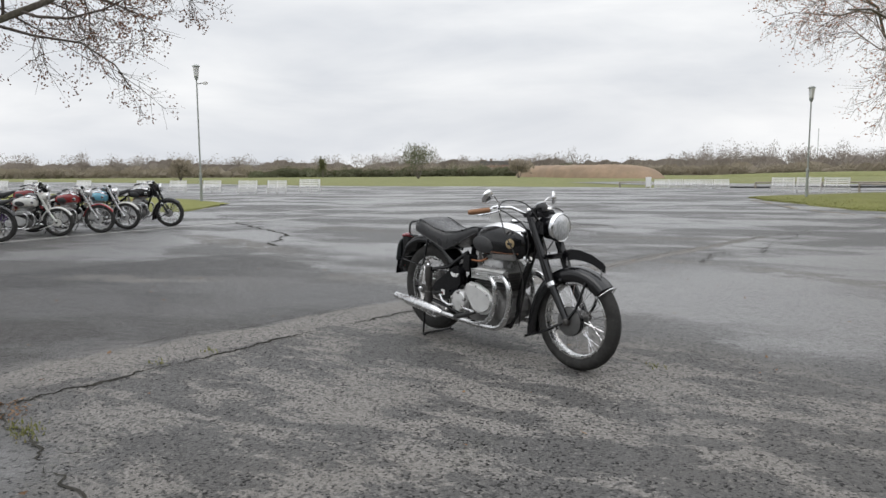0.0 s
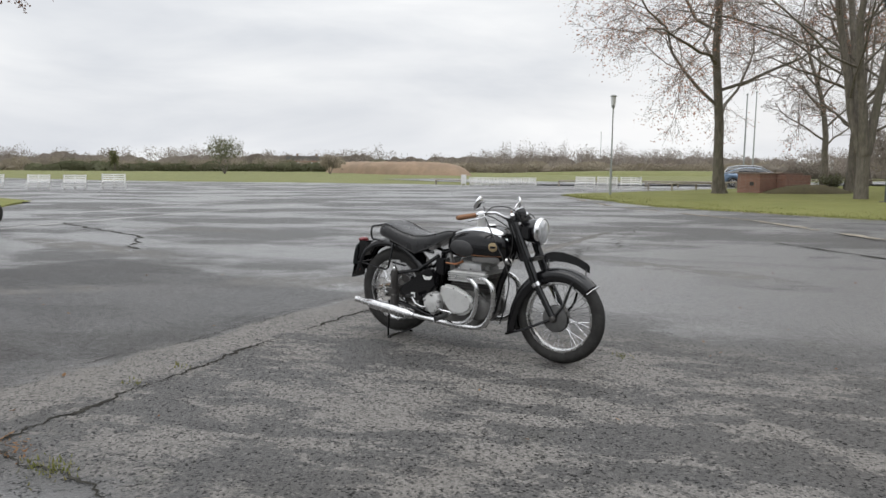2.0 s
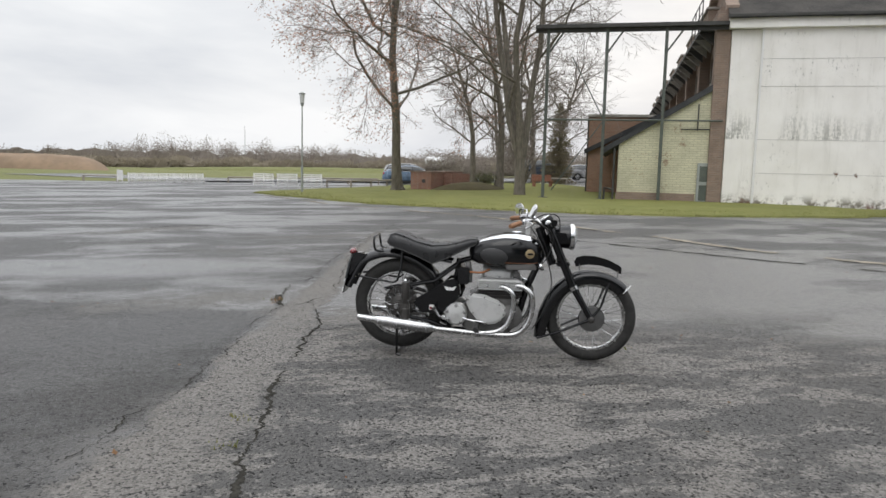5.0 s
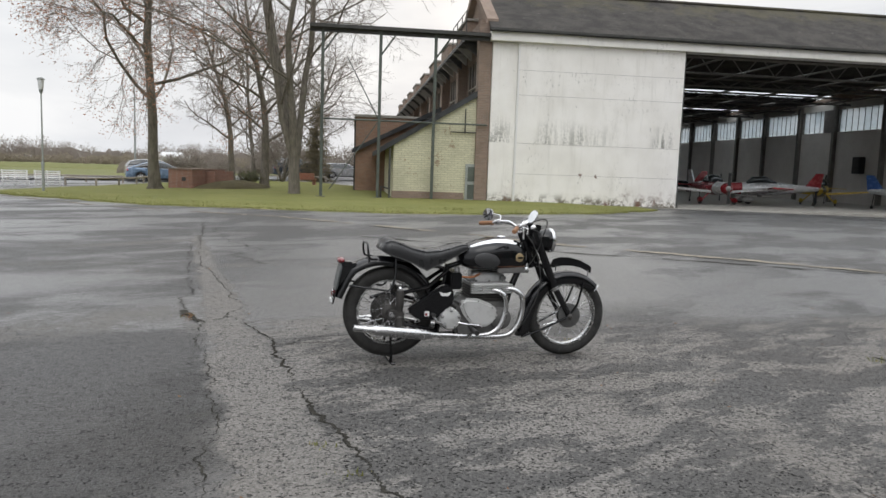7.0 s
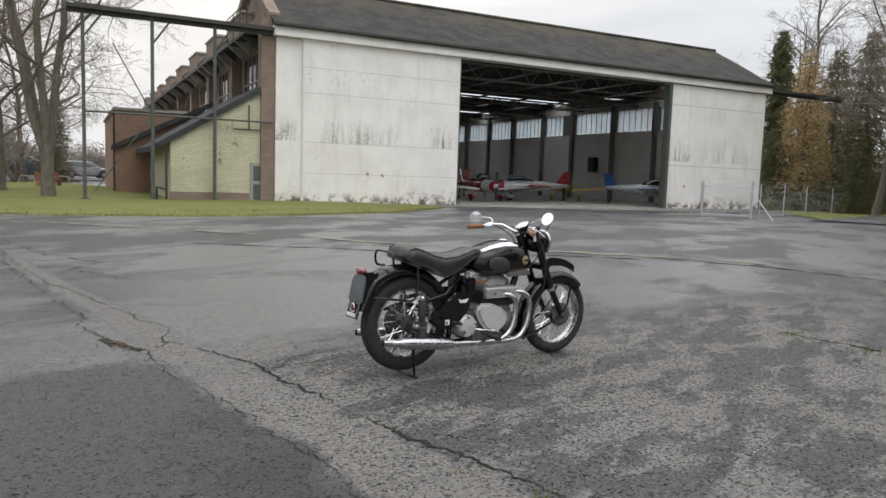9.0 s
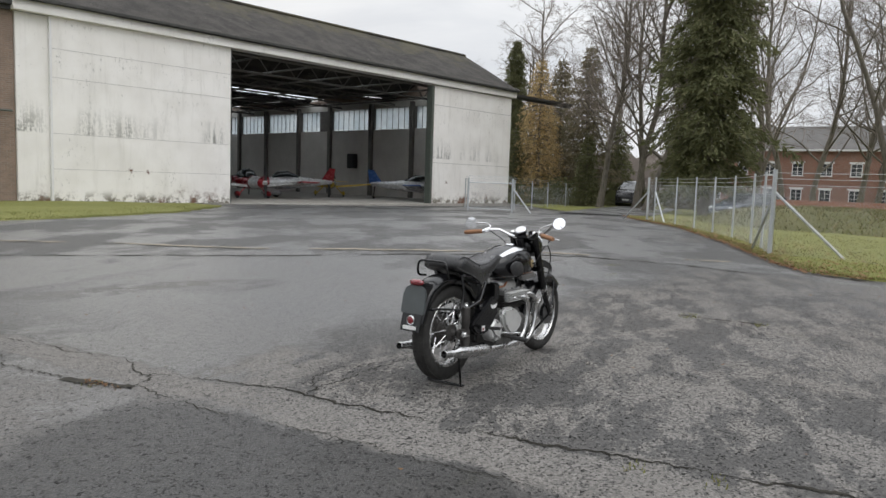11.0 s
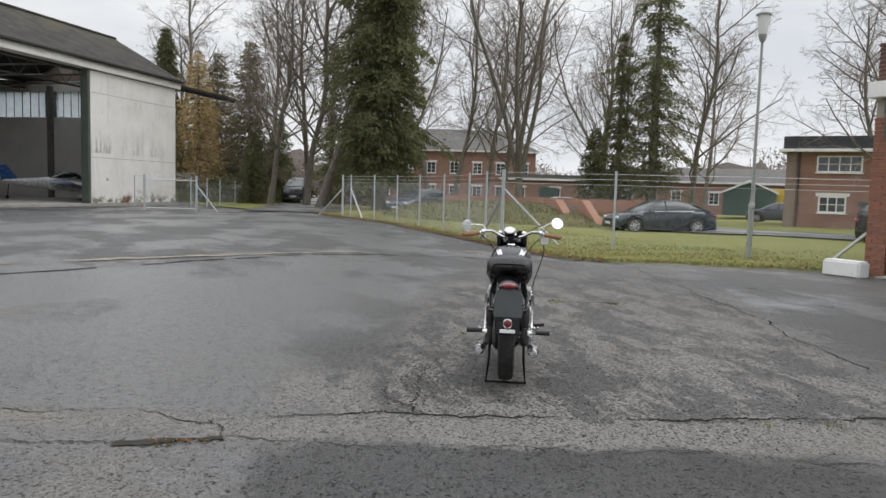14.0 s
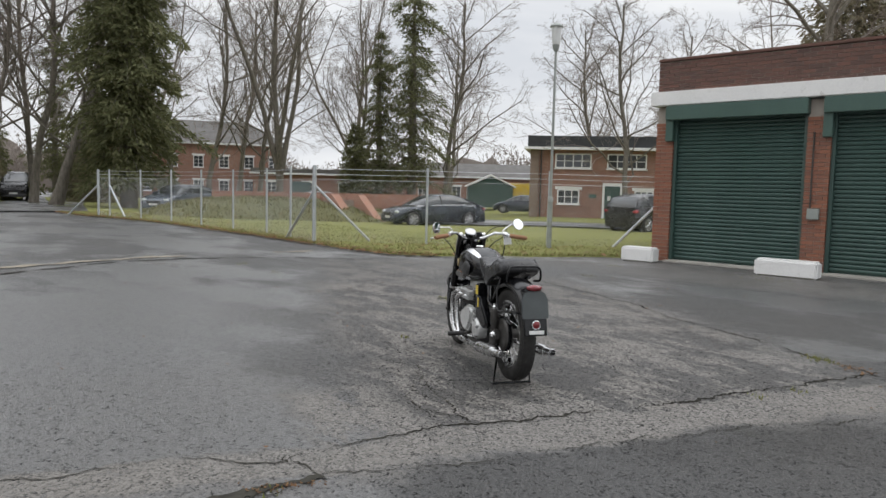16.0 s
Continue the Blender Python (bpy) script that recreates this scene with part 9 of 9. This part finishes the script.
    # stand
    if hero:
        sd = part("stand", Geo().tube([(-0.69, .118, .3), (-0.69, .122, .18), (-0.685, .138, .012), (-0.685, -.138, .012), (-0.69, -.122, .18), (-0.69, -.118, .3)], 0.0095, 8), B_BLACK, t, "black rear stand under the raised wheel", smooth=50)
        both(lambda s: part("foot", Geo().tube([(-0.685, s * .138, .01), (-0.655, s * .142, .009)], 0.009, 6), B_BLACK, sd))
    else:
        part("stand", Geo().tube([(-0.28, .12, .2), (-0.3, .2, .03), (-0.3, .26, .01)], 0.01, 6), B_BLACK, t)
        part("stand", Geo().tube([(-0.34, -.1, .18), (-0.42, -.14, .01)], 0.01, 6), B_BLACK, t)
    return t


motorcycle(Matrix.Translation((0, -0.015, 0)), "black vintage motorcycle on its stand, chrome exhausts, brown grips", None, True)


def parked_bike(x, y, heading, *a, **k):
    s = k.pop("size", 1.0)
    return motorcycle(Matrix.Translation((x, y, gz(x, y) - 0.004)) @ Matrix.Rotation(radians(heading), 4, "Z") @ Matrix.Rotation(radians(k.pop("tilt", 4)), 4, "X") @ Matrix.Scale(s, 4) @ Matrix.Translation((-0.72, 0, 0)), *a, **k)


T_RED = gloss("red_enamel", (0.24, 0.015, 0.018))
T_WHITE = gloss("cream_enamel", (0.68, 0.67, 0.63))
T_BLUE = gloss("sky_blue_enamel", (0.16, 0.42, 0.55))
T_PURPLE = gloss("purple_enamel", (0.06, 0.03, 0.1))
GR = "parked motorcycles in a row"
parked_bike(-13.2, 2.37, 52, "parked black motorcycle with silver lined tank", dict(tank=B_BLACK), False, GR, "valanced", tilt=4)
parked_bike(-13.0, 1.35, 55, "parked motorcycle with sky blue tank and white mudguards", dict(tank=T_BLUE, guard=T_WHITE, fork=B_CHROME, rim=B_CHROME, hub=B_ALLOY), False, GR, "narrow", tilt=5, size=0.93)
parked_bike(-12.45, 0.66, 58, "parked motorcycle with deep red tank and chrome fork", dict(tank=T_RED, guard=T_RED, fork=B_PIPE, hub=B_ALLOY), False, GR, "narrow", tilt=5, size=0.93)
parked_bike(-12.2, -0.18, 60, "parked cream motorcycle with white mudguards and tall bars", dict(tank=T_WHITE, guard=T_WHITE, fork=T_WHITE, side=T_PURPLE, panel=B_CHROME, hub=T_WHITE, rim=B_CHROME), False, GR, "narrow", True, tilt=5, size=0.88)
parked_bike(-11.6, -1.3, 60, "parked black motorcycle with dark purple tank", dict(tank=T_PURPLE), False, GR, "narrow", tilt=5)
parked_bike(-14.6, 0.35, 60, "parked bright red motorcycle behind the others", dict(tank=T_RED, guard=T_RED), False, GR, "narrow", tilt=5)

# ---- bricks of the workshop front ----
def bricks(x0, x1, z0, z1, material, parent, y0=0.0):
    bl, bh, gap = 0.215, 0.065, 0.011
    meshes = {}
    rows = int((z1 - z0) / (bh + gap))
    for r in range(rows):
        x = x0 + (0.0 if r % 2 else -0.5 * (bl + gap))
        while x < x1 - 0.02:
            a, b = max(x, x0), min(x + bl, x1)
            x += bl + gap
            if b - a < 0.03:
                continue
            key = round(b - a, 3)
            if key not in meshes:
                me = Geo().box(0, b - a, 0, 0.1, 0, bh).mesh("brick", 0)
                me.materials.append(material)
                meshes[key] = me
            o = new("brick", meshes[key])
            o.parent = parent
            o.location = (a, y0 + random.uniform(-0.004, 0.004), z0 + r * (bh + gap))


bricks(0.0, 0.37, 0.0, 2.95, M_BRICK, shop)
bricks(2.97, 3.38, 0.0, 2.95, M_BRICK, shop)
bricks(5.98, 6.4, 0.0, 2.95, M_BRICK, shop)
bricks(0.0, 5.2, 3.53, 4.15, M_BRICKDARK, shop)
